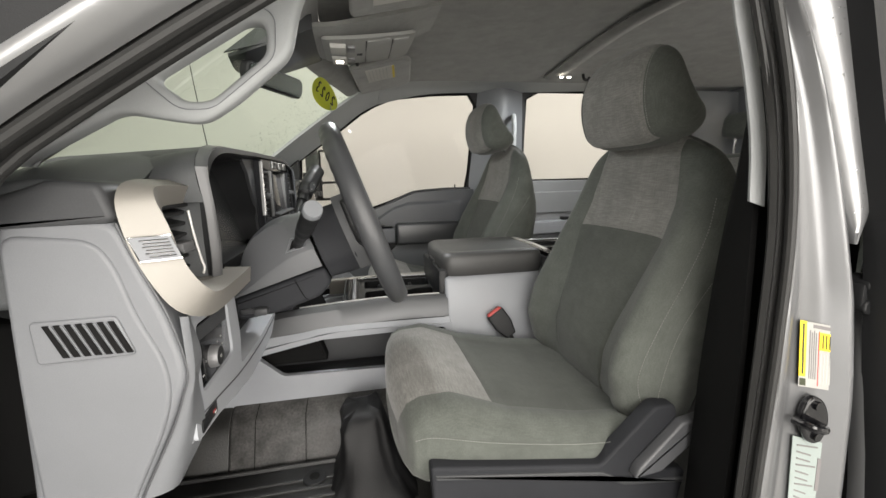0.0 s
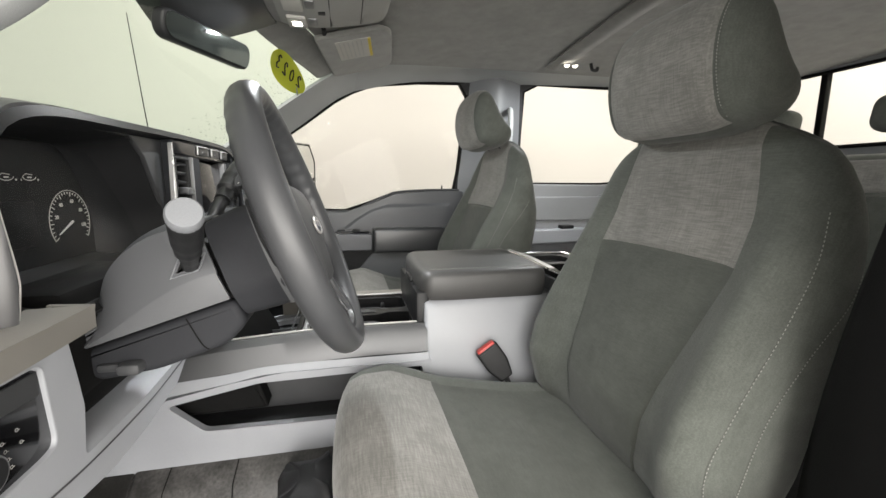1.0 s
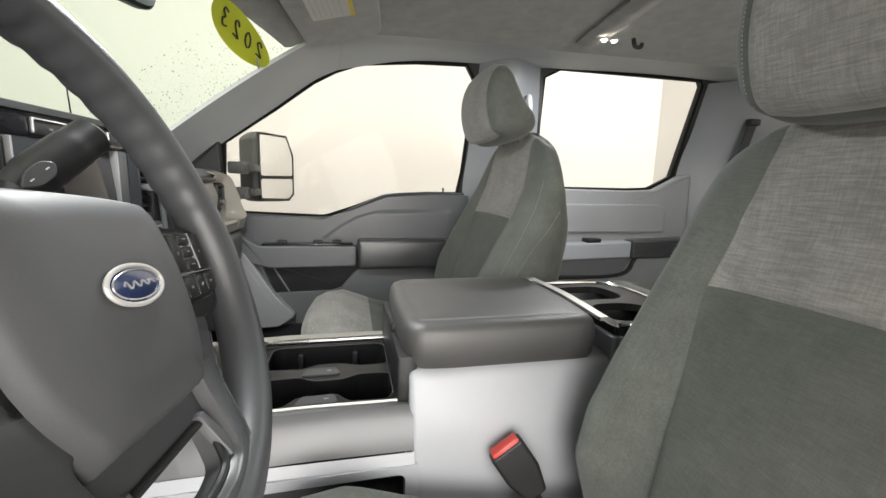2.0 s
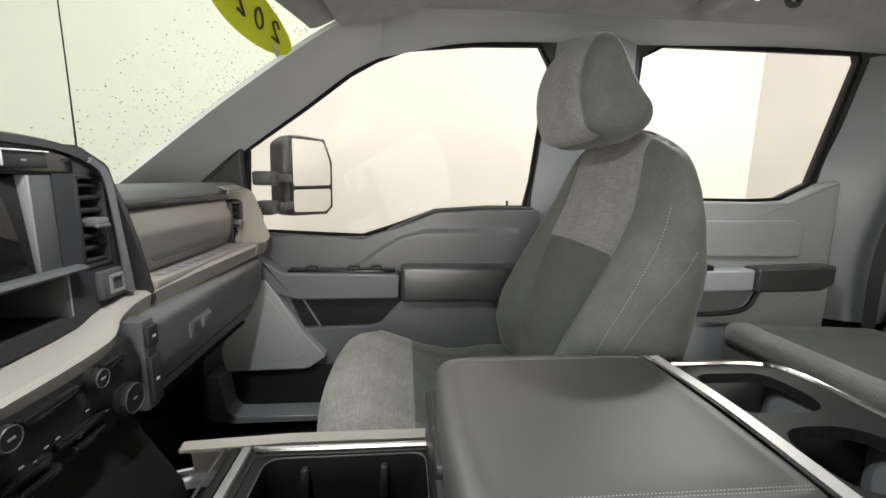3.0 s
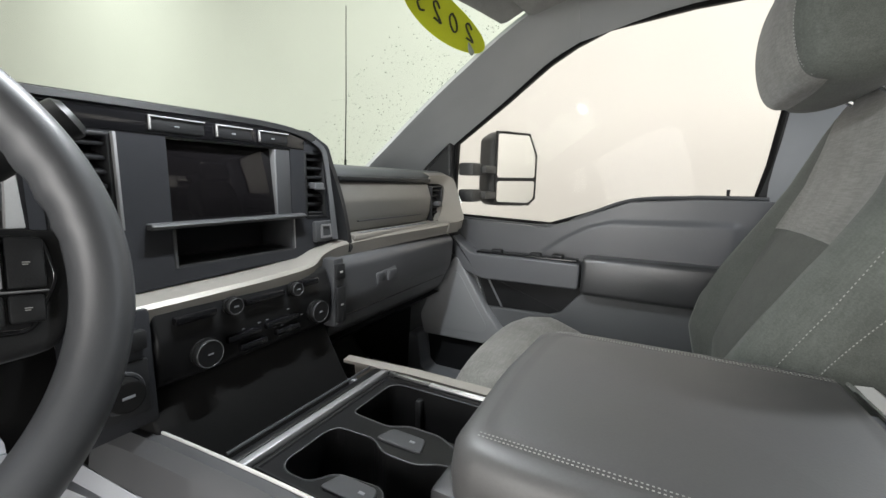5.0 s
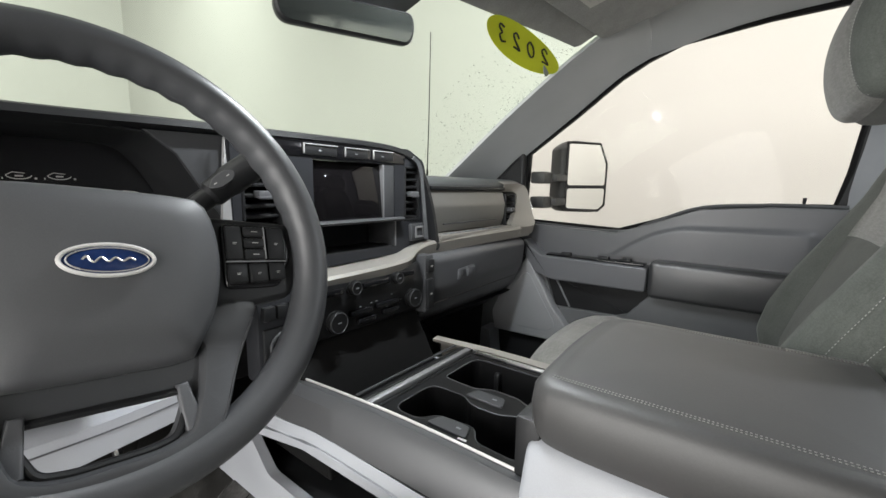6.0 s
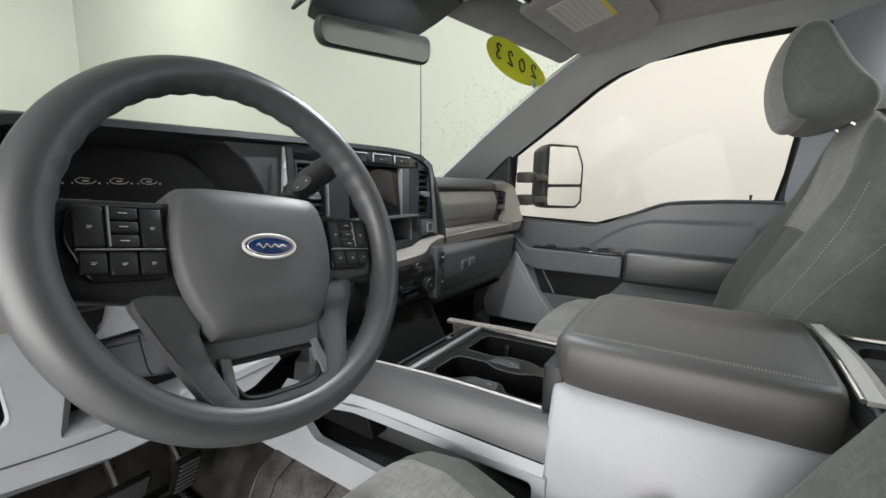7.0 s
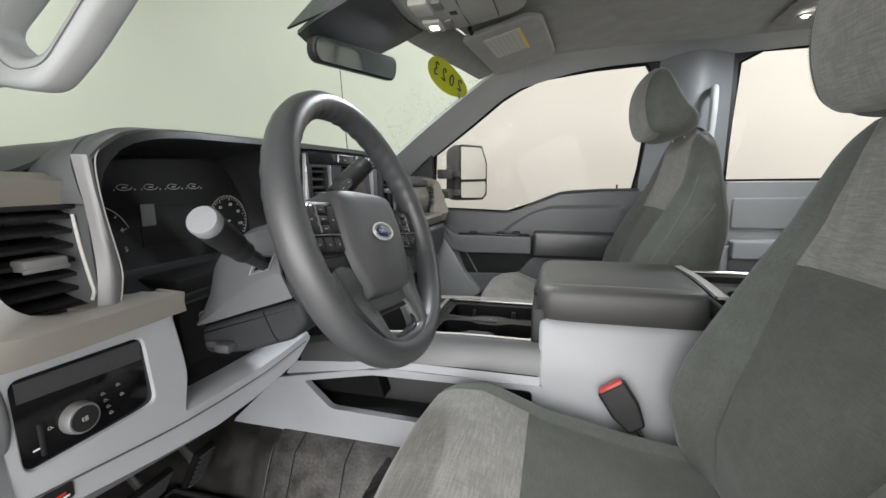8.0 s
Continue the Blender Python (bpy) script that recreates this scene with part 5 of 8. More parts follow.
part("knob_mark", join(tube([(-0.1946, 0.6745, 1.3812), (-0.1946, 0.6735, 1.379), (-0.1946, 0.6745, 1.3768)], 0.0004, 4), *[tube([(-0.1946, 0.676, z), (-0.1946, 0.6795, z)], 0.0004, 4) for z in (1.381, 1.379, 1.377)]), PRINT_PALE, lp)
part("dimmer", rbox(-0.21, -0.2055, 0.640, 0.645, 1.355, 1.392, 0.002), DARK, lp)
part("dimmer_mark", rbox(-0.2085, -0.2078, 0.634, 0.641, 1.364, 1.366, 0.0002), WHITE, lp)
for iy, iz in ((0.706, 1.391), (0.708, 1.382), (0.710, 1.373), (0.712, 1.364), (0.724, 1.394), (0.727, 1.380), (0.651, 1.381)):
    part("pictogram", join(ring((-0.2082, iy, iz), 0.0016, 0.0003, "x", 10, 4), tube([(-0.2082, iy + 0.002, iz - 0.001), (-0.2082, iy + 0.0036, iz - 0.001)], 0.0003, 4)), PRINT_PALE, lp)
lsw = part("lower_switch", rbox(-0.21, -0.2025, 0.600, 0.661, 1.294, 1.3155, 0.003), DARK, db)
part("switch_icon", rbox(-0.2028, -0.2022, 0.640, 0.652, 1.303, 1.306, 0.0002), RED, lsw)
part("switch_icon", rbox(-0.2028, -0.2022, 0.646, 0.655, 1.299, 1.3015, 0.0002), WHITE, lsw)

# centre stack
cs = part("centre_panel", holed(round_poly([(1.172, 1.456), (1.69, 1.470), (1.688, 1.60), (1.655, 1.69), (1.60, 1.715), (1.172, 1.705)], 0.01), [[(1.190, 1.545), (1.258, 1.545), (1.258, 1.672), (1.190, 1.672)], [(1.588, 1.545), (1.640, 1.545), (1.640, 1.672), (1.588, 1.672)], [(1.328, 1.676), (1.328, 1.484), (1.552, 1.484), (1.552, 1.676)]], "x", -0.245, -0.218), SHROUD_LOW, db, "charcoal centre stack with screen, shelf and vents", smooth=0)
part("key_strip", rbox(-0.2185, -0.2165, 1.185, 1.585, 1.678, 1.7045, 0.001), PIANO, cs, "gloss black strip behind the keys")
part("screen", rbox(-0.244, -0.2205, 1.329, 1.5145, 1.553, 1.6752, 0.0015, m=about((-0.2205, 1.42, 1.553), 0, -4.5, 0)), SCREEN, cs, "dark switched-off touch screen")
part("screen_bezel", rbox(-0.244, -0.2195, 1.5185, 1.5515, 1.553, 1.6752, 0.0015), CHARCOAL, cs)
part("screen_edge", rbox(-0.240, -0.2175, 1.5148, 1.5182, 1.553, 1.674, 0.001), SATIN, cs)
part("shelf_lip", prism([(-0.27, 1.5545), (-0.206, 1.5545), (-0.199, 1.550), (-0.206, 1.545), (-0.27, 1.545)], "y", 1.292, 1.572, 0.004, 0.002), CHARCOAL, cs, "charcoal shelf lip under the screen")
part("shelf_back", rbox(-0.315, -0.305, 1.32, 1.56, 1.478, 1.556, 0.002), SHROUD_LOW, cs)
part("shelf_floor", rbox(-0.31, -0.219, 1.322, 1.558, 1.4795, 1.4865, 0.002), DARK, cs)
for yy in (1.329, 1.551):
    part("shelf_side", rbox(-0.31, -0.2165, yy - 0.0025, yy + 0.0025, 1.484, 1.546, 0.001), CHARCOAL, cs)
part("shelf_edge", rbox(-0.220, -0.2155, 1.5525, 1.5550, 1.486, 1.545, 0.0008), SATIN, cs)
for y0, y1 in ((1.305, 1.385), (1.402, 1.468), (1.480, 1.545)):
    key = part("key", rbox(-0.222, -0.2145, y0, y1, 1.682, 1.703, 0.003), DARK, cs)
    part("key_edge", join(rbox(-0.2146, -0.2118, y0, y1, 1.7012, 1.7035, 0.0006), rbox(-0.2146, -0.2118, y0, y0 + 0.0028, 1.684, 1.7025, 0.0006)), BRIGHT, key)
    part("key_icon", rbox(-0.2146, -0.2140, (y0 + y1) / 2 - 0.005, (y0 + y1) / 2 + 0.002, 1.690, 1.6925, 0.0003), MIDGREY, key)
hz = part("hazard_switch", rbox(-0.222, -0.208, 1.602, 1.660, 1.492, 1.535, 0.004), CHARCOAL, cs)
part("hazard_frame", holed([(1.615, 1.500), (1.648, 1.500), (1.645, 1.528), (1.615, 1.528)], [[(1.619, 1.504), (1.644, 1.504), (1.641, 1.524), (1.619, 1.524)]], "x", -0.209, -0.205), SATIN, hz, smooth=0)

# climate and audio controls
hv = part("control_panel", prism([(-0.30, 1.456), (-0.172, 1.446), (-0.158, 1.40), (-0.165, 1.335), (-0.22, 1.31), (-0.30, 1.31)], "y", 1.262, 1.592, 0.006, 0.01), TRAY, db, "black climate and audio panel")


def knob(y, z, r, d=0.018, lab="round black control knob"):
    k = part("knob", disc((-0.162, y, z), r, d, "x", 30, 0.002), TRAY, hv, lab)
    part("knob_ring", ring((-0.162 + d, y, z), r * 0.93, 0.0008, "x", 36, 6), CHARCOAL, k)
    part("knob_grip", ring((-0.154, y, z), r * 1.02, 0.0016, "x", 30, 6), RUBBER, k)
    part("knob_face", rbox(-0.162 + d, -0.1612 + d, y - 0.004, y + 0.004, z - 0.0014, z + 0.0014, 0.0003), MIDGREY, k)


knob(1.370, 1.426, 0.013)
knob(1.492, 1.426, 0.012)
knob(1.325, 1.366, 0.021)
knob(1.545, 1.370, 0.021)
for y0, y1, z in ((1.285, 1.345, 1.424), (1.393, 1.47, 1.424), (1.51, 1.55, 1.430), (1.36, 1.42, 1.372), (1.43, 1.50, 1.374), (1.38, 1.43, 1.352), (1.45, 1.5, 1.356)):
    part("button_bar", rbox(-0.164, -0.152, y0, y1, z - 0.006, z + 0.006, 0.003), PIANO, hv)
random.seed(3)
for i in range(10):
    y, z = 1.37 + i * 0.015, 1.385 + random.uniform(-0.02, 0.01)
    part("button_mark", rbox(-0.1568, -0.1555, y, y + 0.005, z, z + 0.002, 0.0003), MIDGREY, hv)
us = part("outlet_strip", rbox(-0.20, -0.158, 1.596, 1.628, 1.318, 1.462, 0.005), CHARCOAL, db, "charcoal strip with two flap sockets")
for z0, z1 in ((1.418, 1.452), (1.328, 1.404)):
    part("socket_flap", rbox(-0.162, -0.151, 1.599, 1.625, z0, z1, 0.004), DARK, us)
    part("flap_icon", rbox(-0.1515, -0.1505, 1.608, 1.616, (z0 + z1) / 2 - 0.002, (z0 + z1) / 2 + 0.002, 0.0003), PRINT_PALE, us)
dk = part("drive_mode_panel", rbox(-0.21, -0.165, 1.175, 1.262, 1.29, 1.45, 0.006), SHROUD_LOW, db, "charcoal panel with the drive selector knob")
part("dial_plate", rbox(-0.168, -0.160, 1.182, 1.252, 1.312, 1.386, 0.005), DARK, dk)
part("selector_ring", ring((-0.156, 1.216, 1.352), 0.024, 0.003, "x", 30, 6), CHARCOAL, dk)
part("selector_knob", disc((-0.162, 1.216, 1.352), 0.021, 0.024, "x", 28, 0.003), RUBBER, dk)
part("selector_mark", rbox(-0.1385, -0.1375, 1.209, 1.223, 1.350, 1.3535, 0.0003), MIDGREY, dk)
for i in range(3):
    part("toggle", rbox(-0.168, -0.155, 1.182 + i * 0.024, 1.203 + i * 0.024, 1.40, 1.425, 0.003), DARK, dk)
part("silver_blade", prism([(1.161, 1.698), (1.150, 1.56), (1.167, 1.56)], "x", -0.2175, -0.2095, 0.001), BRIGHT, cs, "slim silver blade beside the gauges")
part("vent_strip", rbox(-0.222, -0.2095, 1.2595, 1.2635, 1.548, 1.676, 0.001), SATIN, cs)
part("cheek_strip", patch([[(-0.206, 1.600, 1.692), (-0.204, 1.622, 1.672), (-0.203, 1.634, 1.60), (-0.201, 1.644, 1.496)], [(-0.203, 1.606, 1.698), (-0.200, 1.630, 1.676), (-0.199, 1.642, 1.60), (-0.198, 1.656, 1.494)], [(-0.215, 1.615, 1.700), (-0.212, 1.640, 1.678), (-0.211, 1.653, 1.60), (-0.210, 1.668, 1.494)]], 22, 0, 0.004, (1, 0, 0)), MIDDARK, cs, "dark grey edge strip of the centre stack", 50)
part("stack_foot", prism([(-0.30, 1.33), (-0.19, 1.325), (-0.17, 1.285), (-0.12, 1.20), (-0.09, 1.10), (-0.32, 1.10)], "y", 1.255, 1.60, 0.006, 0.01), RUBBER, db)

# passenger side
part("passenger_panel", along_y([(-0.27, 1.622), (-0.235, 1.618), (-0.221, 1.575), (-0.226, 1.53), (-0.238, 1.497), (-0.27, 1.495)], 1.70, 2.10, 0.004, 0.008), BRUSHED, db, "grained silver-grey panel before the passenger")
part("panel_groove", rbox(-0.245, -0.226, 1.70, 2.105, 1.618, 1.630, 0.004), DARK, db)
part("panel_line", rbox(-0.230, -0.2225, 1.755, 2.045, 1.523, 1.526, 0.001), CHARCOAL, db)
part("panel_shelf", rbox(-0.26, -0.19, 1.70, 2.10, 1.486, 1.4985, 0.002), CHAMPAGNE, db)
gb = part("glovebox", prism([(-0.30, 1.462), (-0.185, 1.455), (-0.170, 1.44), (-0.178, 1.36), (-0.215, 1.285), (-0.26, 1.25), (-0.34, 1.25)], "y", 1.635, 2.165, 0.02, 0.012, 3), MIDDARK, db, "dark grey glovebox lid")
hd = part("handle", rbox(-0.182, -0.1712, 1.757, 1.838, 1.374, 1.406, 0.003, m=about((0, 1.8, 1.39), 4, 0, 0)), MIDDARK, gb)
part("lock", rbox(-0.1725, -0.1705, 1.764, 1.790, 1.380, 1.399, 0.001), CHARCOAL, hd)
part("pull", rbox(-0.1725, -0.1665, 1.797, 1.835, 1.378, 1.403, 0.002), MIDDARK, hd)
part("lid_seam", tube([(-0.196, 1.66, 1.318), (-0.196, 2.14, 1.325)], 0.0016, 5), DARK, gb)
part("under_panel", prism([(-0.30, 1.26), (-0.24, 1.25), (-0.40, 1.15), (-0.55, 1.15)], "y", 1.6, 2.2, 0.004), DARK, db)
# ---- steering column and wheel ----
col = thing("steering_column", (-0.1, 0.93, 1.4), "grey steering column shroud with stalks and tilt lever", "steering column")
HUB = V((0.041, 0.939, 1.566))
TURN = Matrix.Translation(HUB) @ pose(0, 0, 0, 0, -19.8, 0) @ pose(0, 0, 0, -7, 0, 0)   # local x points at the driver, y across, z up the wheel


def on_wheel(bm):
    bmesh.ops.transform(bm, matrix=TURN, verts=bm.verts)
    return bm


CREASE = [(-0.224, 1.420), (-0.194, 1.439), (-0.155, 1.466), (-0.119, 1.489), (-0.089, 1.503), (-0.064, 1.510)]
FLANK = [(-0.224, 1.422), (-0.208, 1.455), (-0.185, 1.488), (-0.155, 1.515), (-0.119, 1.533), (-0.076, 1.541)]
CROWN = [(-0.224, 1.424), (-0.214, 1.47), (-0.202, 1.512), (-0.178, 1.542), (-0.14, 1.565), (-0.088, 1.574)]
SEAM = [(-0.224, 1.4185), (-0.13, 1.449), (-0.051, 1.4745)]
half = [(SEAM, 0.861, 0.0), (CREASE, 0.8565, 0.0), (CREASE, 0.8575, 0.0025), (FLANK, 0.867, 0.0), (CROWN, 0.884, -0.005), (CROWN, 0.905, 0.003)]
rows_ = [[(x, y, z + dz) for x, z in line] for line, y, dz in half] + [[(x, 0.9385, z + 0.006) for x, z in CROWN]] + [[(x, 1.877 - y, z + dz) for x, z in line] for line, y, dz in half[::-1]]
part("upper_shroud", patch(rows_, 30, 0, 0.004, (0, 0, 1)), SHROUD, col, "grey upper shroud with a raised flank", 40)
part("shroud_core", prism([(-0.23, 1.40), (-0.20, 1.46), (-0.17, 1.52), (-0.09, 1.55), (-0.075, 1.545), (-0.045, 1.46), (-0.06, 1.44)], "y", 0.886, 0.99, 0.004), RUBBER, col)
part("shroud_tail", prism([(-0.266, 1.404), (-0.19, 1.429), (-0.19, 1.455), (-0.222, 1.440), (-0.266, 1.428)], "y", 0.8625, 1.011, 0.006, 0.004, 3), SHROUD, col)
part("lower_shroud", prism([(-0.24, 1.4095), (-0.13, 1.4455), (-0.0465, 1.4715), (-0.034, 1.437), (-0.06, 1.408), (-0.145, 1.380), (-0.22, 1.370)], "y", 0.868, 1.006, 0.010, 0.012, 3), SHROUD_LOW, col, "charcoal lower shroud")
part("shroud_seam", tube([(-0.108, 0.8672, 1.449), (-0.091, 0.8672, 1.412), (-0.083, 0.8685, 1.404)], 0.0009, 5, 14), RUBBER, col)
# another black block standing in for shade in the gap
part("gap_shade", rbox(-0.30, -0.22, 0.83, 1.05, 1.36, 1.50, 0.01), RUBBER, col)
part("tilt_lever", join(rbox(-0.215, -0.160, 0.862, 0.880, 1.384, 1.396, 0.005), rbox(-0.188, -0.160, 0.850, 0.898, 1.382, 1.398, 0.006)), CHARCOAL, col)
st = part("turn_stalk", tube([(-0.096, 0.866, 1.519), (-0.086, 0.835, 1.535), (-0.076, 0.805, 1.549), (-0.064, 0.770, 1.568), (-0.052, 0.735, 1.587), (-0.048, 0.723, 1.5945)], [0.0095, 0.0105, 0.0145, 0.016, 0.0165, 0.0165], 18, 24), DARK, col, "black turn signal stalk")
part("stalk_cap", tube([(-0.0485, 0.7245, 1.5938), (-0.0455, 0.716, 1.5985), (-0.0448, 0.714, 1.5996)], [0.0168, 0.0166, 0.0150], 22), MIDGREY, st, "grey round stalk end")
part("stalk_socket", join(tube([(-0.118, 0.8585, 1.505), (-0.084, 0.8580, 1.516), (-0.077, 0.8640, 1.537), (-0.108, 0.8655, 1.532)], 0.0015, 6, closed=True)), MIDGREY, col, "pale edge round the stalk opening")
part("stalk_boot", prism([(-0.114, 1.508), (-0.087, 1.517), (-0.081, 1.533), (-0.105, 1.529)], "y", 0.861, 0.872, 0.003, 0.004), RUBBER, col)
sh = part("shift_lever", tube([(-0.115, 1.0, 1.548), (-0.112, 1.045, 1.578), (-0.104, 1.085, 1.606)], [0.010, 0.011, 0.013], 12, 12), DARK, col, "black column shift lever")
part("shift_grip", tube([(-0.107, 1.070, 1.595), (-0.104, 1.085, 1.607), (-0.097, 1.110, 1.628), (-0.085, 1.142, 1.653), (-0.076, 1.166, 1.671), (-0.0745, 1.170, 1.674)], [0.014, 0.0185, 0.0205, 0.0205, 0.0195, 0.014], 16, 26), DARK, sh)
grip_axis = V((0.0325, 0.10, 0.079)).normalized()
grip_face = (V((0.75, -0.60, 0.25)) - grip_axis * V((0.75, -0.60, 0.25)).dot(grip_axis)).normalized()
grip_side = grip_face.cross(grip_axis)
GRIP = Matrix.Translation(V((-0.0985, 1.104, 1.623)) + grip_face * 0.0185) @ Matrix((grip_face, grip_axis, grip_side)).transposed().to_4x4()
part("shift_button", turned(prism(round_poly([(-0.020, 0.0), (-0.006, 0.0085), (0.012, 0.0085), (0.021, 0.0), (0.012, -0.0085), (-0.006, -0.0085)], 0.005), "x", -0.003, 0.0022, 0.001), GRIP), CHARCOAL, sh, "charcoal diamond button on the shift grip")
for u in (-0.008, 0.010):
    part("button_mark", turned(rbox(0.0022, 0.0026, u - 0.002, u + 0.002, -0.0006, 0.0006, 0.0), GRIP), PRINT_PALE, sh)

sw = thing("steering_wheel", HUB, "dark grey steering wheel with a blue oval badge", "steering wheel")
R, N = 0.1905, 192
rim_bm = bmesh.new()
rings = []
for i in range(N):
    a = i * math.tau / N
    c, s = math.cos(a), math.sin(a)
    wob = 0.0007 * math.cos(44 * a) if s > 0.15 else 0.0      # finger ripples behind the rim
    low = max(0.0, -s) ** 6
    ringv = []
    for k in range(14):
        b = k * math.tau / 14
        rr = 0.0190 + 0.0016 * max(0.0, abs(c) - 0.5)
        rad = R + math.cos(b) * rr * 0.98 - low * 0.004 + (wob if math.cos(b) < -0.5 else 0.0)
        xx = math.sin(b) * rr * 1.12 + (wob if math.sin(b) < 0 else 0)
        ringv.append(rim_bm.verts.new(V((xx, c * rad, s * rad))))
    rings.append(ringv)
for i in range(N):
    A, B = rings[i], rings[(i + 1) % N]
    for k in range(14):
        rim_bm.faces.new((A[k], A[(k + 1) % 14], B[(k + 1) % 14], B[k]))
part("rim", on_wheel(rim_bm), RIM, sw, "dark grey moulded rim")
# airbag cover
def cover(scale, x):
    prof = [(-0.086, 0.046), (-0.062, 0.058), (0.062, 0.058), (0.086, 0.046), (0.095, 0.0), (0.088, -0.052), (0.066, -0.094), (0.052, -0.100), (-0.052, -0.100), (-0.066, -0.094), (-0.088, -0.052), (-0.095, 0.0)]
    return [(x, a * scale, b * scale) for a, b in prof]


hub_bm = bmesh.new()
loops = []
for sc, x in ((1.0, -0.05), (1.0, -0.02), (0.985, -0.008), (0.93, 0.003), (0.88, 0.0065), (0.6, 0.011), (0.2, 0.0125)):
    pts = spline(cover(sc, x), 48, True)
    loops.append([hub_bm.verts.new(p) for p in pts])
for A, B in zip(loops, loops[1:]):
    for k in range(48):
        hub_bm.faces.new((A[k], A[(k + 1) % 48], B[(k + 1) % 48], B[k]))
hub_bm.faces.new(loops[-1])
hub_bm.faces.new(loops[0][::-1])
part("airbag_cover", on_wheel(hub_bm), HUBPAD, sw, "dark grey padded hub")
ell = lambda a, b, x, n=36: [(x, math.cos(i * math.tau / n) * a, math.sin(i * math.tau / n) * b - 0.009) for i in range(n)]
bd = part("badge", on_wheel(tube(ell(0.0305, 0.0128, 0.0152), 0.0017, 8, closed=True)), SILVERBAR, sw, "silver oval badge rim")
bf = bmesh.new()
rim_v, mid_v = [bf.verts.new(p) for p in ell(0.0295, 0.0118, 0.0150)], [bf.verts.new(p) for p in ell(0.017, 0.0066, 0.0168)]
for i in range(36):
    bf.faces.new((rim_v[i], rim_v[(i + 1) % 36], mid_v[(i + 1) % 36], mid_v[i]))
bf.faces.new(mid_v)
part("badge_field", on_wheel(bf), BLUE, bd, "blue oval badge field")
part("badge_line", on_wheel(tube(ell(0.0265, 0.0098, 0.0161), 0.0006, 5, closed=True)), BRIGHT, bd)
part("badge_swoosh", on_wheel(tube([(0.0172, -0.017 + i * 0.0017, -0.009 + 0.0024 * math.sin(i * 1.15) * (1 - 0.03 * i)) for i in range(21)], 0.0008, 5, 80)), BRIGHT, bd, "pale wavy stroke")
# spokes
for sgn in (-1, 1):
    f = lambda y: sgn * y
    sp = part("spoke", on_wheel(prism([(f(0.076), 0.040), (f(0.178), 0.037), (f(0.182), -0.012), (f(0.165), -0.048), (f(0.076), -0.060)], "x", -0.030, -0.005, 0.006, 0.01)), DARK, sw, "black side spoke with buttons")
    part("button_pad", on_wheel(prism([(f(0.094), 0.033), (f(0.162), 0.031), (f(0.168), 0.0), (f(0.152), -0.036), (f(0.094), -0.036)], "x", -0.010, -0.001, 0.003, 0.008)), PIANO, sp)
    keys = [((0.097, 0.1135), (-0.0065, 0.029)), ((0.1155, 0.138), (0.0185, 0.029)), ((0.1155, 0.138), (0.0065, 0.0165)), ((0.1155, 0.138), (-0.0065, 0.0045)), ((0.140, 0.160), (-0.0065, 0.029)),
            ((0.097, 0.1165), (-0.031, -0.0105)), ((0.1185, 0.138), (-0.031, -0.0105)), ((0.140, 0.158), (-0.029, -0.0105))]
    for (y0, y1), (z0, z1) in keys:
        part("button", on_wheel(rbox(-0.004, 0.002, min(f(y0), f(y1)), max(f(y0), f(y1)), z0, z1, 0.002)), DARK, sp)
        yc, zc = f((y0 + y1) / 2), (z0 + z1) / 2
        icon = join(tube([(0.0022, yc - 0.002, zc), (0.0022, yc + 0.002, zc)], 0.0003, 4), tube([(0.0022, yc - 0.002, zc - 0.0014), (0.0022, yc + 0.001, zc - 0.0014)], 0.0003, 4)) if z1 - z0 > 0.015 else tube([(0.0022, yc - 0.0032, zc), (0.0022, yc + 0.0032, zc)], 0.0004, 4)
        part("button_icon", on_wheel(icon), PRINT_PALE, sp)
    part("button_rule", on_wheel(join(rbox(-0.001, 0.0028, min(f(0.1365), f(0.1377)), max(f(0.1365), f(0.1377)), -0.006, 0.029, 0.0003), rbox(-0.001, 0.0028, min(f(0.096), f(0.16)), max(f(0.096), f(0.16)), -0.0092, -0.0080, 0.0003))), SATIN, sp)
INSIDE = round_poly([(-0.074, -0.082), (0.074, -0.082), (0.068, -0.118), (0.054, -0.158), (0.030, -0.165), (-0.030, -0.165), (-0.054, -0.158), (-0.068, -0.118)], 0.010)
def low_spoke(bm):
    """The lower spoke leans towards the driver to meet the rim."""
    for v in bm.verts:
        v.co.x += 0.019 * step((-0.085 - v.co.z) / 0.095)
    return on_wheel(bm)


lower = holed(round_poly([(-0.128, -0.050), (-0.09, -0.040), (0.09, -0.040), (0.128, -0.050), (0.107, -0.092), (0.080, -0.152), (0.060, -0.176), (0.036, -0.188), (-0.036, -0.188), (-0.060, -0.176), (-0.080, -0.152), (-0.107, -0.092)], 0.012), [INSIDE], "x", -0.024, -0.005)
bmesh.ops.bevel(lower, geom=[e for e in lower.edges if len(e.link_faces) == 2 and e.calc_face_angle(0) > 1.2], offset=0.003, segments=2, profile=0.5, affect="EDGES")
for z in (-0.07, -0.09, -0.11, -0.13, -0.15, -0.17):
    bmesh.ops.bisect_plane(lower, geom=lower.verts[:] + lower.edges[:] + lower.faces[:], plane_co=(0, 0, z), plane_no=(0, 0, 1))
part("lower_spoke", low_spoke(lower), RIM, sw, "satin grey V-shaped lower spoke")
WINDOW = round_poly([(-0.056, -0.124), (0.056, -0.124), (0.050, -0.140), (0.041, -0.158), (0.022, -0.161), (-0.022, -0.161), (-0.041, -0.158), (-0.050, -0.140)], 0.007)
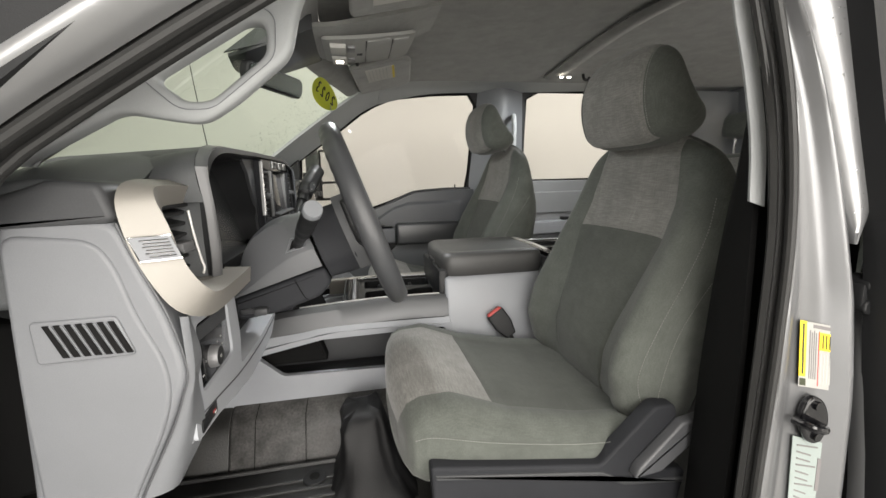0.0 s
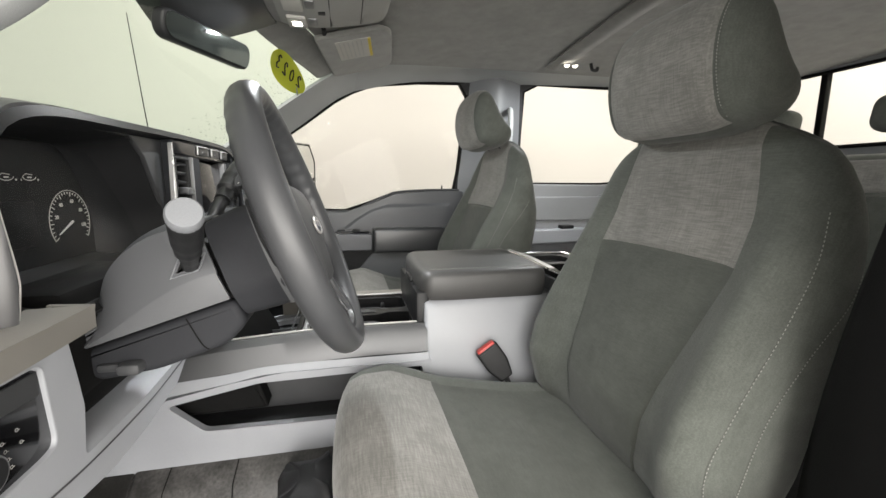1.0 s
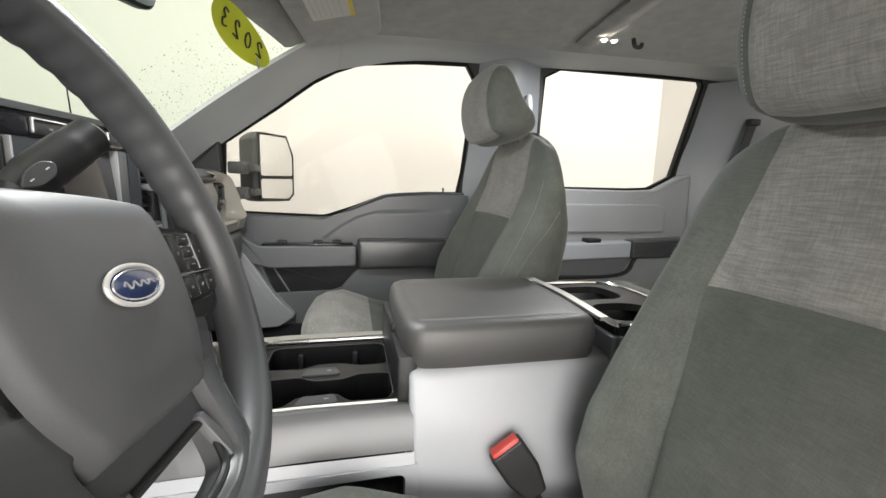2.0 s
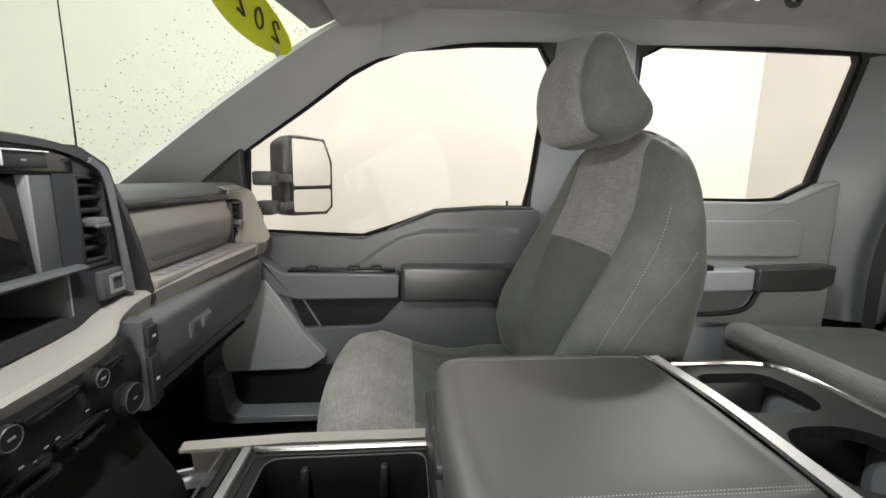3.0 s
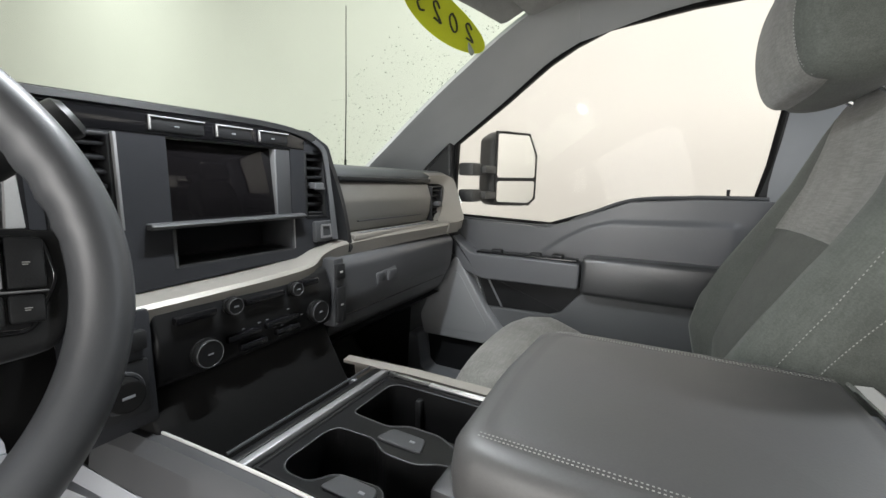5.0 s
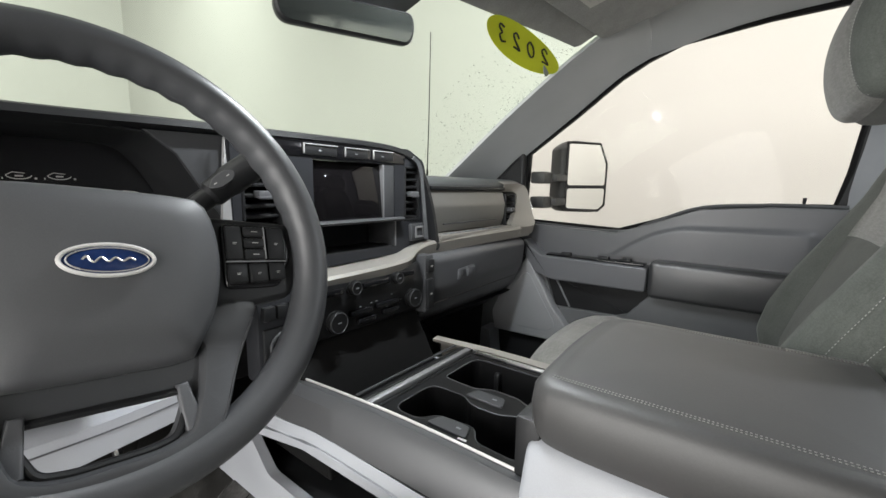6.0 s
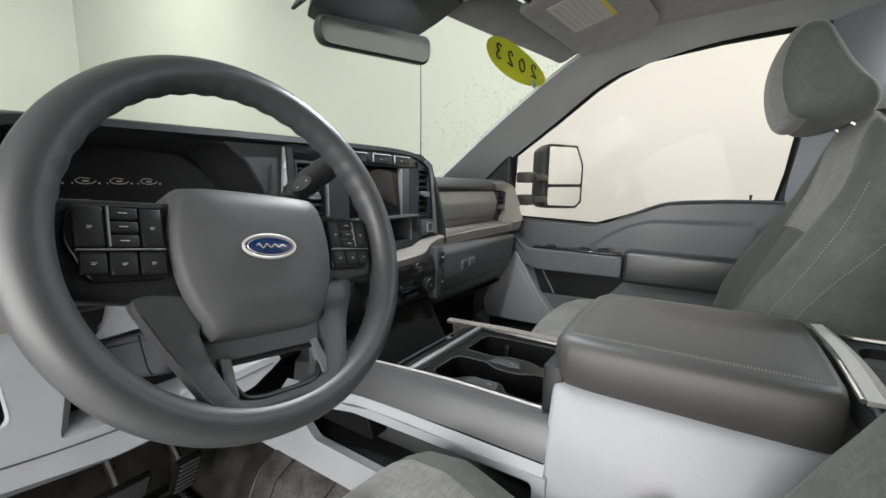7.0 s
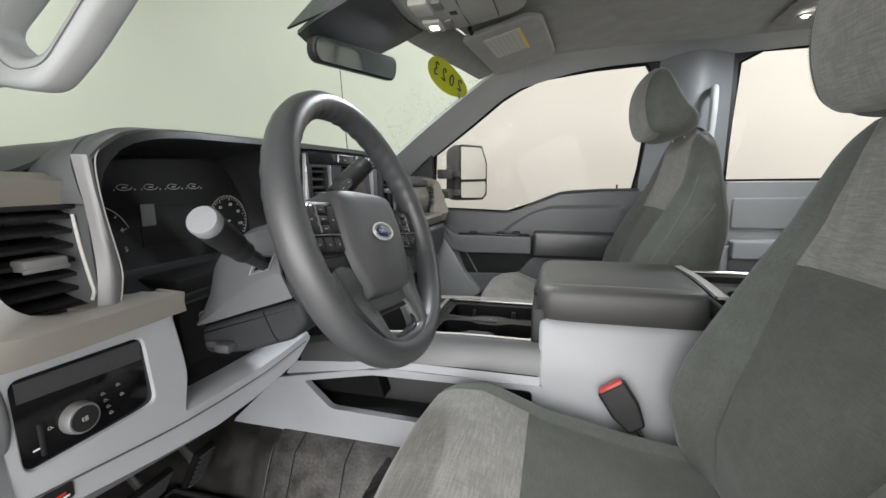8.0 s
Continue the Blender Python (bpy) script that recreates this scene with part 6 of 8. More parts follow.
part("recess", low_spoke(skin([[(-0.008, y, z) for y, z in INSIDE], [(-0.016, y * 0.97, -0.116 + (z + 0.116) * 0.97) for y, z in INSIDE], [(-0.018, y, z) for y, z in WINDOW], [(-0.030, y, z) for y, z in WINDOW]])), RIM, sw, "recess round the opening", 40)
part("lower_frame", low_spoke(tube([(-0.016, p[0] * 1.04, -0.142 + (p[1] + 0.142) * 1.08) for p in WINDOW], 0.0032, 8, closed=True)), DARK, sw)
for sg in (-1, 1):
    part("spoke_edge", low_spoke(tube([(-0.0052, sg * 0.119, -0.066), (-0.0052, sg * 0.0985, -0.108), (-0.0052, sg * 0.0775, -0.153), (-0.0052, sg * 0.058, -0.1745)], 0.0011, 6, 14)), CHARCOAL, sw)
    part("spoke_insert", low_spoke(prism([(sg * 0.047, -0.117), (sg * 0.056, -0.116), (sg * 0.065, -0.158), (sg * 0.049, -0.156)], "x", -0.020, -0.0105, 0.002)), MIDDARK, sw, "satin dark blade beside the opening")
house = bmesh.new()
loops = []
for x, w, top, low in ((-0.1125, 0.076, 0.036, -0.086), (-0.110, 0.081, 0.042, -0.093), (-0.070, 0.083, 0.047, -0.098), (-0.045, 0.086, 0.046, -0.100), (-0.026, 0.074, 0.036, -0.086)):
    edge = round_poly([(-w * 0.86, top), (w * 0.86, top), (w, top * 0.45), (w, low * 0.62), (w * 0.72, low), (-w * 0.72, low), (-w, low * 0.62), (-w, top * 0.45)], 0.012)
    loops.append([house.verts.new((x, y, z)) for y, z in edge])
for A, B in zip(loops, loops[1:]):
    n = len(A)
    for k in range(n):
        house.faces.new((A[k], A[(k + 1) % n], B[(k + 1) % n], B[k]))
house.faces.new(loops[-1])
house.faces.new(loops[0][::-1])
part("hub_housing", on_wheel(house), SHROUD_LOW, sw, "dark grey housing behind the hub", 40)

# ---- pedals ----
def pedal(name, x, y, z, w, h, tilt, label):
    p = thing(name, (x, y, z), label, "pedal", "pedals")
    m = Matrix.Translation((x, y, z)) @ pose(0, 0, 0, 0, tilt, 0)
    part("pad", rbox(-0.008, 0.008, -w / 2, w / 2, -h / 2, h / 2, 0.005, 2, m), RUBBER, p)
    for i in range(7):
        zz = -h / 2 + h * (i + 0.5) / 7
        part("tread", rbox(0.006, 0.012, -w / 2 + 0.006, w / 2 - 0.006, zz - 0.003, zz + 0.003, 0.002, 1, m), CHARCOAL, p)
    part("arm", tube([V((x - 0.008, y, z)), V((x - 0.09, y, z + 0.10)), V((x - 0.16, y, z + 0.30))], 0.009, 8, 10), STEEL, p)


pedal("brake_pedal", -0.50, 0.95, 1.0, 0.10, 0.065, 30, "black ribbed rubber brake pedal on a steel arm")
pedal("accelerator_pedal", -0.485, 1.065, 0.985, 0.055, 0.11, 28, "black ribbed accelerator pedal on a steel arm")
# ---- centre console ----
cc = thing("centre_console", (0.3, C, FLOOR_Z), "light grey centre console with silver rails and black padded lid", "centre console")
for sgn in (-1, 1):
    f = (lambda y: y) if sgn < 0 else my
    x_front = -0.30 if sgn < 0 else -0.10
    drop = 0.038 if sgn < 0 else 0.004
    rail = patch([[(x_front, f(1.265), 1.283 - drop), (x_front + 0.12, f(1.262), 1.283 - drop * 0.4), (0.07, f(1.262), 1.283), (0.285, f(1.262), 1.283)],
                  [(x_front, f(1.248), 1.286 - drop), (x_front + 0.12, f(1.243), 1.286 - drop * 0.4), (0.07, f(1.243), 1.286), (0.285, f(1.243), 1.286)],
                  [(x_front, f(1.230), 1.272 - drop), (x_front + 0.12, f(1.228), 1.272 - drop * 0.4), (0.07, f(1.229), 1.272), (0.285, f(1.229), 1.272)],
                  [(x_front, f(1.222), 1.222 - drop), (x_front + 0.12, f(1.220), 1.222 - drop * 0.4), (0.07, f(1.219), 1.222), (0.285, f(1.219), 1.222)]], 30, 0, 0.006, (0, -1 if sgn < 0 else 1, 1))
    # lighter paint on the far rail stands for the light it catches
    part("rail", rail, RAIL_SHADED if sgn < 0 else CHAMPAGNE, cc, "satin silver side rail")
    if sgn < 0:
        part("rail_edge", tube([(x_front + 0.06, 1.262, 1.284 - drop * 0.7), (x_front + 0.12, 1.261, 1.2855 - drop * 0.4), (0.07, 1.260, 1.2855), (0.284, 1.260, 1.2855)], 0.0022, 6, 24), SILVERBAR, cc, "bright edge of the rail")
    part("under_rail", patch([[(-0.32, f(1.222), 1.192), (-0.16, f(1.219), 1.208), (-0.05, f(1.218), 1.220), (0.285, f(1.218), 1.220)],
                              [(-0.34, f(1.216), 1.160), (-0.16, f(1.210), 1.19), (-0.05, f(1.210), 1.205), (0.285, f(1.210), 1.205)],
                              [(-0.34, f(1.23), 1.152), (-0.16, f(1.225), 1.184), (-0.05, f(1.225), 1.198), (0.285, f(1.225), 1.198)]], 24, 0, 0.004, (0, -1 if sgn < 0 else 1, 0)), GREY, cc)
    part("side_panel", holed([(-0.56, 0.93), (0.29, 0.93), (0.29, 1.205), (-0.05, 1.205), (-0.16, 1.19), (-0.36, 1.15), (-0.50, 1.02)], [round_poly([(-0.285, 1.150), (-0.10, 1.186), (0.27, 1.192), (0.27, 1.075), (-0.215, 1.085)], 0.012)], "y", f(1.207), f(1.226)), GREY, cc, "light grey side panel with an open pocket", smooth=0)
    part("pocket_back", rbox(-0.30, 0.28, min(f(1.30), f(1.31)), max(f(1.30), f(1.31)), 1.04, 1.2, 0.003), CHARCOAL, cc)
    part("pocket_floor", rbox(-0.30, 0.28, min(f(1.226), f(1.30)), max(f(1.226), f(1.30)), 1.06, 1.078, 0.003), DARK, cc)
part("front_bin", join(rbox(-0.14, -0.03, 1.265, 1.555, 1.17, 1.18, 0.002), rbox(-0.026, -0.012, 1.262, 1.558, 1.17, 1.279, 0.003)), TRAY, cc, "open black bin ahead of the cup holders")
part("front_cross", rbox(-0.010, 0.004, 1.262, 1.558, 1.266, 1.281, 0.004), SATIN, cc)
part("bin_lip", tube([(-0.034, 1.268, 1.280), (-0.034, 1.552, 1.280)], 0.0022, 6), CHARCOAL, cc)
part("bin_front", rbox(-0.15, -0.135, 1.262, 1.558, 1.10, 1.22, 0.004), DARK, cc)
# cup holder tray
NEAR_BAY = [(0.03, 1.30), (0.045, 1.288), (0.082, 1.288), (0.102, 1.316), (0.165, 1.322), (0.186, 1.292), (0.25, 1.29), (0.262, 1.31), (0.262, 1.388), (0.205, 1.392), (0.175, 1.374), (0.125, 1.374), (0.10, 1.392), (0.04, 1.39), (0.03, 1.375)]
FAR_BAY = [(0.03, 1.428), (0.10, 1.424), (0.125, 1.440), (0.175, 1.440), (0.205, 1.425), (0.262, 1.428), (0.262, 1.525), (0.25, 1.537), (0.045, 1.537), (0.03, 1.525)]
tray = part("cup_tray", holed(round_poly([(0.0, 1.264), (0.288, 1.264), (0.288, 1.556), (0.0, 1.556)], 0.006), [round_poly(NEAR_BAY, 0.012), round_poly(FAR_BAY, 0.012)], "z", 1.195, 1.272), TRAY, cc, "black cup holder tray with two lobed wells", smooth=0)
part("tray_floor", rbox(0.0, 0.288, 1.264, 1.556, 1.165, 1.175, 0.003), RUBBER, tray)
for bay in (NEAR_BAY, FAR_BAY):
    part("well_edge", tube([(x, y, 1.2722) for x, y in round_poly(bay, 0.012)], 0.0012, 5, closed=True), CHARCOAL, tray)
for tx, ty in ((0.150, 1.302), (0.150, 1.407)):
    part("tab_pad", prism(round_poly([(tx - 0.050, ty - 0.014), (tx + 0.022, ty - 0.014), (tx + 0.012, ty + 0.014), (tx - 0.040, ty + 0.014)], 0.007), "z", 1.2715, 1.2755, 0.0015), CHARCOAL, tray, "raised pad on the tray")
    part("tab_icon", rbox(tx - 0.004, tx + 0.004, ty - 0.002, ty + 0.002, 1.2756, 1.2760, 0.0001), MIDGREY, tray)
for tx, ty in ((0.085, 1.532), (0.20, 1.532)):
    part("tray_finger", rbox(tx - 0.006, tx + 0.006, ty - 0.006, ty + 0.008, 1.20, 1.258, 0.004), DARK, tray)
part("tray_mark", rbox(0.160, 0.174, 1.284, 1.289, 1.2722, 1.2732, 0.0003), WHITE, tray)
part("tray_rim", tube([(0.012, 1.275, 1.272), (0.012, 1.545, 1.272), (0.275, 1.545, 1.272), (0.275, 1.275, 1.272)], 0.003, 6, closed=True), DARK, tray)
part("tray_chrome", join(tube([(0.01, 1.548, 1.281), (0.05, 1.543, 1.283), (0.20, 1.543, 1.283), (0.28, 1.543, 1.283)], 0.0045, 8, 20)), STEEL, cc)
# arm rest box and lid
part("box", prism([(1.205, 0.90), (1.211, 1.18), (1.222, 1.25), (1.248, 1.34), (my(1.248), 1.34), (my(1.222), 1.25), (my(1.211), 1.18), (my(1.205), 0.90)], "x", 0.280, 0.64, 0.010, 0.02), GREY, cc, "light grey storage box")
part("box_front", rbox(0.262, 0.295, 1.255, 1.565, 1.20, 1.36, 0.006), DARK, cc)
lid_bm = bmesh.new()
loops = []
lid_out = lambda g, xr, z: [(0.285 - g, 1.262 - g * 1.0, z), (0.33, 1.252 - g, z), (0.59, 1.252 - g, z), (xr, 1.262 - g * 1.0, z), (xr + 0.004, C, z), (xr, my(1.262) + g, z), (0.59, my(1.252) + g, z), (0.33, my(1.252) + g, z), (0.285 - g, my(1.262) + g, z), (0.278 - g, C, z)]
for g, z in ((-0.01, 1.333), (0.002, 1.338), (0.008, 1.350), (0.010, 1.380), (0.008, 1.398), (0.003, 1.4070), (-0.004, 1.4110), (-0.012, 1.4122), (-0.014, 1.4124), (-0.02, 1.4112), (-0.028, 1.4125), (-0.06, 1.4145), (-0.11, 1.416), (-0.16, 1.4165), (-0.19, 1.4165)):
    base_g = max(g, -0.014)
    shrink = 1.0 if g >= -0.014 else 1.0 - (-0.014 - g) * 5.5
    pts = [(0.445 + (p[0] - 0.445) * shrink, C + (p[1] - C) * shrink) for p in round_poly([(q[0], q[1]) for q in lid_out(base_g, 0.603 + base_g * 0.5, 0)], 0.035, 5)]
    loops.append([lid_bm.verts.new((p[0], p[1], z)) for p in pts])
for A, B in zip(loops, loops[1:]):
    n = len(A)
    for k in range(n):
        lid_bm.faces.new((A[k], A[(k + 1) % n], B[(k + 1) % n], B[k]))
lid_bm.faces.new(loops[-1])
lid_bm.faces.new(loops[0][::-1])
lid = part("lid", lid_bm, LID, cc, "padded black leather-look lid with pale stitching")
for g in (0.0, 0.0045):
    for y in (1.270 + g, my(1.270) - g):
        part("stitching", stitches([(0.30, y, 1.4132), (0.45, y, 1.4135), (0.598, y, 1.4132)], 84, 0.00045, 0.0026), THREAD, lid)
part("latch", rbox(0.262, 0.282, 1.37, 1.45, 1.355, 1.375, 0.005), DARK, lid)
# rear end with cup holders
part("rear_trim", join(tube([(0.613, 1.256, 1.406), (0.617, C, 1.409), (0.613, my(1.256), 1.406)], 0.003, 8, 30, flat=1.0)), CHROME, cc, "chrome strip behind the lid")
part("rear_band", patch([[(0.617, 1.258, 1.407), (0.620, C, 1.410), (0.617, my(1.258), 1.407)], [(0.632, 1.257, 1.408), (0.636, C, 1.411), (0.632, my(1.257), 1.408)], [(0.650, 1.256, 1.396), (0.653, C, 1.399), (0.650, my(1.256), 1.396)]], 20, 0, 0.006, (0, 0, 1)), SILVERBAR, cc, "bright silver bar behind the lid")
deck = part("rear_deck", holed(round_poly([(0.646, 1.25), (0.80, 1.25), (0.845, 1.29), (0.845, my(1.29)), (0.80, my(1.25)), (0.646, my(1.25))], 0.02), [round_poly([(0.67, 1.285), (0.79, 1.285), (0.80, 1.36), (0.77, 1.395), (0.69, 1.395), (0.665, 1.36)], 0.03), round_poly([(0.67, 1.425), (0.78, 1.425), (0.80, 1.46), (0.79, my(1.285)), (0.67, my(1.285)), (0.66, 1.46)], 0.03)], "z", 1.372, 1.388), DARK, cc, "black rear cup holder deck", smooth=0)
part("deck_floor", rbox(0.656, 0.814, 1.269, my(1.269), 1.289, 1.30, 0.003), RUBBER, deck)
part("deck_rim", tube([(0.655, 1.256, 1.392), (0.80, 1.258, 1.390), (0.842, 1.30, 1.388), (0.846, C, 1.388), (0.842, my(1.30), 1.388), (0.80, my(1.258), 1.390), (0.655, my(1.256), 1.392)], 0.005, 8, 50), CHROME, deck, "chrome rim of the rear cup holders")
part("rear_box", join(rbox(0.640, 0.838, 1.252, my(1.252), 0.88, 1.288, 0.004), rbox(0.635, 0.655, 1.248, my(1.248), 1.26, 1.374, 0.004), rbox(0.815, 0.84, 1.262, my(1.262), 0.88, 1.374, 0.008), rbox(0.64, 0.82, 1.248, 1.268, 0.88, 1.374, 0.006), rbox(0.64, 0.82, my(1.268), my(1.248), 0.88, 1.374, 0.006)), MIDGREY, cc)
part("well_divider", rbox(0.65, 0.82, C - 0.012, C + 0.012, 1.285, 1.372, 0.004), DARK, deck)
# ---- front seats ----
def section(nu, w, d, half, power, k0):
    """One closed section: x forward is minus. Point k0 to either side of the front's middle lies on the seam at half."""
    q = nu // 4
    pts = []
    for i in range(nu):
        j = i if i <= nu // 2 else i - nu          # -nu/2 .. nu/2, 0 at the front's middle
        a = abs(j)
        if a <= q:
            if a <= k0:
                y = half * a / k0
            else:
                f0 = math.asin(min(1.0, (2 * half / w) ** (power / 2)))
                y = w / 2 * math.sin(f0 + (math.pi / 2 - f0) * (a - k0) / (q - k0)) ** (2 / power)
            x = -d / 2 * max(0.0, 1 - (2 * y / w) ** power) ** (1 / power)
        else:
            f = math.pi / 2 * (a - q) / q
            y = w / 2 * max(0.0, math.cos(f)) ** (2 / power)
            x = d / 2 * max(0.0, math.sin(f)) ** (2 / power)
        pts.append((x, math.copysign(y, j)))
    return pts


BACK_Z = [1.10, 1.13, 1.17, 1.25, 1.32, 1.40, 1.50, 1.58, 1.64, 1.685, 1.715, 1.733, 1.742]
BACK_FRONT = [0.590, 0.572, 0.556, 0.552, 0.574, 0.609, 0.654, 0.684, 0.694, 0.700, 0.707, 0.715, 0.723]   # centre panel
BACK_REAR = [0.660, 0.685, 0.712, 0.738, 0.748, 0.756, 0.766, 0.768, 0.765, 0.760, 0.754, 0.747, 0.740]
BACK_WIDE = [0.42, 0.47, 0.512, 0.536, 0.541, 0.540, 0.545, 0.530, 0.503, 0.468, 0.432, 0.390, 0.340]
BACK_WING = [0.0, 0.018, 0.038, 0.054, 0.058, 0.052, 0.037, 0.022, 0.011, 0.004, 0.0, 0.0, 0.0]


def back_rings(nv=96, nu=96):
    """Rings of the backrest, foot to top."""
    out = []
    for j in range(nv):
        t = j / (nv - 1)
        z = BACK_Z[0] + (BACK_Z[-1] - BACK_Z[0]) * (1 - (1 - t) ** 1.15)
        f, r, w, b = (float(np.interp(z, BACK_Z, k)) for k in (BACK_FRONT, BACK_REAR, BACK_WIDE, BACK_WING))
        d, cx = r - f, (r + f) / 2
        row = []
        half = float(np.interp(z, [1.1, 1.3, 1.5, 1.6, 1.7], [0.095, 0.125, 0.168, 0.162, 0.142]))
        for x, y in section(nu, w, d, min(half, w * 0.42), 3.0, 14):
            s = abs(y) / (w / 2)
            if x < 0:
                x -= b * 1.12 * math.exp(-((s - 0.80) / 0.17) ** 2)
                x -= 0.004 * math.exp(-(s / 0.4) ** 2)
            droop = 0.012 * s * s + 0.03 * s ** 3 * max(0.0, (z - 1.6) / 0.13)
            row.append((cx + x, y, z - droop))
        out.append(row)
    for _ in range(2):
        sm = [out[0]]
        for j in range(1, nv - 1):
            sm.append([tuple(0.25 * out[j - 1][i][k] + 0.5 * out[j][i][k] + 0.25 * out[j + 1][i][k] for k in range(3)) for i in range(nu)])
        sm.append(out[-1])
        out = sm
    return out


def split(rings, sort, closed=True, caps=()):
    """Faces of a ring grid, sorted into one bmesh for each region."""
    made = {}
    nu = len(rings[0])
    for j in range(len(rings) - 1):
        for i in range(nu if closed else nu - 1):
            q = [rings[j][i], rings[j][(i + 1) % nu], rings[j + 1][(i + 1) % nu], rings[j + 1][i]]
            ctr = tuple(sum(p[k] for p in q) / 4 for k in range(3))
            reg = sort(ctr, j, i)
            made.setdefault(reg, []).append(q)
    for ringp, reg in caps:
        made.setdefault(reg, []).append(list(ringp))
    res = {}
    for reg, faces in made.items():
        bm = bmesh.new()
        table = {}
        for q in faces:
            vs = []
            for p in q:
                k = tuple(round(c, 6) for c in p)
                if k not in table:
                    table[k] = bm.verts.new(p)
                if table[k] not in vs:
                    vs.append(table[k])
            if len(vs) > 2:
                try:
                    bm.faces.new(vs)
                except ValueError:
                    pass
        res[reg] = bm
    return res


def seam_dip(rings, sort, depth=0.0055):
    """Sinks the points on the borders between regions, like sewn seams."""
    nv, nu = len(rings), len(rings[0])
    reg = [[sort(tuple(sum(p[k] for p in (rings[j][i], rings[j][(i + 1) % nu], rings[j + 1][(i + 1) % nu], rings[j + 1][i])) / 4 for k in range(3)), j, i) for i in range(nu)] for j in range(nv - 1)]
    out = [list(r) for r in rings]
    for j in range(1, nv - 1):
        mid = V([sum(p[k] for p in rings[j]) / nu for k in range(3)])
        for i in range(nu):
            if len({reg[j][i], reg[j][i - 1], reg[j - 1][i], reg[j - 1][i - 1]}) > 1:
                p = V(rings[j][i])
                out[j][i] = tuple(p + (mid - p).normalized() * depth)
    return out


HEAD_LINE = [(0.664, 0.002), (0.636, 0.018), (0.619, 0.060), (0.613, 0.105), (0.618, 0.150), (0.634, 0.186), (0.656, 0.202), (0.678, 0.194), (0.699, 0.160), (0.724, 0.118), (0.752, 0.082), (0.774, 0.056), (0.771, 0.030), (0.740, 0.008), (0.700, -0.002)]


def front_seat(at, label, head_dx=0.0, wide=1.0, seam=1.505, weave_low=1.152):
    """A bucket seat built about its own centre line, floor at z = FLOOR_Z."""
    st_ = thing("front_seat", (0.35 + at[0], at[1], FLOOR_Z + at[2]), label, "car seat", "front seats")

    def shifted(bm):
        for v in bm.verts:
            v.co.y *= 1.0 + (wide - 1.0) * step((v.co.z - 1.20) / 0.16)
        if wide > 1.0:
            for v in bm.verts:
                v.co.z -= 0.034 * step((1.34 - v.co.z) / 0.12) * step((0.52 - v.co.x) / 0.16)
                deep, mid = (float(np.interp(v.co.z, BACK_Z, k)) for k in ([r - f for f, r in zip(BACK_FRONT, BACK_REAR)], [(r + f) / 2 for f, r in zip(BACK_FRONT, BACK_REAR)]))
                v.co.x += 0.045 * step((v.co.x - mid) / (0.5 * deep)) * step((1.64 - v.co.z) / 0.22) * step((v.co.z - 1.16) / 0.12)
        bmesh.ops.translate(bm, vec=V(at), verts=bm.verts)
        return bm

    # backrest
    rings_ = back_rings(96, 96)

    def sort_back(c, j, i):
        if i < 14 or i >= 96 - 14:
            return "upper" if sum(p[2] for p in rings_[j]) / 96 > seam - 0.004 else "lower"
        return "shell"

    rings_ = seam_dip(rings_, sort_back, 0.007)
    regs = split(rings_, sort_back, caps=((rings_[0][::-1], "shell"), (rings_[-1], "shell")))
    back_ = part("backrest", shifted(regs["shell"]), CLOTH, st_, "grey-green cloth backrest with side bolsters", 60)
    part("upper_insert", shifted(regs["upper"]), WEAVE, back_, "grey woven melange shoulder insert", 60)
    part("lower_insert", shifted(regs["lower"]), CLOTH_SHADED, back_, "grey-green centre panel, cloth darkened for shade", 60)
    for sg in (-1, 1):
        for k, (share, zs_) in enumerate(((0.93, (1.16, 1.25, 1.35, 1.45, 1.54, 1.61)), (1.0, (1.16, 1.25, 1.34, 1.42, 1.49, 1.53)))):
            line = []
            for n_, zz in enumerate(zs_):
                row = min(rings_, key=lambda r: abs(r[0][2] - zz))
                quarter = row[:25]
                if k == 0:
                    b = min(quarter, key=lambda p: abs(p[1] - share * quarter[-1][1]))
                else:
                    b = row[24 + (0, 0, 0, 1, 2, 4)[n_] - 2]
                line.append((b[0] - 0.0008, sg * (b[1] + 0.0012), b[2]))
            part("stitching", shifted(stitches(line, 80, 0.0006)), THREAD, back_)
    # cushion: rings run from the front lip to the rear
    keys = [(0.088, 1.145, 0.40, 0.05), (0.090, 1.15, 0.46, 0.11), (0.103, 1.152, 0.50, 0.155), (0.125, 1.150, 0.515, 0.182), (0.18, 1.146, 0.525, 0.188), (0.30, 1.115, 0.53, 0.15), (0.45, 1.09, 0.53, 0.135), (0.56, 1.08, 0.52, 0.13), (0.62, 1.08, 0.48, 0.10)]
    nv, nu = 70, 72
    rr = []
    xs = [k[0] for k in keys]
    for j in range(nv):
        t = j / (nv - 1)
        x = xs[0] + (xs[-1] - xs[0]) * t ** 1.35
        zc, w, h = (float(np.interp(x, xs, [k[n] for k in keys])) for n in (1, 2, 3))
        row = []
        for zz, y in section(nu, w, h, min(0.186, w * 0.40), 3.4, 11):
            z = -zz
            s = abs(y) / (w / 2)
            if z > 0:
                z += 0.016 * math.exp(-((s - 0.84) / 0.14) ** 2) * min(1, max(0, (x - 0.1) / 0.1))
            row.append((x - 0.02 * (1 - s * s) * (1 if x < 0.14 else 0) * max(0, (0.14 - x) / 0.05), y, zc + z))
        rr.append(row)

    def sort_cush(c, j, i):
        if i < 11 or i >= nu - 11:
            return ("weave" if c[2] > weave_low else "shell") if c[0] < 0.272 else "mid"
        return "weave" if weave_low < 1.0 and c[0] < 0.272 else "shell"

    rr = seam_dip(rr, sort_cush, 0.003)
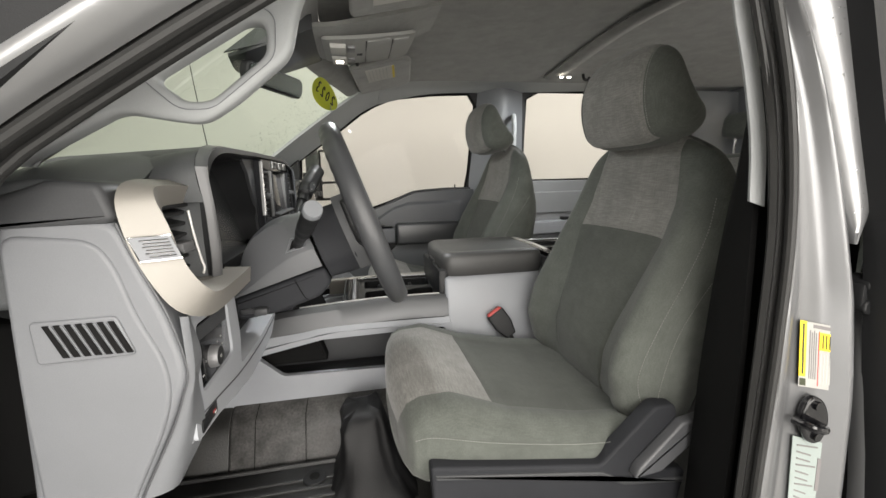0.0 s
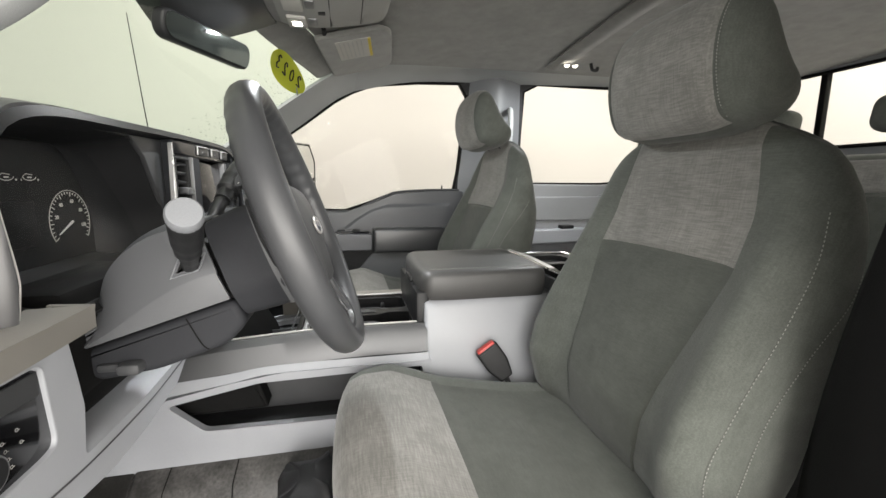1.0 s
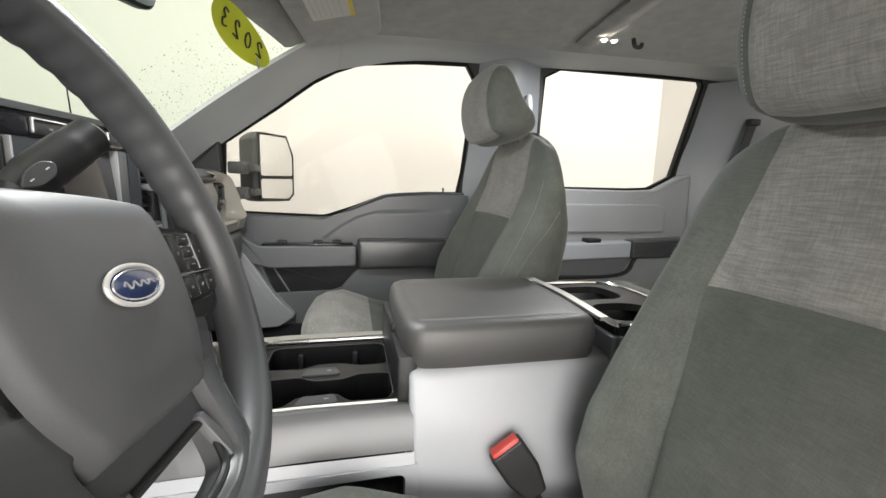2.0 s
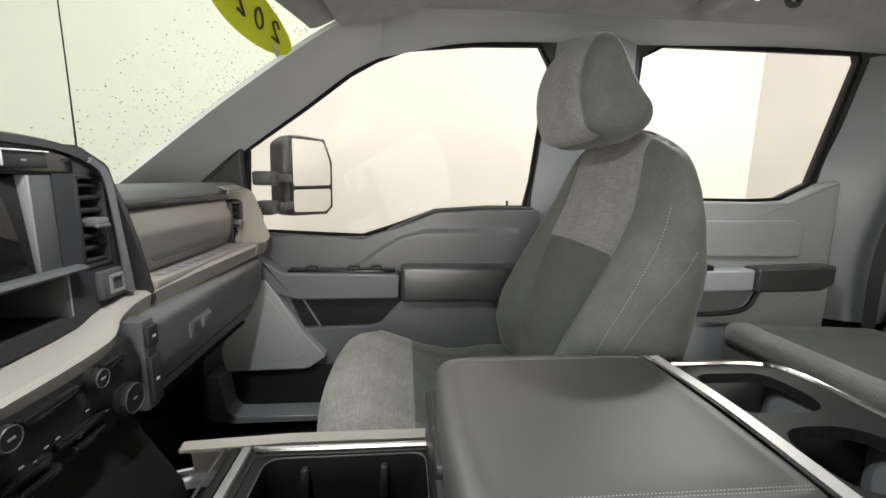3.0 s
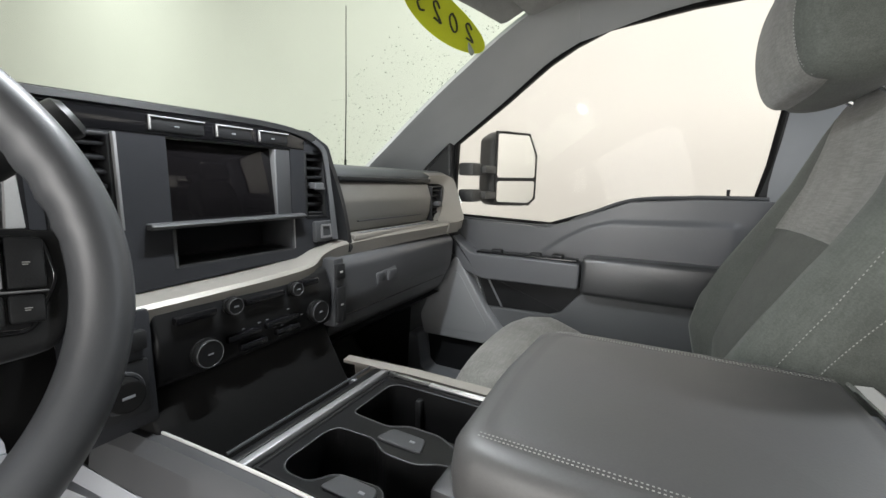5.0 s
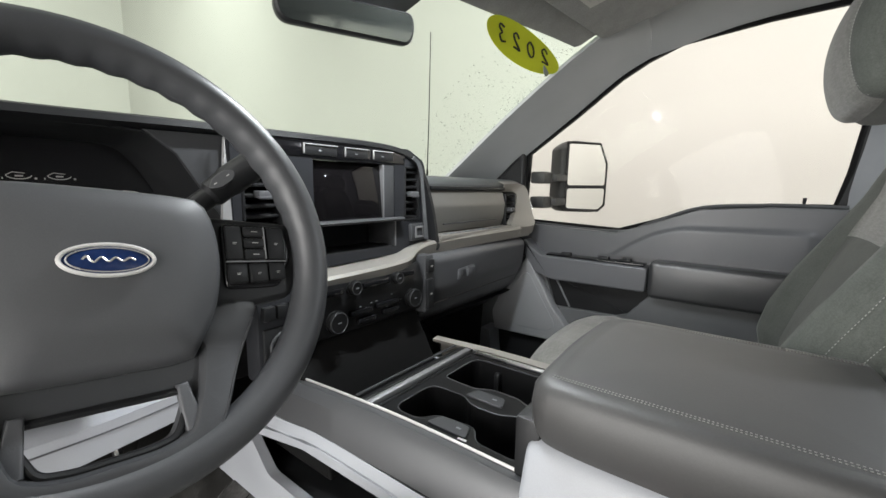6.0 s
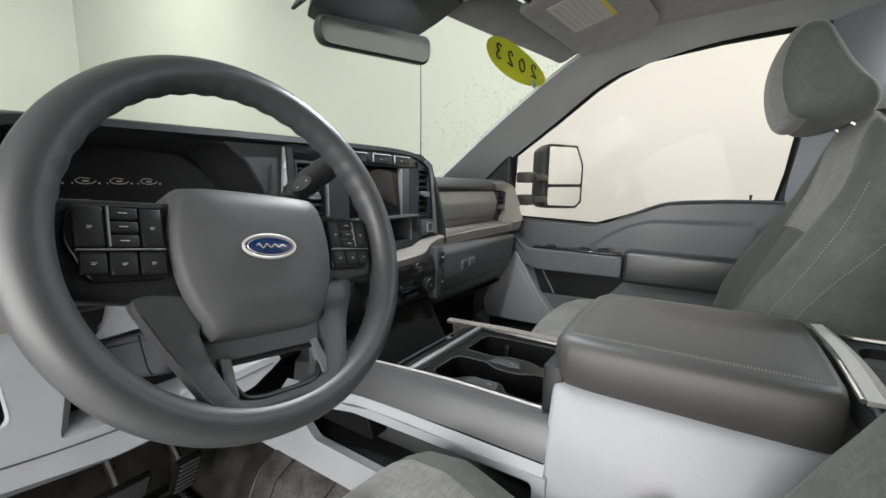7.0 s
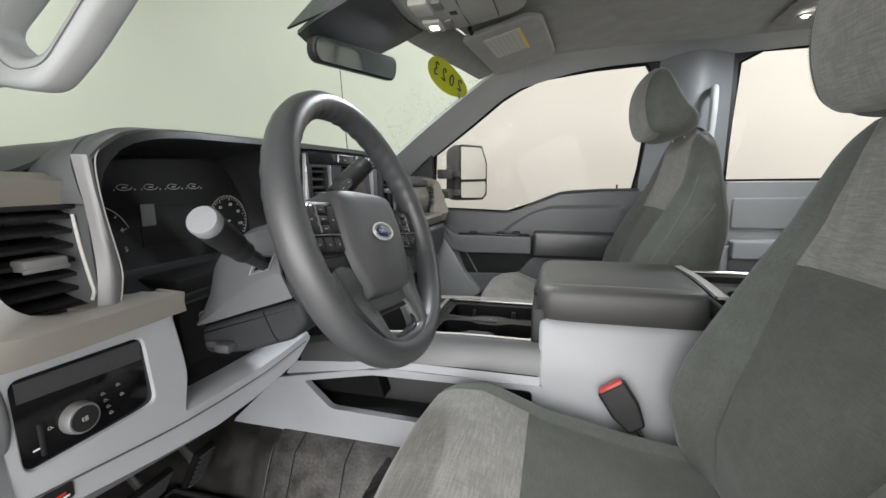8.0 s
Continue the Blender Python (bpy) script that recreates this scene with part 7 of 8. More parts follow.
    regs = split(rr, sort_cush, caps=((rr[0][::-1], "weave" if weave_low < 1.0 else "shell"), (rr[-1], "shell")))
    cush = part("cushion", shifted(regs["shell"]), CLOTH, st_, "grey-green cloth seat cushion", 60)
    part("front_insert", shifted(regs["weave"]), WEAVE, cush, "grey woven melange front panel", 60)
    part("centre_insert", shifted(regs["mid"]), CLOTH_SHADED, cush, "grey-green centre panel, cloth darkened for shade", 60)
    for sg in (-1, 1):
        part("stitching", shifted(stitches([(0.105, sg * 0.252, 1.185), (0.14, sg * 0.262, 1.192), (0.25, sg * 0.2665, 1.168), (0.40, sg * 0.2675, 1.142), (0.52, sg * 0.2635, 1.128)], 80, 0.0006)), THREAD, cush)
    # head restraint: side outlines lofted across, the top forward and the rear drawn out to a low tip
    outline = [(p.x, p.y) for p in spline([(x, z, 0) for x, z in HEAD_LINE], 64, True)]
    stations = [math.sin(math.pi / 2 * (k / 22 - 1)) for k in range(45)]
    hr = []
    for s_ in stations:
        grow = max(0.0, 1 - abs(s_) ** 4.2) ** (1 / 3.4)
        row = []
        for x, z in outline:
            fwd = 0.010 * (1 - s_ * s_) if x < 0.66 else 0.0
            row.append((0.685 + (x - 0.685) * (0.12 + 0.88 * grow) - fwd + head_dx, 0.156 * s_, 1.709 + 0.10 + (z - 0.10) * 1.04 * (0.12 + 0.88 * grow)))
        hr.append(row)

    def sort_head(c, j, i):
        return "face" if abs(c[1]) < 0.118 and (c[0] - head_dx < 0.664 or c[2] > 1.895) else "sides"

    hr = seam_dip(hr, sort_head, 0.003)
    regs = split(hr, sort_head, caps=((hr[0][::-1], "sides"), (hr[-1], "sides")))
    head = part("headrest", shifted(regs["sides"]), CLOTH, st_, "padded headrest with cloth sides", 60)
    part("headrest_face", shifted(regs["face"]), WEAVE, head, "grey woven melange headrest face", 60)
    for sg in (-1, 1):
        row = min(hr, key=lambda r: abs(r[0][1] - sg * 0.127))
        line = [(x - 0.001, y, z + 0.0008) for x, y, z in row if (x - head_dx < 0.665 or z > 1.89) and z > 1.725]
        part("stitching", shifted(stitches(line[::3], 46, 0.0006)), THREAD, head)
    for sg in (-1, 1):
        part("headrest_post", shifted(tube([(0.735, sg * 0.06, 1.69), (0.705 + head_dx, sg * 0.06, 1.745)], 0.006, 10)), CHROME, head)
    # base and tracks
    part("seat_base", shifted(rbox(0.16, 0.60, -0.21, 0.21, 0.93, 1.06, 0.01)), DARK, st_)
    for sg in (-1, 1):
        part("track", shifted(rbox(0.12, 0.66, sg * 0.19 - 0.025, sg * 0.19 + 0.025, FLOOR_Z, 0.94, 0.008)), STEEL, st_)
    return st_


seat = front_seat((0, 0.925, 0), "driver seat in grey-green cloth with woven melange inserts")
front_seat((-0.018, 1.892, 0.049), "passenger seat in grey-green cloth with woven melange inserts", -0.044, 1.055, 1.488, 0.9)
part("side_shield", prism([(0.125, 1.152), (0.452, 1.102), (0.478, 1.128), (0.562, 1.206), (0.604, 1.206), (0.612, 1.180), (0.535, 1.110), (0.545, 1.080), (0.64, 1.060), (0.62, 0.96), (0.14, 0.97), (0.128, 1.09)], "y", 0.640, 0.676, 0.006, 0.010, 3), SHROUD_LOW, seat, "dark grey plastic side shield")
part("shield_ridge", prism([(0.132, 1.138), (0.452, 1.090), (0.500, 1.064), (0.632, 1.046), (0.632, 1.036), (0.498, 1.053), (0.450, 1.080), (0.134, 1.128)], "y", 0.6365, 0.645, 0.003, 0.003, 2), CHARCOAL, seat)
part("recline_lever", prism([(0.508, 1.078), (0.516, 1.098), (0.605, 1.180), (0.658, 1.188), (0.652, 1.150), (0.565, 1.084)], "y", 0.618, 0.642, 0.005, 0.006, 3), MIDDARK, seat, "dark grey recline lever")
lk = part("lumbar_knob", disc((0.325, 0.620, 1.035), 0.020, 0.018, "y", 28, 0.003), CHARCOAL, seat)
part("knob_rim", ring((0.325, 0.620, 1.035), 0.018, 0.0018, "y", 28, 6), MIDGREY, lk)
vb = thing("floor_boot", (0.02, 1.06, FLOOR_Z), "black creased vinyl boot on the cab floor", "floor boot")
boot = bmesh.new()
loops = []
for k, (z, cx, cy, rx, ry, lean) in enumerate(((0.86, 0.03, 1.04, 0.115, 0.14, 0), (0.872, 0.03, 1.045, 0.105, 0.13, 0), (0.905, 0.02, 1.06, 0.078, 0.10, 0.01), (0.965, 0.012, 1.07, 0.064, 0.085, 0.03), (1.015, 0.004, 1.075, 0.058, 0.075, 0.05), (1.035, 0.004, 1.078, 0.048, 0.062, 0.06), (1.042, 0.006, 1.08, 0.018, 0.025, 0.06))):
    row = []
    for i in range(48):
        a = i * math.tau / 48
        w = 1 + 0.05 * math.sin(4 * a + k * 0.9) + 0.035 * math.sin(9 * a - 1.4 * k) + 0.02 * math.sin(17 * a + 2.1 * k)
        c_, s_ = math.cos(a), math.sin(a)
        px_, py_ = math.copysign(abs(c_) ** 0.4, c_) * rx * w, math.copysign(abs(s_) ** 0.4, s_) * ry * w
        row.append(boot.verts.new((cx + px_, cy + py_, z + lean * px_ * 6 * 0.5 + 0.005 * math.sin(5 * a + 2 * k))))
    loops.append(row)
for A, B in zip(loops, loops[1:]):
    for i in range(48):
        boot.faces.new((A[i], A[(i + 1) % 48], B[(i + 1) % 48], B[i]))
boot.faces.new(loops[-1])
part("sleeve", boot, BOOT, vb, "", 70)
part("hem", tube([(0.02 + math.cos(i * math.tau / 30) * 0.11, 1.055 + math.sin(i * math.tau / 30) * 0.135, 0.866) for i in range(30)], 0.006, 6, closed=True), RUBBER, vb)
bk = thing("belt_buckle", (0.45, 1.19, 1.15), "black seat belt buckle with a red release button", "belt buckle")
mb = Matrix.Translation((0.428, 1.190, 1.222)) @ pose(0, 0, 0, -12, -34, 0)
part("body", turned(prism([(-0.029, 0.010), (0.029, 0.010), (0.029, -0.040), (0.017, -0.080), (-0.017, -0.080), (-0.029, -0.040)], "y", -0.014, 0.014, 0.006, 0.006, 3), mb), DARK, bk)
part("button", rbox(-0.024, 0.024, -0.0120, 0.0120, 0.000, 0.0150, 0.003, 2, mb), RED, bk, "red release button")
part("strap", tube([mb @ V((0, 0, -0.07)), V((0.488, 1.183, 1.12)), V((0.51, 1.19, 1.02))], 0.012, 8, 10, flat=0.4), SEATBELT, bk)

# ---- rear bench ----
rb = thing("rear_bench", (1.7, C, FLOOR_Z), "grey cloth rear bench seat with headrests", "rear seat")
for y0, y1 in ((0.60, 1.12), (1.14, 1.66), (1.68, 2.22)):
    part("seat_cushion", rbox(1.28, 1.86, y0, y1, 1.02, 1.215, 0.05, 5, about((1.6, 0, 1.1), 0, 3, 0)), CLOTH, rb)
    part("cushion_insert", rbox(1.31, 1.80, y0 + 0.10, y1 - 0.10, 1.19, 1.222, 0.012, 3, about((1.6, 0, 1.1), 0, 3, 0)), CLOTH_SHADED, rb)
    part("seat_back", rbox(1.86, 2.02, y0, y1, 1.12, 1.78, 0.055, 5, about((1.9, 0, 1.1), 0, 17, 0)), CLOTH, rb)
    part("back_insert", rbox(1.848, 1.90, y0 + 0.10, y1 - 0.10, 1.18, 1.60, 0.015, 3, about((1.9, 0, 1.1), 0, 17, 0)), CLOTH_SHADED, rb)
    part("back_upper_insert", rbox(1.848, 1.90, y0 + 0.09, y1 - 0.09, 1.61, 1.74, 0.015, 3, about((1.9, 0, 1.1), 0, 17, 0)), WEAVE, rb)
    part("front_insert", rbox(1.272, 1.36, y0 + 0.03, y1 - 0.03, 1.14, 1.2225, 0.03, 4, about((1.6, 0, 1.1), 0, 3, 0)), WEAVE, rb, "grey woven melange front roll")
    yc = (y0 + y1) / 2
    h_ = part("headrest", rbox(2.06, 2.17, yc - 0.13, yc + 0.13, 1.83, 1.97, 0.045, 5, about((2.1, 0, 1.9), 0, 10, 0)), CLOTH, rb)
    for s in (-0.05, 0.05):
        part("headrest_post", tube([(2.09, yc + s, 1.74), (2.10, yc + s, 1.85)], 0.006, 8), CHROME, h_)
part("bench_base", rbox(1.36, 1.9, 0.62, 2.2, FLOOR_Z, 1.05, 0.02), DARK, rb)
sb = thing("seat_belt", (1.95, 2.2, 1.2), "black rear seat belt hanging from the rear pillar", "seat belt")
part("webbing", patch([[(1.93, 2.205, 1.93), (1.86, 2.20, 1.72), (1.80, 2.20, 1.45), (1.82, 2.21, 1.18)], [(1.975, 2.205, 1.93), (1.90, 2.19, 1.72), (1.845, 2.19, 1.45), (1.86, 2.20, 1.18)]], 24, 0, 0.002, (0, -1, 0)), SEATBELT, sb)
part("guide", rbox(1.93, 1.985, 2.195, 2.225, 1.92, 1.95, 0.006), DARK, sb)
# ---- overhead ----
for nm, y0, y1, lab in (("sun_visor", 0.70, 1.16, "grey cloth sun visor with a white label, folded up"), ("sun_visor", 1.66, 2.10, "grey cloth sun visor with a white label, folded up")):
    v = thing(nm, (0.18, (y0 + y1) / 2, 2.08), lab, "sun visor", "sun visors")
    mv = about((0.15, 1.80, 2.07), 0, 0, -6) @ about((0.07, 0, 2.07), 0, -12, 0) if y0 > 1.2 else about((0.07, 0, 2.07), 0, -12, 0)
    part("panel", turned(prism([(0.03, y0), (0.235, y0), (0.27, y0 + 0.05), (0.27, y1 - 0.05), (0.235, y1), (0.03, y1)], "z", 2.056, 2.076, 0.008, 0.02, 3), mv), LINER, v)
    l_ = part("label", turned(rbox(0.085, 0.20, y0 + 0.045 if y0 > 1.2 else y1 - 0.26, y0 + 0.235 if y0 > 1.2 else y1 - 0.06, 2.0545, 2.0562, 0.0), mv), PAPER, v, "white paper warning label", 0)
    yl = y0 + 0.045 if y0 > 1.2 else y1 - 0.26
    part("label_header", turned(rbox(0.19, 0.1995, yl, yl + 0.19, 2.0538, 2.0546, 0.0), mv), YELLOW, l_, "", 0)
    for i in range(6):
        part("print_line", turned(rbox(0.096 + i * 0.014, 0.100 + i * 0.014, yl + 0.015, yl + (0.18 if i % 2 else 0.165), 2.0539, 2.0546, 0.0), mv), PRINT_PALE, l_, "", 0)
    part("pivot", tube([(0.05, y0 - 0.02 if y0 > 1.2 else y1 + 0.02, 2.075), (0.05, y0 + 0.03 if y0 > 1.2 else y1 - 0.03, 2.068)], 0.007, 8), DARK, v)
oc = thing("overhead_console", (0.05, C, 2.1), "grey overhead console with map lamps and bins", "overhead console")
part("housing", patch([[(-0.075, 1.26, 2.058), (-0.075, C, 2.044), (-0.075, my(1.26), 2.058)], [(0.0, 1.25, 2.062), (0.0, C, 2.044), (0.0, my(1.25), 2.062)], [(0.16, 1.255, 2.10), (0.16, C, 2.082), (0.16, my(1.255), 2.10)], [(0.30, 1.30, 2.15), (0.30, C, 2.145), (0.30, my(1.30), 2.15)]], 24, 20, 0.012, (0, 0, -1)), LINER, oc)
part("tray", patch([[(-0.052, 1.315, 2.050), (-0.052, C, 2.046), (-0.052, my(1.315), 2.050)], [(-0.045, 1.302, 2.040), (-0.045, C, 2.034), (-0.045, my(1.302), 2.040)], [(0.03, 1.288, 2.040), (0.03, C, 2.031), (0.03, my(1.288), 2.040)], [(0.12, 1.290, 2.050), (0.12, C, 2.042), (0.12, my(1.290), 2.050)], [(0.205, 1.300, 2.066), (0.205, C, 2.060), (0.205, my(1.300), 2.066)], [(0.225, 1.325, 2.084), (0.225, C, 2.080), (0.225, my(1.325), 2.084)]], 24, 24, 0.010, (0, 0, -1)), LINER_TRIM, oc, "light grey tray of the overhead console")
for y in (1.355, my(1.355)):
    lm = part("map_lamp", rbox(-0.03, 0.015, y - 0.035, y + 0.035, 2.024, 2.040, 0.004), PAPER, oc, "map lamp lens")
    part("lamp_switch", rbox(0.02, 0.042, y - 0.022, y + 0.022, 2.028, 2.042, 0.003), SATIN, lm)
part("map_lamp_lit", rbox(-0.018, 0.004, my(1.355) - 0.013, my(1.355) + 0.013, 2.0225, 2.0245, 0.0008), LAMP, oc, "lit map lamp")
part("microphone", rbox(0.045, 0.065, C - 0.012, C + 0.012, 2.032, 2.046, 0.003), DARK, oc)
for x0, x1, zz, wide_ in ((0.078, 0.150, 2.0395, 0.104), (0.156, 0.204, 2.0510, 0.096)):
    part("bin_door", turned(rbox(x0, x1, C - wide_, C + wide_, zz - 0.002, zz + 0.006, 0.003), about((x0, 0, zz), 0, -11, 0)), LINER_TRIM, oc)
    part("bin_gap", tube([(x0 - 0.003, C - wide_, zz + 0.001), (x0 - 0.003, C, zz - 0.003), (x0 - 0.003, C + wide_, zz + 0.001)], 0.0015, 5, 12), DARK, oc)

# camera housing and mirror
sh_ = thing("sensor_housing", (-0.2, C, 2.02), "dark plastic sensor housing behind the windscreen", "sensor housing")
part("cover", patch([[(-0.30, 1.30, 1.985), (-0.31, C, 1.975), (-0.30, my(1.30), 1.985)], [(-0.24, 1.265, 1.992), (-0.24, C, 1.972), (-0.24, my(1.265), 1.992)], [(-0.15, 1.255, 2.022), (-0.15, C, 2.0), (-0.15, my(1.255), 2.022)], [(-0.07, 1.26, 2.052), (-0.07, C, 2.035), (-0.07, my(1.26), 2.052)]], 18, 16, 0.01, (0, 0, -1)), CHARCOAL, sh_)
for yy in (1.262, my(1.262)):
    part("flank", prism([(-0.30, 1.985), (-0.15, 2.022), (-0.07, 2.052), (-0.07, 2.09), (-0.20, 2.06)], "y", yy - 0.005, yy + 0.005, 0.002), CHARCOAL, sh_)
rm = thing("rear_view_mirror", (-0.16, 1.37, 1.93), "dark framed rear view mirror on a stem", "rear view mirror")
mm = Matrix.Translation((-0.195, 1.405, 1.947)) @ pose(0, 0, 0, 0, 8, -24)
part("housing", turned(prism([(-0.132, 0.030), (0.132, 0.032), (0.139, 0.0), (0.130, -0.031), (-0.124, -0.030), (-0.139, -0.006)], "x", -0.028, 0.004, 0.008, 0.016, 3), mm), DARK, rm)
part("mirror_glass", turned(prism([(-0.126, 0.025), (0.126, 0.027), (0.132, 0.0), (0.124, -0.026), (-0.118, -0.025), (-0.132, -0.005)], "x", 0.003, 0.006, 0.0, 0.014), mm), CLEAR, rm, "tinted mirror glass, darkened for a dim reflection")
part("stem", tube([(-0.205, 1.40, 1.955), (-0.235, 1.41, 1.965), (-0.25, 1.41, 1.985)], 0.010, 8, 10), DARK, rm)

# round year decal on the windscreen
dc = thing("year_decal", (-0.09, 1.98, 2.03), "yellow-green oval decal with a handwritten year", "decal")
DEC_U, DEC_V = 0.120, 0.070


def on_glass(u, v, lift):
    """A point of the decal: u along its length, v across, laid on the inside of the glass."""
    y = 1.932 + u * 1.22 - v * 0.85
    z = 2.014 - u * 0.17 + v * 0.52
    return (glass_x(y, z) + 0.010 + lift, y, z - 0.004)


dbm = bmesh.new()
rings_d = [[dbm.verts.new(on_glass(math.cos(i * math.tau / 40) * DEC_U * k, math.sin(i * math.tau / 40) * DEC_V * k, 0)) for i in range(40)] for k in (1.0, 0.66, 0.33)]
mid_d = dbm.verts.new(on_glass(0, 0, 0))
for A, B in zip(rings_d, rings_d[1:]):
    for i in range(40):
        dbm.faces.new((A[i], A[(i + 1) % 40], B[(i + 1) % 40], B[i]))
for i in range(40):
    dbm.faces.new((rings_d[-1][i], rings_d[-1][(i + 1) % 40], mid_d))
part("oval", dbm, DECAL, dc)
HAND = {"2": [(-0.4, 0.5), (-0.1, 0.9), (0.35, 0.65), (0.2, 0.1), (-0.4, -0.8), (0.0, -0.75), (0.5, -0.7)], "0": [(0.0, 0.85), (0.42, 0.4), (0.4, -0.4), (0.0, -0.85), (-0.42, -0.4), (-0.4, 0.4), (0.0, 0.85)], "3": [(-0.35, 0.75), (0.2, 0.85), (0.4, 0.5), (0.0, 0.1), (0.42, -0.25), (0.2, -0.8), (-0.4, -0.65)]}
for n_, ch_ in enumerate("2023"):
    u0 = (1.5 - n_) * 0.047
    stroke = [on_glass(u0 - px * 0.022, 0.006 + py * 0.030, 0.003) for px, py in HAND[ch_]]
    part("numeral", tube(stroke, 0.0026, 6, 26), PRINT_DARK, dc, "handwritten numeral seen from behind")
part("blot", turned(disc((0, 0, 0), 0.019, 0.002, "x", 20), Matrix.Translation(on_glass(0.07, -0.04, 0.003))), PALE_GREEN, dc)

# dome lamps and coat hook on the roof rail
for x in (1.03, 1.068):
    dl = thing("dome_lamp", (x, 1.975, 2.13), "small lit reading lamp in the headliner", "lamp", "reading lamps")
    part("lens", rbox(x - 0.007, x + 0.007, 1.966, 1.979, 2.116, 2.126, 0.003), LAMP, dl)
    part("frame", ring((x, 1.9725, 2.124), 0.014, 0.003, "z", 20, 6), LINER_TRIM, dl)
ch = thing("coat_hook", (1.16, 1.985, 2.125), "small dark coat hook in the headliner", "hook")
part("hook", tube([(1.15, 1.985, 2.14), (1.155, 1.98, 2.115), (1.175, 1.978, 2.112), (1.18, 1.978, 2.125)], 0.007, 8, 14), DARK, ch)

# ---- jamb labels and striker ----
lb = thing("tyre_label", (0.695, 0.484, 1.36), "white and yellow printed label on the door jamb", "label", "jamb labels")
def on_jamb(u, v):
    """A point of the upper label: u across it, v down it."""
    return (0.657 + 0.079 * u + 0.012 * v, 1.426 - 0.020 * u - 0.106 * v)


def jamb_box(u0, u1, v0, v1, y=0.4768):
    return prism([on_jamb(u0, v0), on_jamb(u1, v0), on_jamb(u1, v1), on_jamb(u0, v1)], "y", y, 0.4776)


part("sheet", jamb_box(0, 1, 0, 1, 0.4772), JAMB_PAPER, lb, smooth=0)
part("yellow_edge", jamb_box(0.0, 0.16, 0.0, 0.84), YELLOW, lb, smooth=0)
part("edge_print", jamb_box(0.06, 0.10, 0.04, 0.80, 0.4764), PRINT_DARK, lb, smooth=0)
part("mark", jamb_box(0.02, 0.17, 0.87, 0.98), PRINT_DARK, lb, smooth=0)
part("yellow_box", jamb_box(0.48, 0.96, 0.13, 0.40), YELLOW, lb, smooth=0)
part("header_bar", jamb_box(0.32, 0.94, 0.03, 0.08), PRINT, lb, smooth=0)
for i in range(5):
    part("box_rule", jamb_box(0.55 + i * 0.085, 0.575 + i * 0.085, 0.16, 0.37, 0.4764), PRINT_DARK, lb, smooth=0)
for i in range(4):
    part("print_line", jamb_box(0.24 + i * 0.05, 0.26 + i * 0.05, 0.12 + 0.03 * (i % 2), 0.86), PRINT, lb, smooth=0)
for i in range(6):
    part("print_line", jamb_box(0.52 + i * 0.08, 0.535 + i * 0.08, 0.46, 0.92), PRINT_PALE, lb, smooth=0)
part("print_frame", jamb_box(0.46, 0.475, 0.12, 0.96), RED, lb, smooth=0)
lb2 = thing("paint_label", (0.71, 0.484, 1.17), "pale green printed label low on the door jamb", "label", "jamb labels")
part("sheet", prism([(0.672, 1.236), (0.739, 1.211), (0.75, 1.07), (0.68, 1.10)], "y", 0.4775, 0.4785), PALE_GREEN, lb2, smooth=0)
for i in range(11):
    z = 1.220 - i * 0.0115
    part("print_line", prism([(0.682 + i * 0.0008, z), (0.712 + 0.012 * (i % 3 == 0), z - 0.012), (0.712 + 0.012 * (i % 3 == 0), z - 0.0145), (0.682 + i * 0.0008, z - 0.0025)], "y", 0.4768, 0.4776), PRINT, lb2, smooth=0)
part("code_block", prism([(0.727, 1.188), (0.737, 1.184), (0.739, 1.125), (0.729, 1.129)], "y", 0.4768, 0.4776), PRINT, lb2, smooth=0)
sk = thing("door_striker", (0.70, 0.484, 1.262), "black door striker on the jamb", "striker")
part("plate", prism([(0.700 + 0.026 * math.cos(i * math.tau / 24) - 0.006 * math.sin(i * math.tau / 24), 1.262 + 0.040 * math.sin(i * math.tau / 24)) for i in range(24)], "y", 0.468, 0.480, 0.004), PIANO, sk, "gloss black oval plate")
part("loop", tube([(0.704, 0.478, 1.256), (0.695, 0.452, 1.260), (0.672, 0.446, 1.266), (0.662, 0.474, 1.268)], 0.0062, 10, 20), PIANO, sk)
for x, z in ((0.698, 1.288), (0.704, 1.236)):
    part("screw", disc((x, 0.464, z), 0.007, 0.006, "y", 12), PIANO, sk)

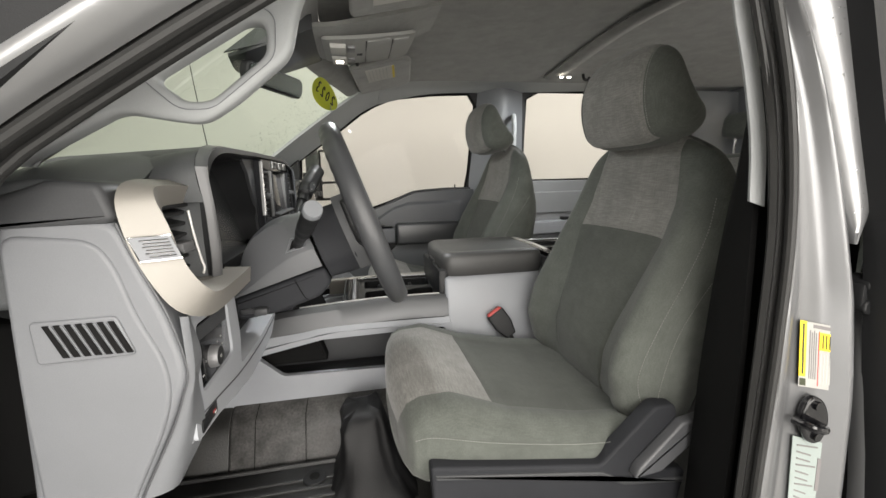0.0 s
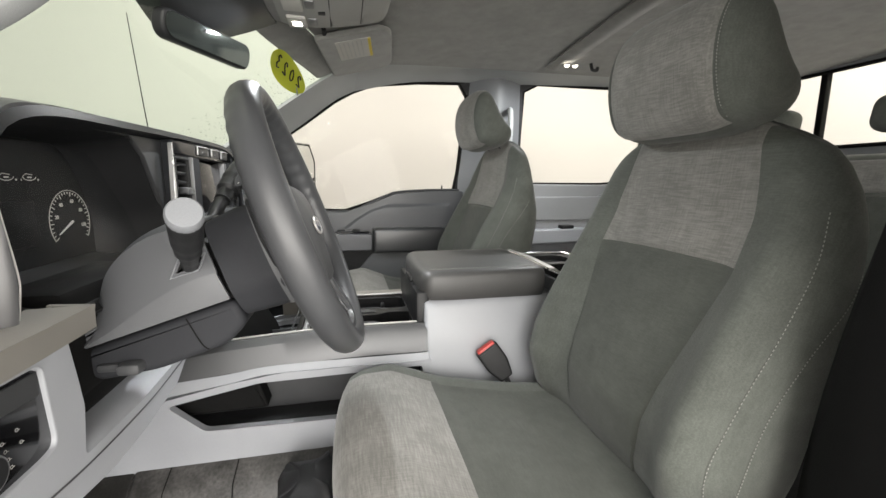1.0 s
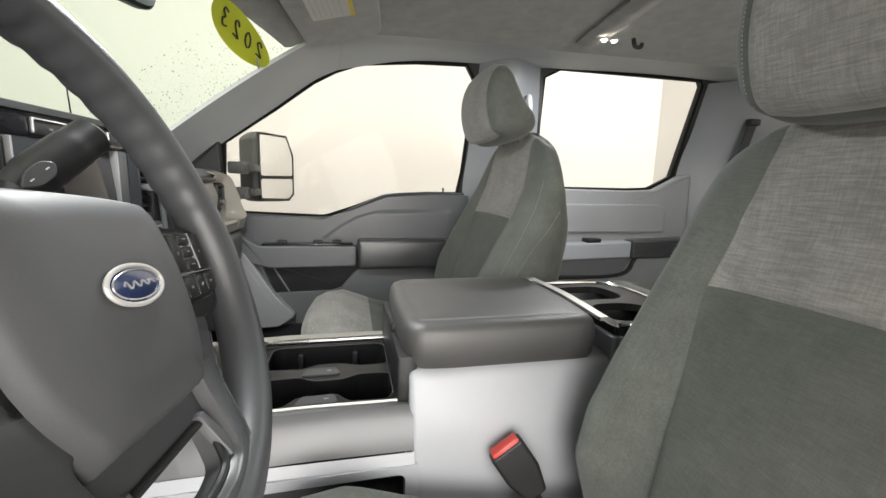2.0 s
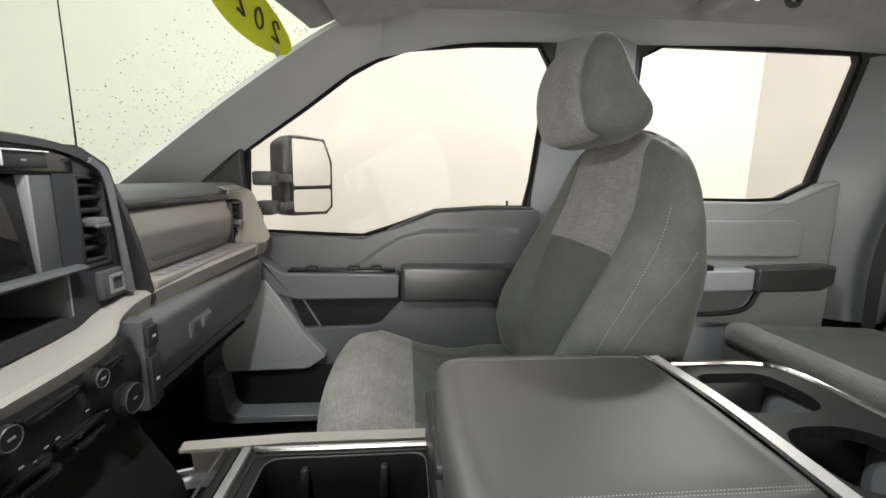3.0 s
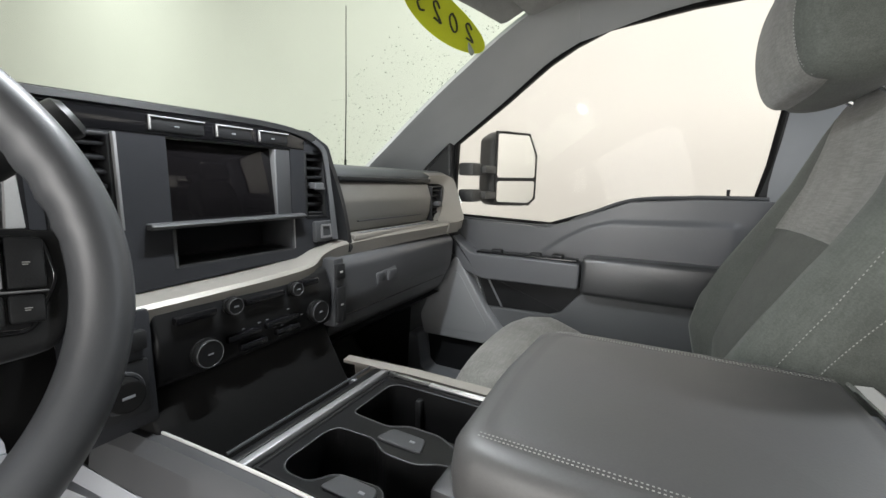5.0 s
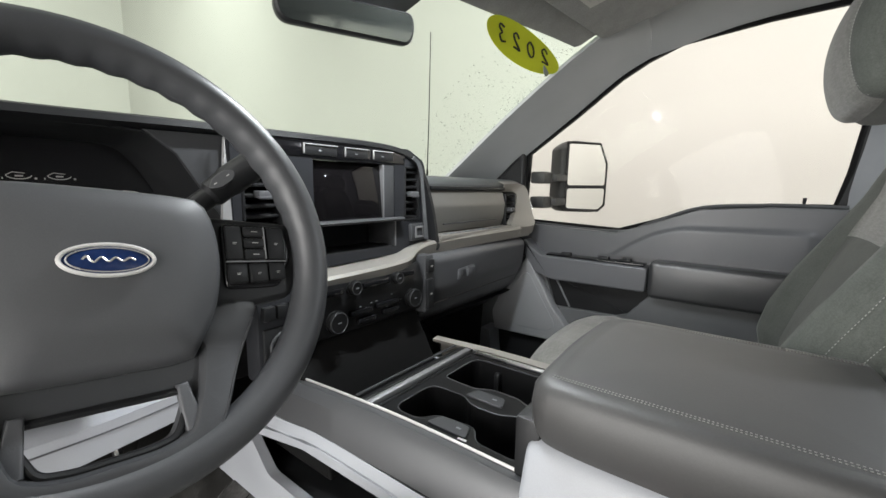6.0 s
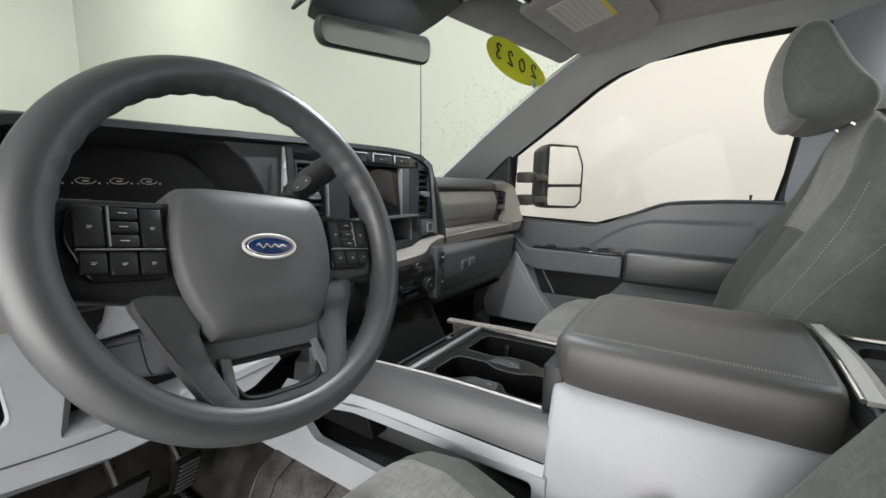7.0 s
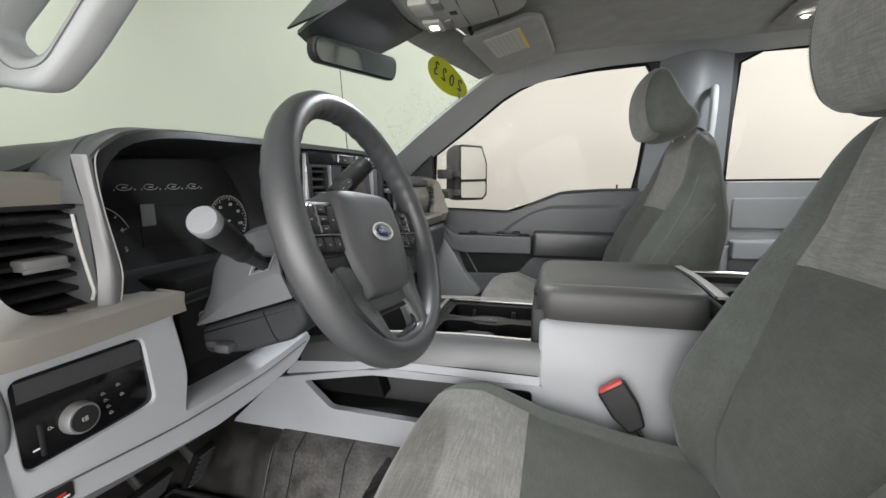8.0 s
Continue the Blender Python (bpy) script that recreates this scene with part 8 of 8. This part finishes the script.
# ---- floor mat and outside ----
mt = thing("floor_mat", (-0.2, 0.85, FLOOR_Z), "black ribbed rubber floor mat with a retaining stud", "floor mat")
part("sheet", rbox(-0.60, 0.02, 0.60, 1.09, FLOOR_Z, FLOOR_Z + 0.012, 0.004), MAT, mt)
part("edge", tube([(-0.60, 0.60, 0.874), (-0.60, 1.09, 0.874), (0.02, 1.09, 0.874), (0.02, 0.60, 0.874)], 0.008, 6, closed=True), MAT, mt)
for i in range(12):
    part("rib", rbox(-0.55, -0.06, 0.66 + i * 0.033, 0.672 + i * 0.033, 0.870, 0.878, 0.003), MAT, mt)
part("stud", disc((-0.125, 1.03, 0.872), 0.030, 0.008, "z", 24, 0.003), DARK, mt)
part("stud_cap", disc((-0.125, 1.03, 0.878), 0.013, 0.006, "z", 16, 0.002), RUBBER, mt)
for sx_ in (-0.29, -0.155):
    solid("floor_seam", tube([(sx_, 1.10, 0.872), (sx_, 1.158, 0.984), (sx_ + 0.004, 1.205, 1.012)], 0.0009, 5), RUBBER, "dark seam across the vinyl floor cover", "seam", "structure")
solid("cowl", rbox(-0.98, -0.64, 0.55, 2.40, 1.46, 1.52, 0.01), DARK, "black cowl at the foot of the windscreen", "cowl", "structure")
an = thing("antenna", (-0.66, 2.21, 1.52), "black whip antenna standing on the cowl", "antenna")
part("base", tube([(-0.635, 2.18, 1.50), (-0.638, 2.184, 1.60), (-0.648, 2.196, 1.70)], [0.012, 0.006, 0.004], 8), RUBBER, an)
part("whip", tube([(-0.648, 2.196, 1.70), (-0.69, 2.255, 1.92), (-0.75, 2.335, 2.3)], [0.0026, 0.002, 0.0016], 6), RUBBER, an)
# water drops on the glass near the passenger pillar
random.seed(9)
wd = []
for i in range(900):
    z = random.uniform(1.66, 2.04)
    y = 2.105 - (z - 1.66) * 0.06 - 0.24 * random.random() ** 1.5
    b = bmesh.new()
    r = random.choice((0.0006, 0.0007, 0.0009, 0.0012, 0.0018))
    bmesh.ops.create_icosphere(b, subdivisions=1, radius=r, matrix=Matrix.Translation((glass_x(y, z) - 0.002, y, z)))
    wd.append(b)
tagged(solid("rain_drops", join(*wd), DROP, "clear water drops on the windscreen", "water drops"), kind="stuff")
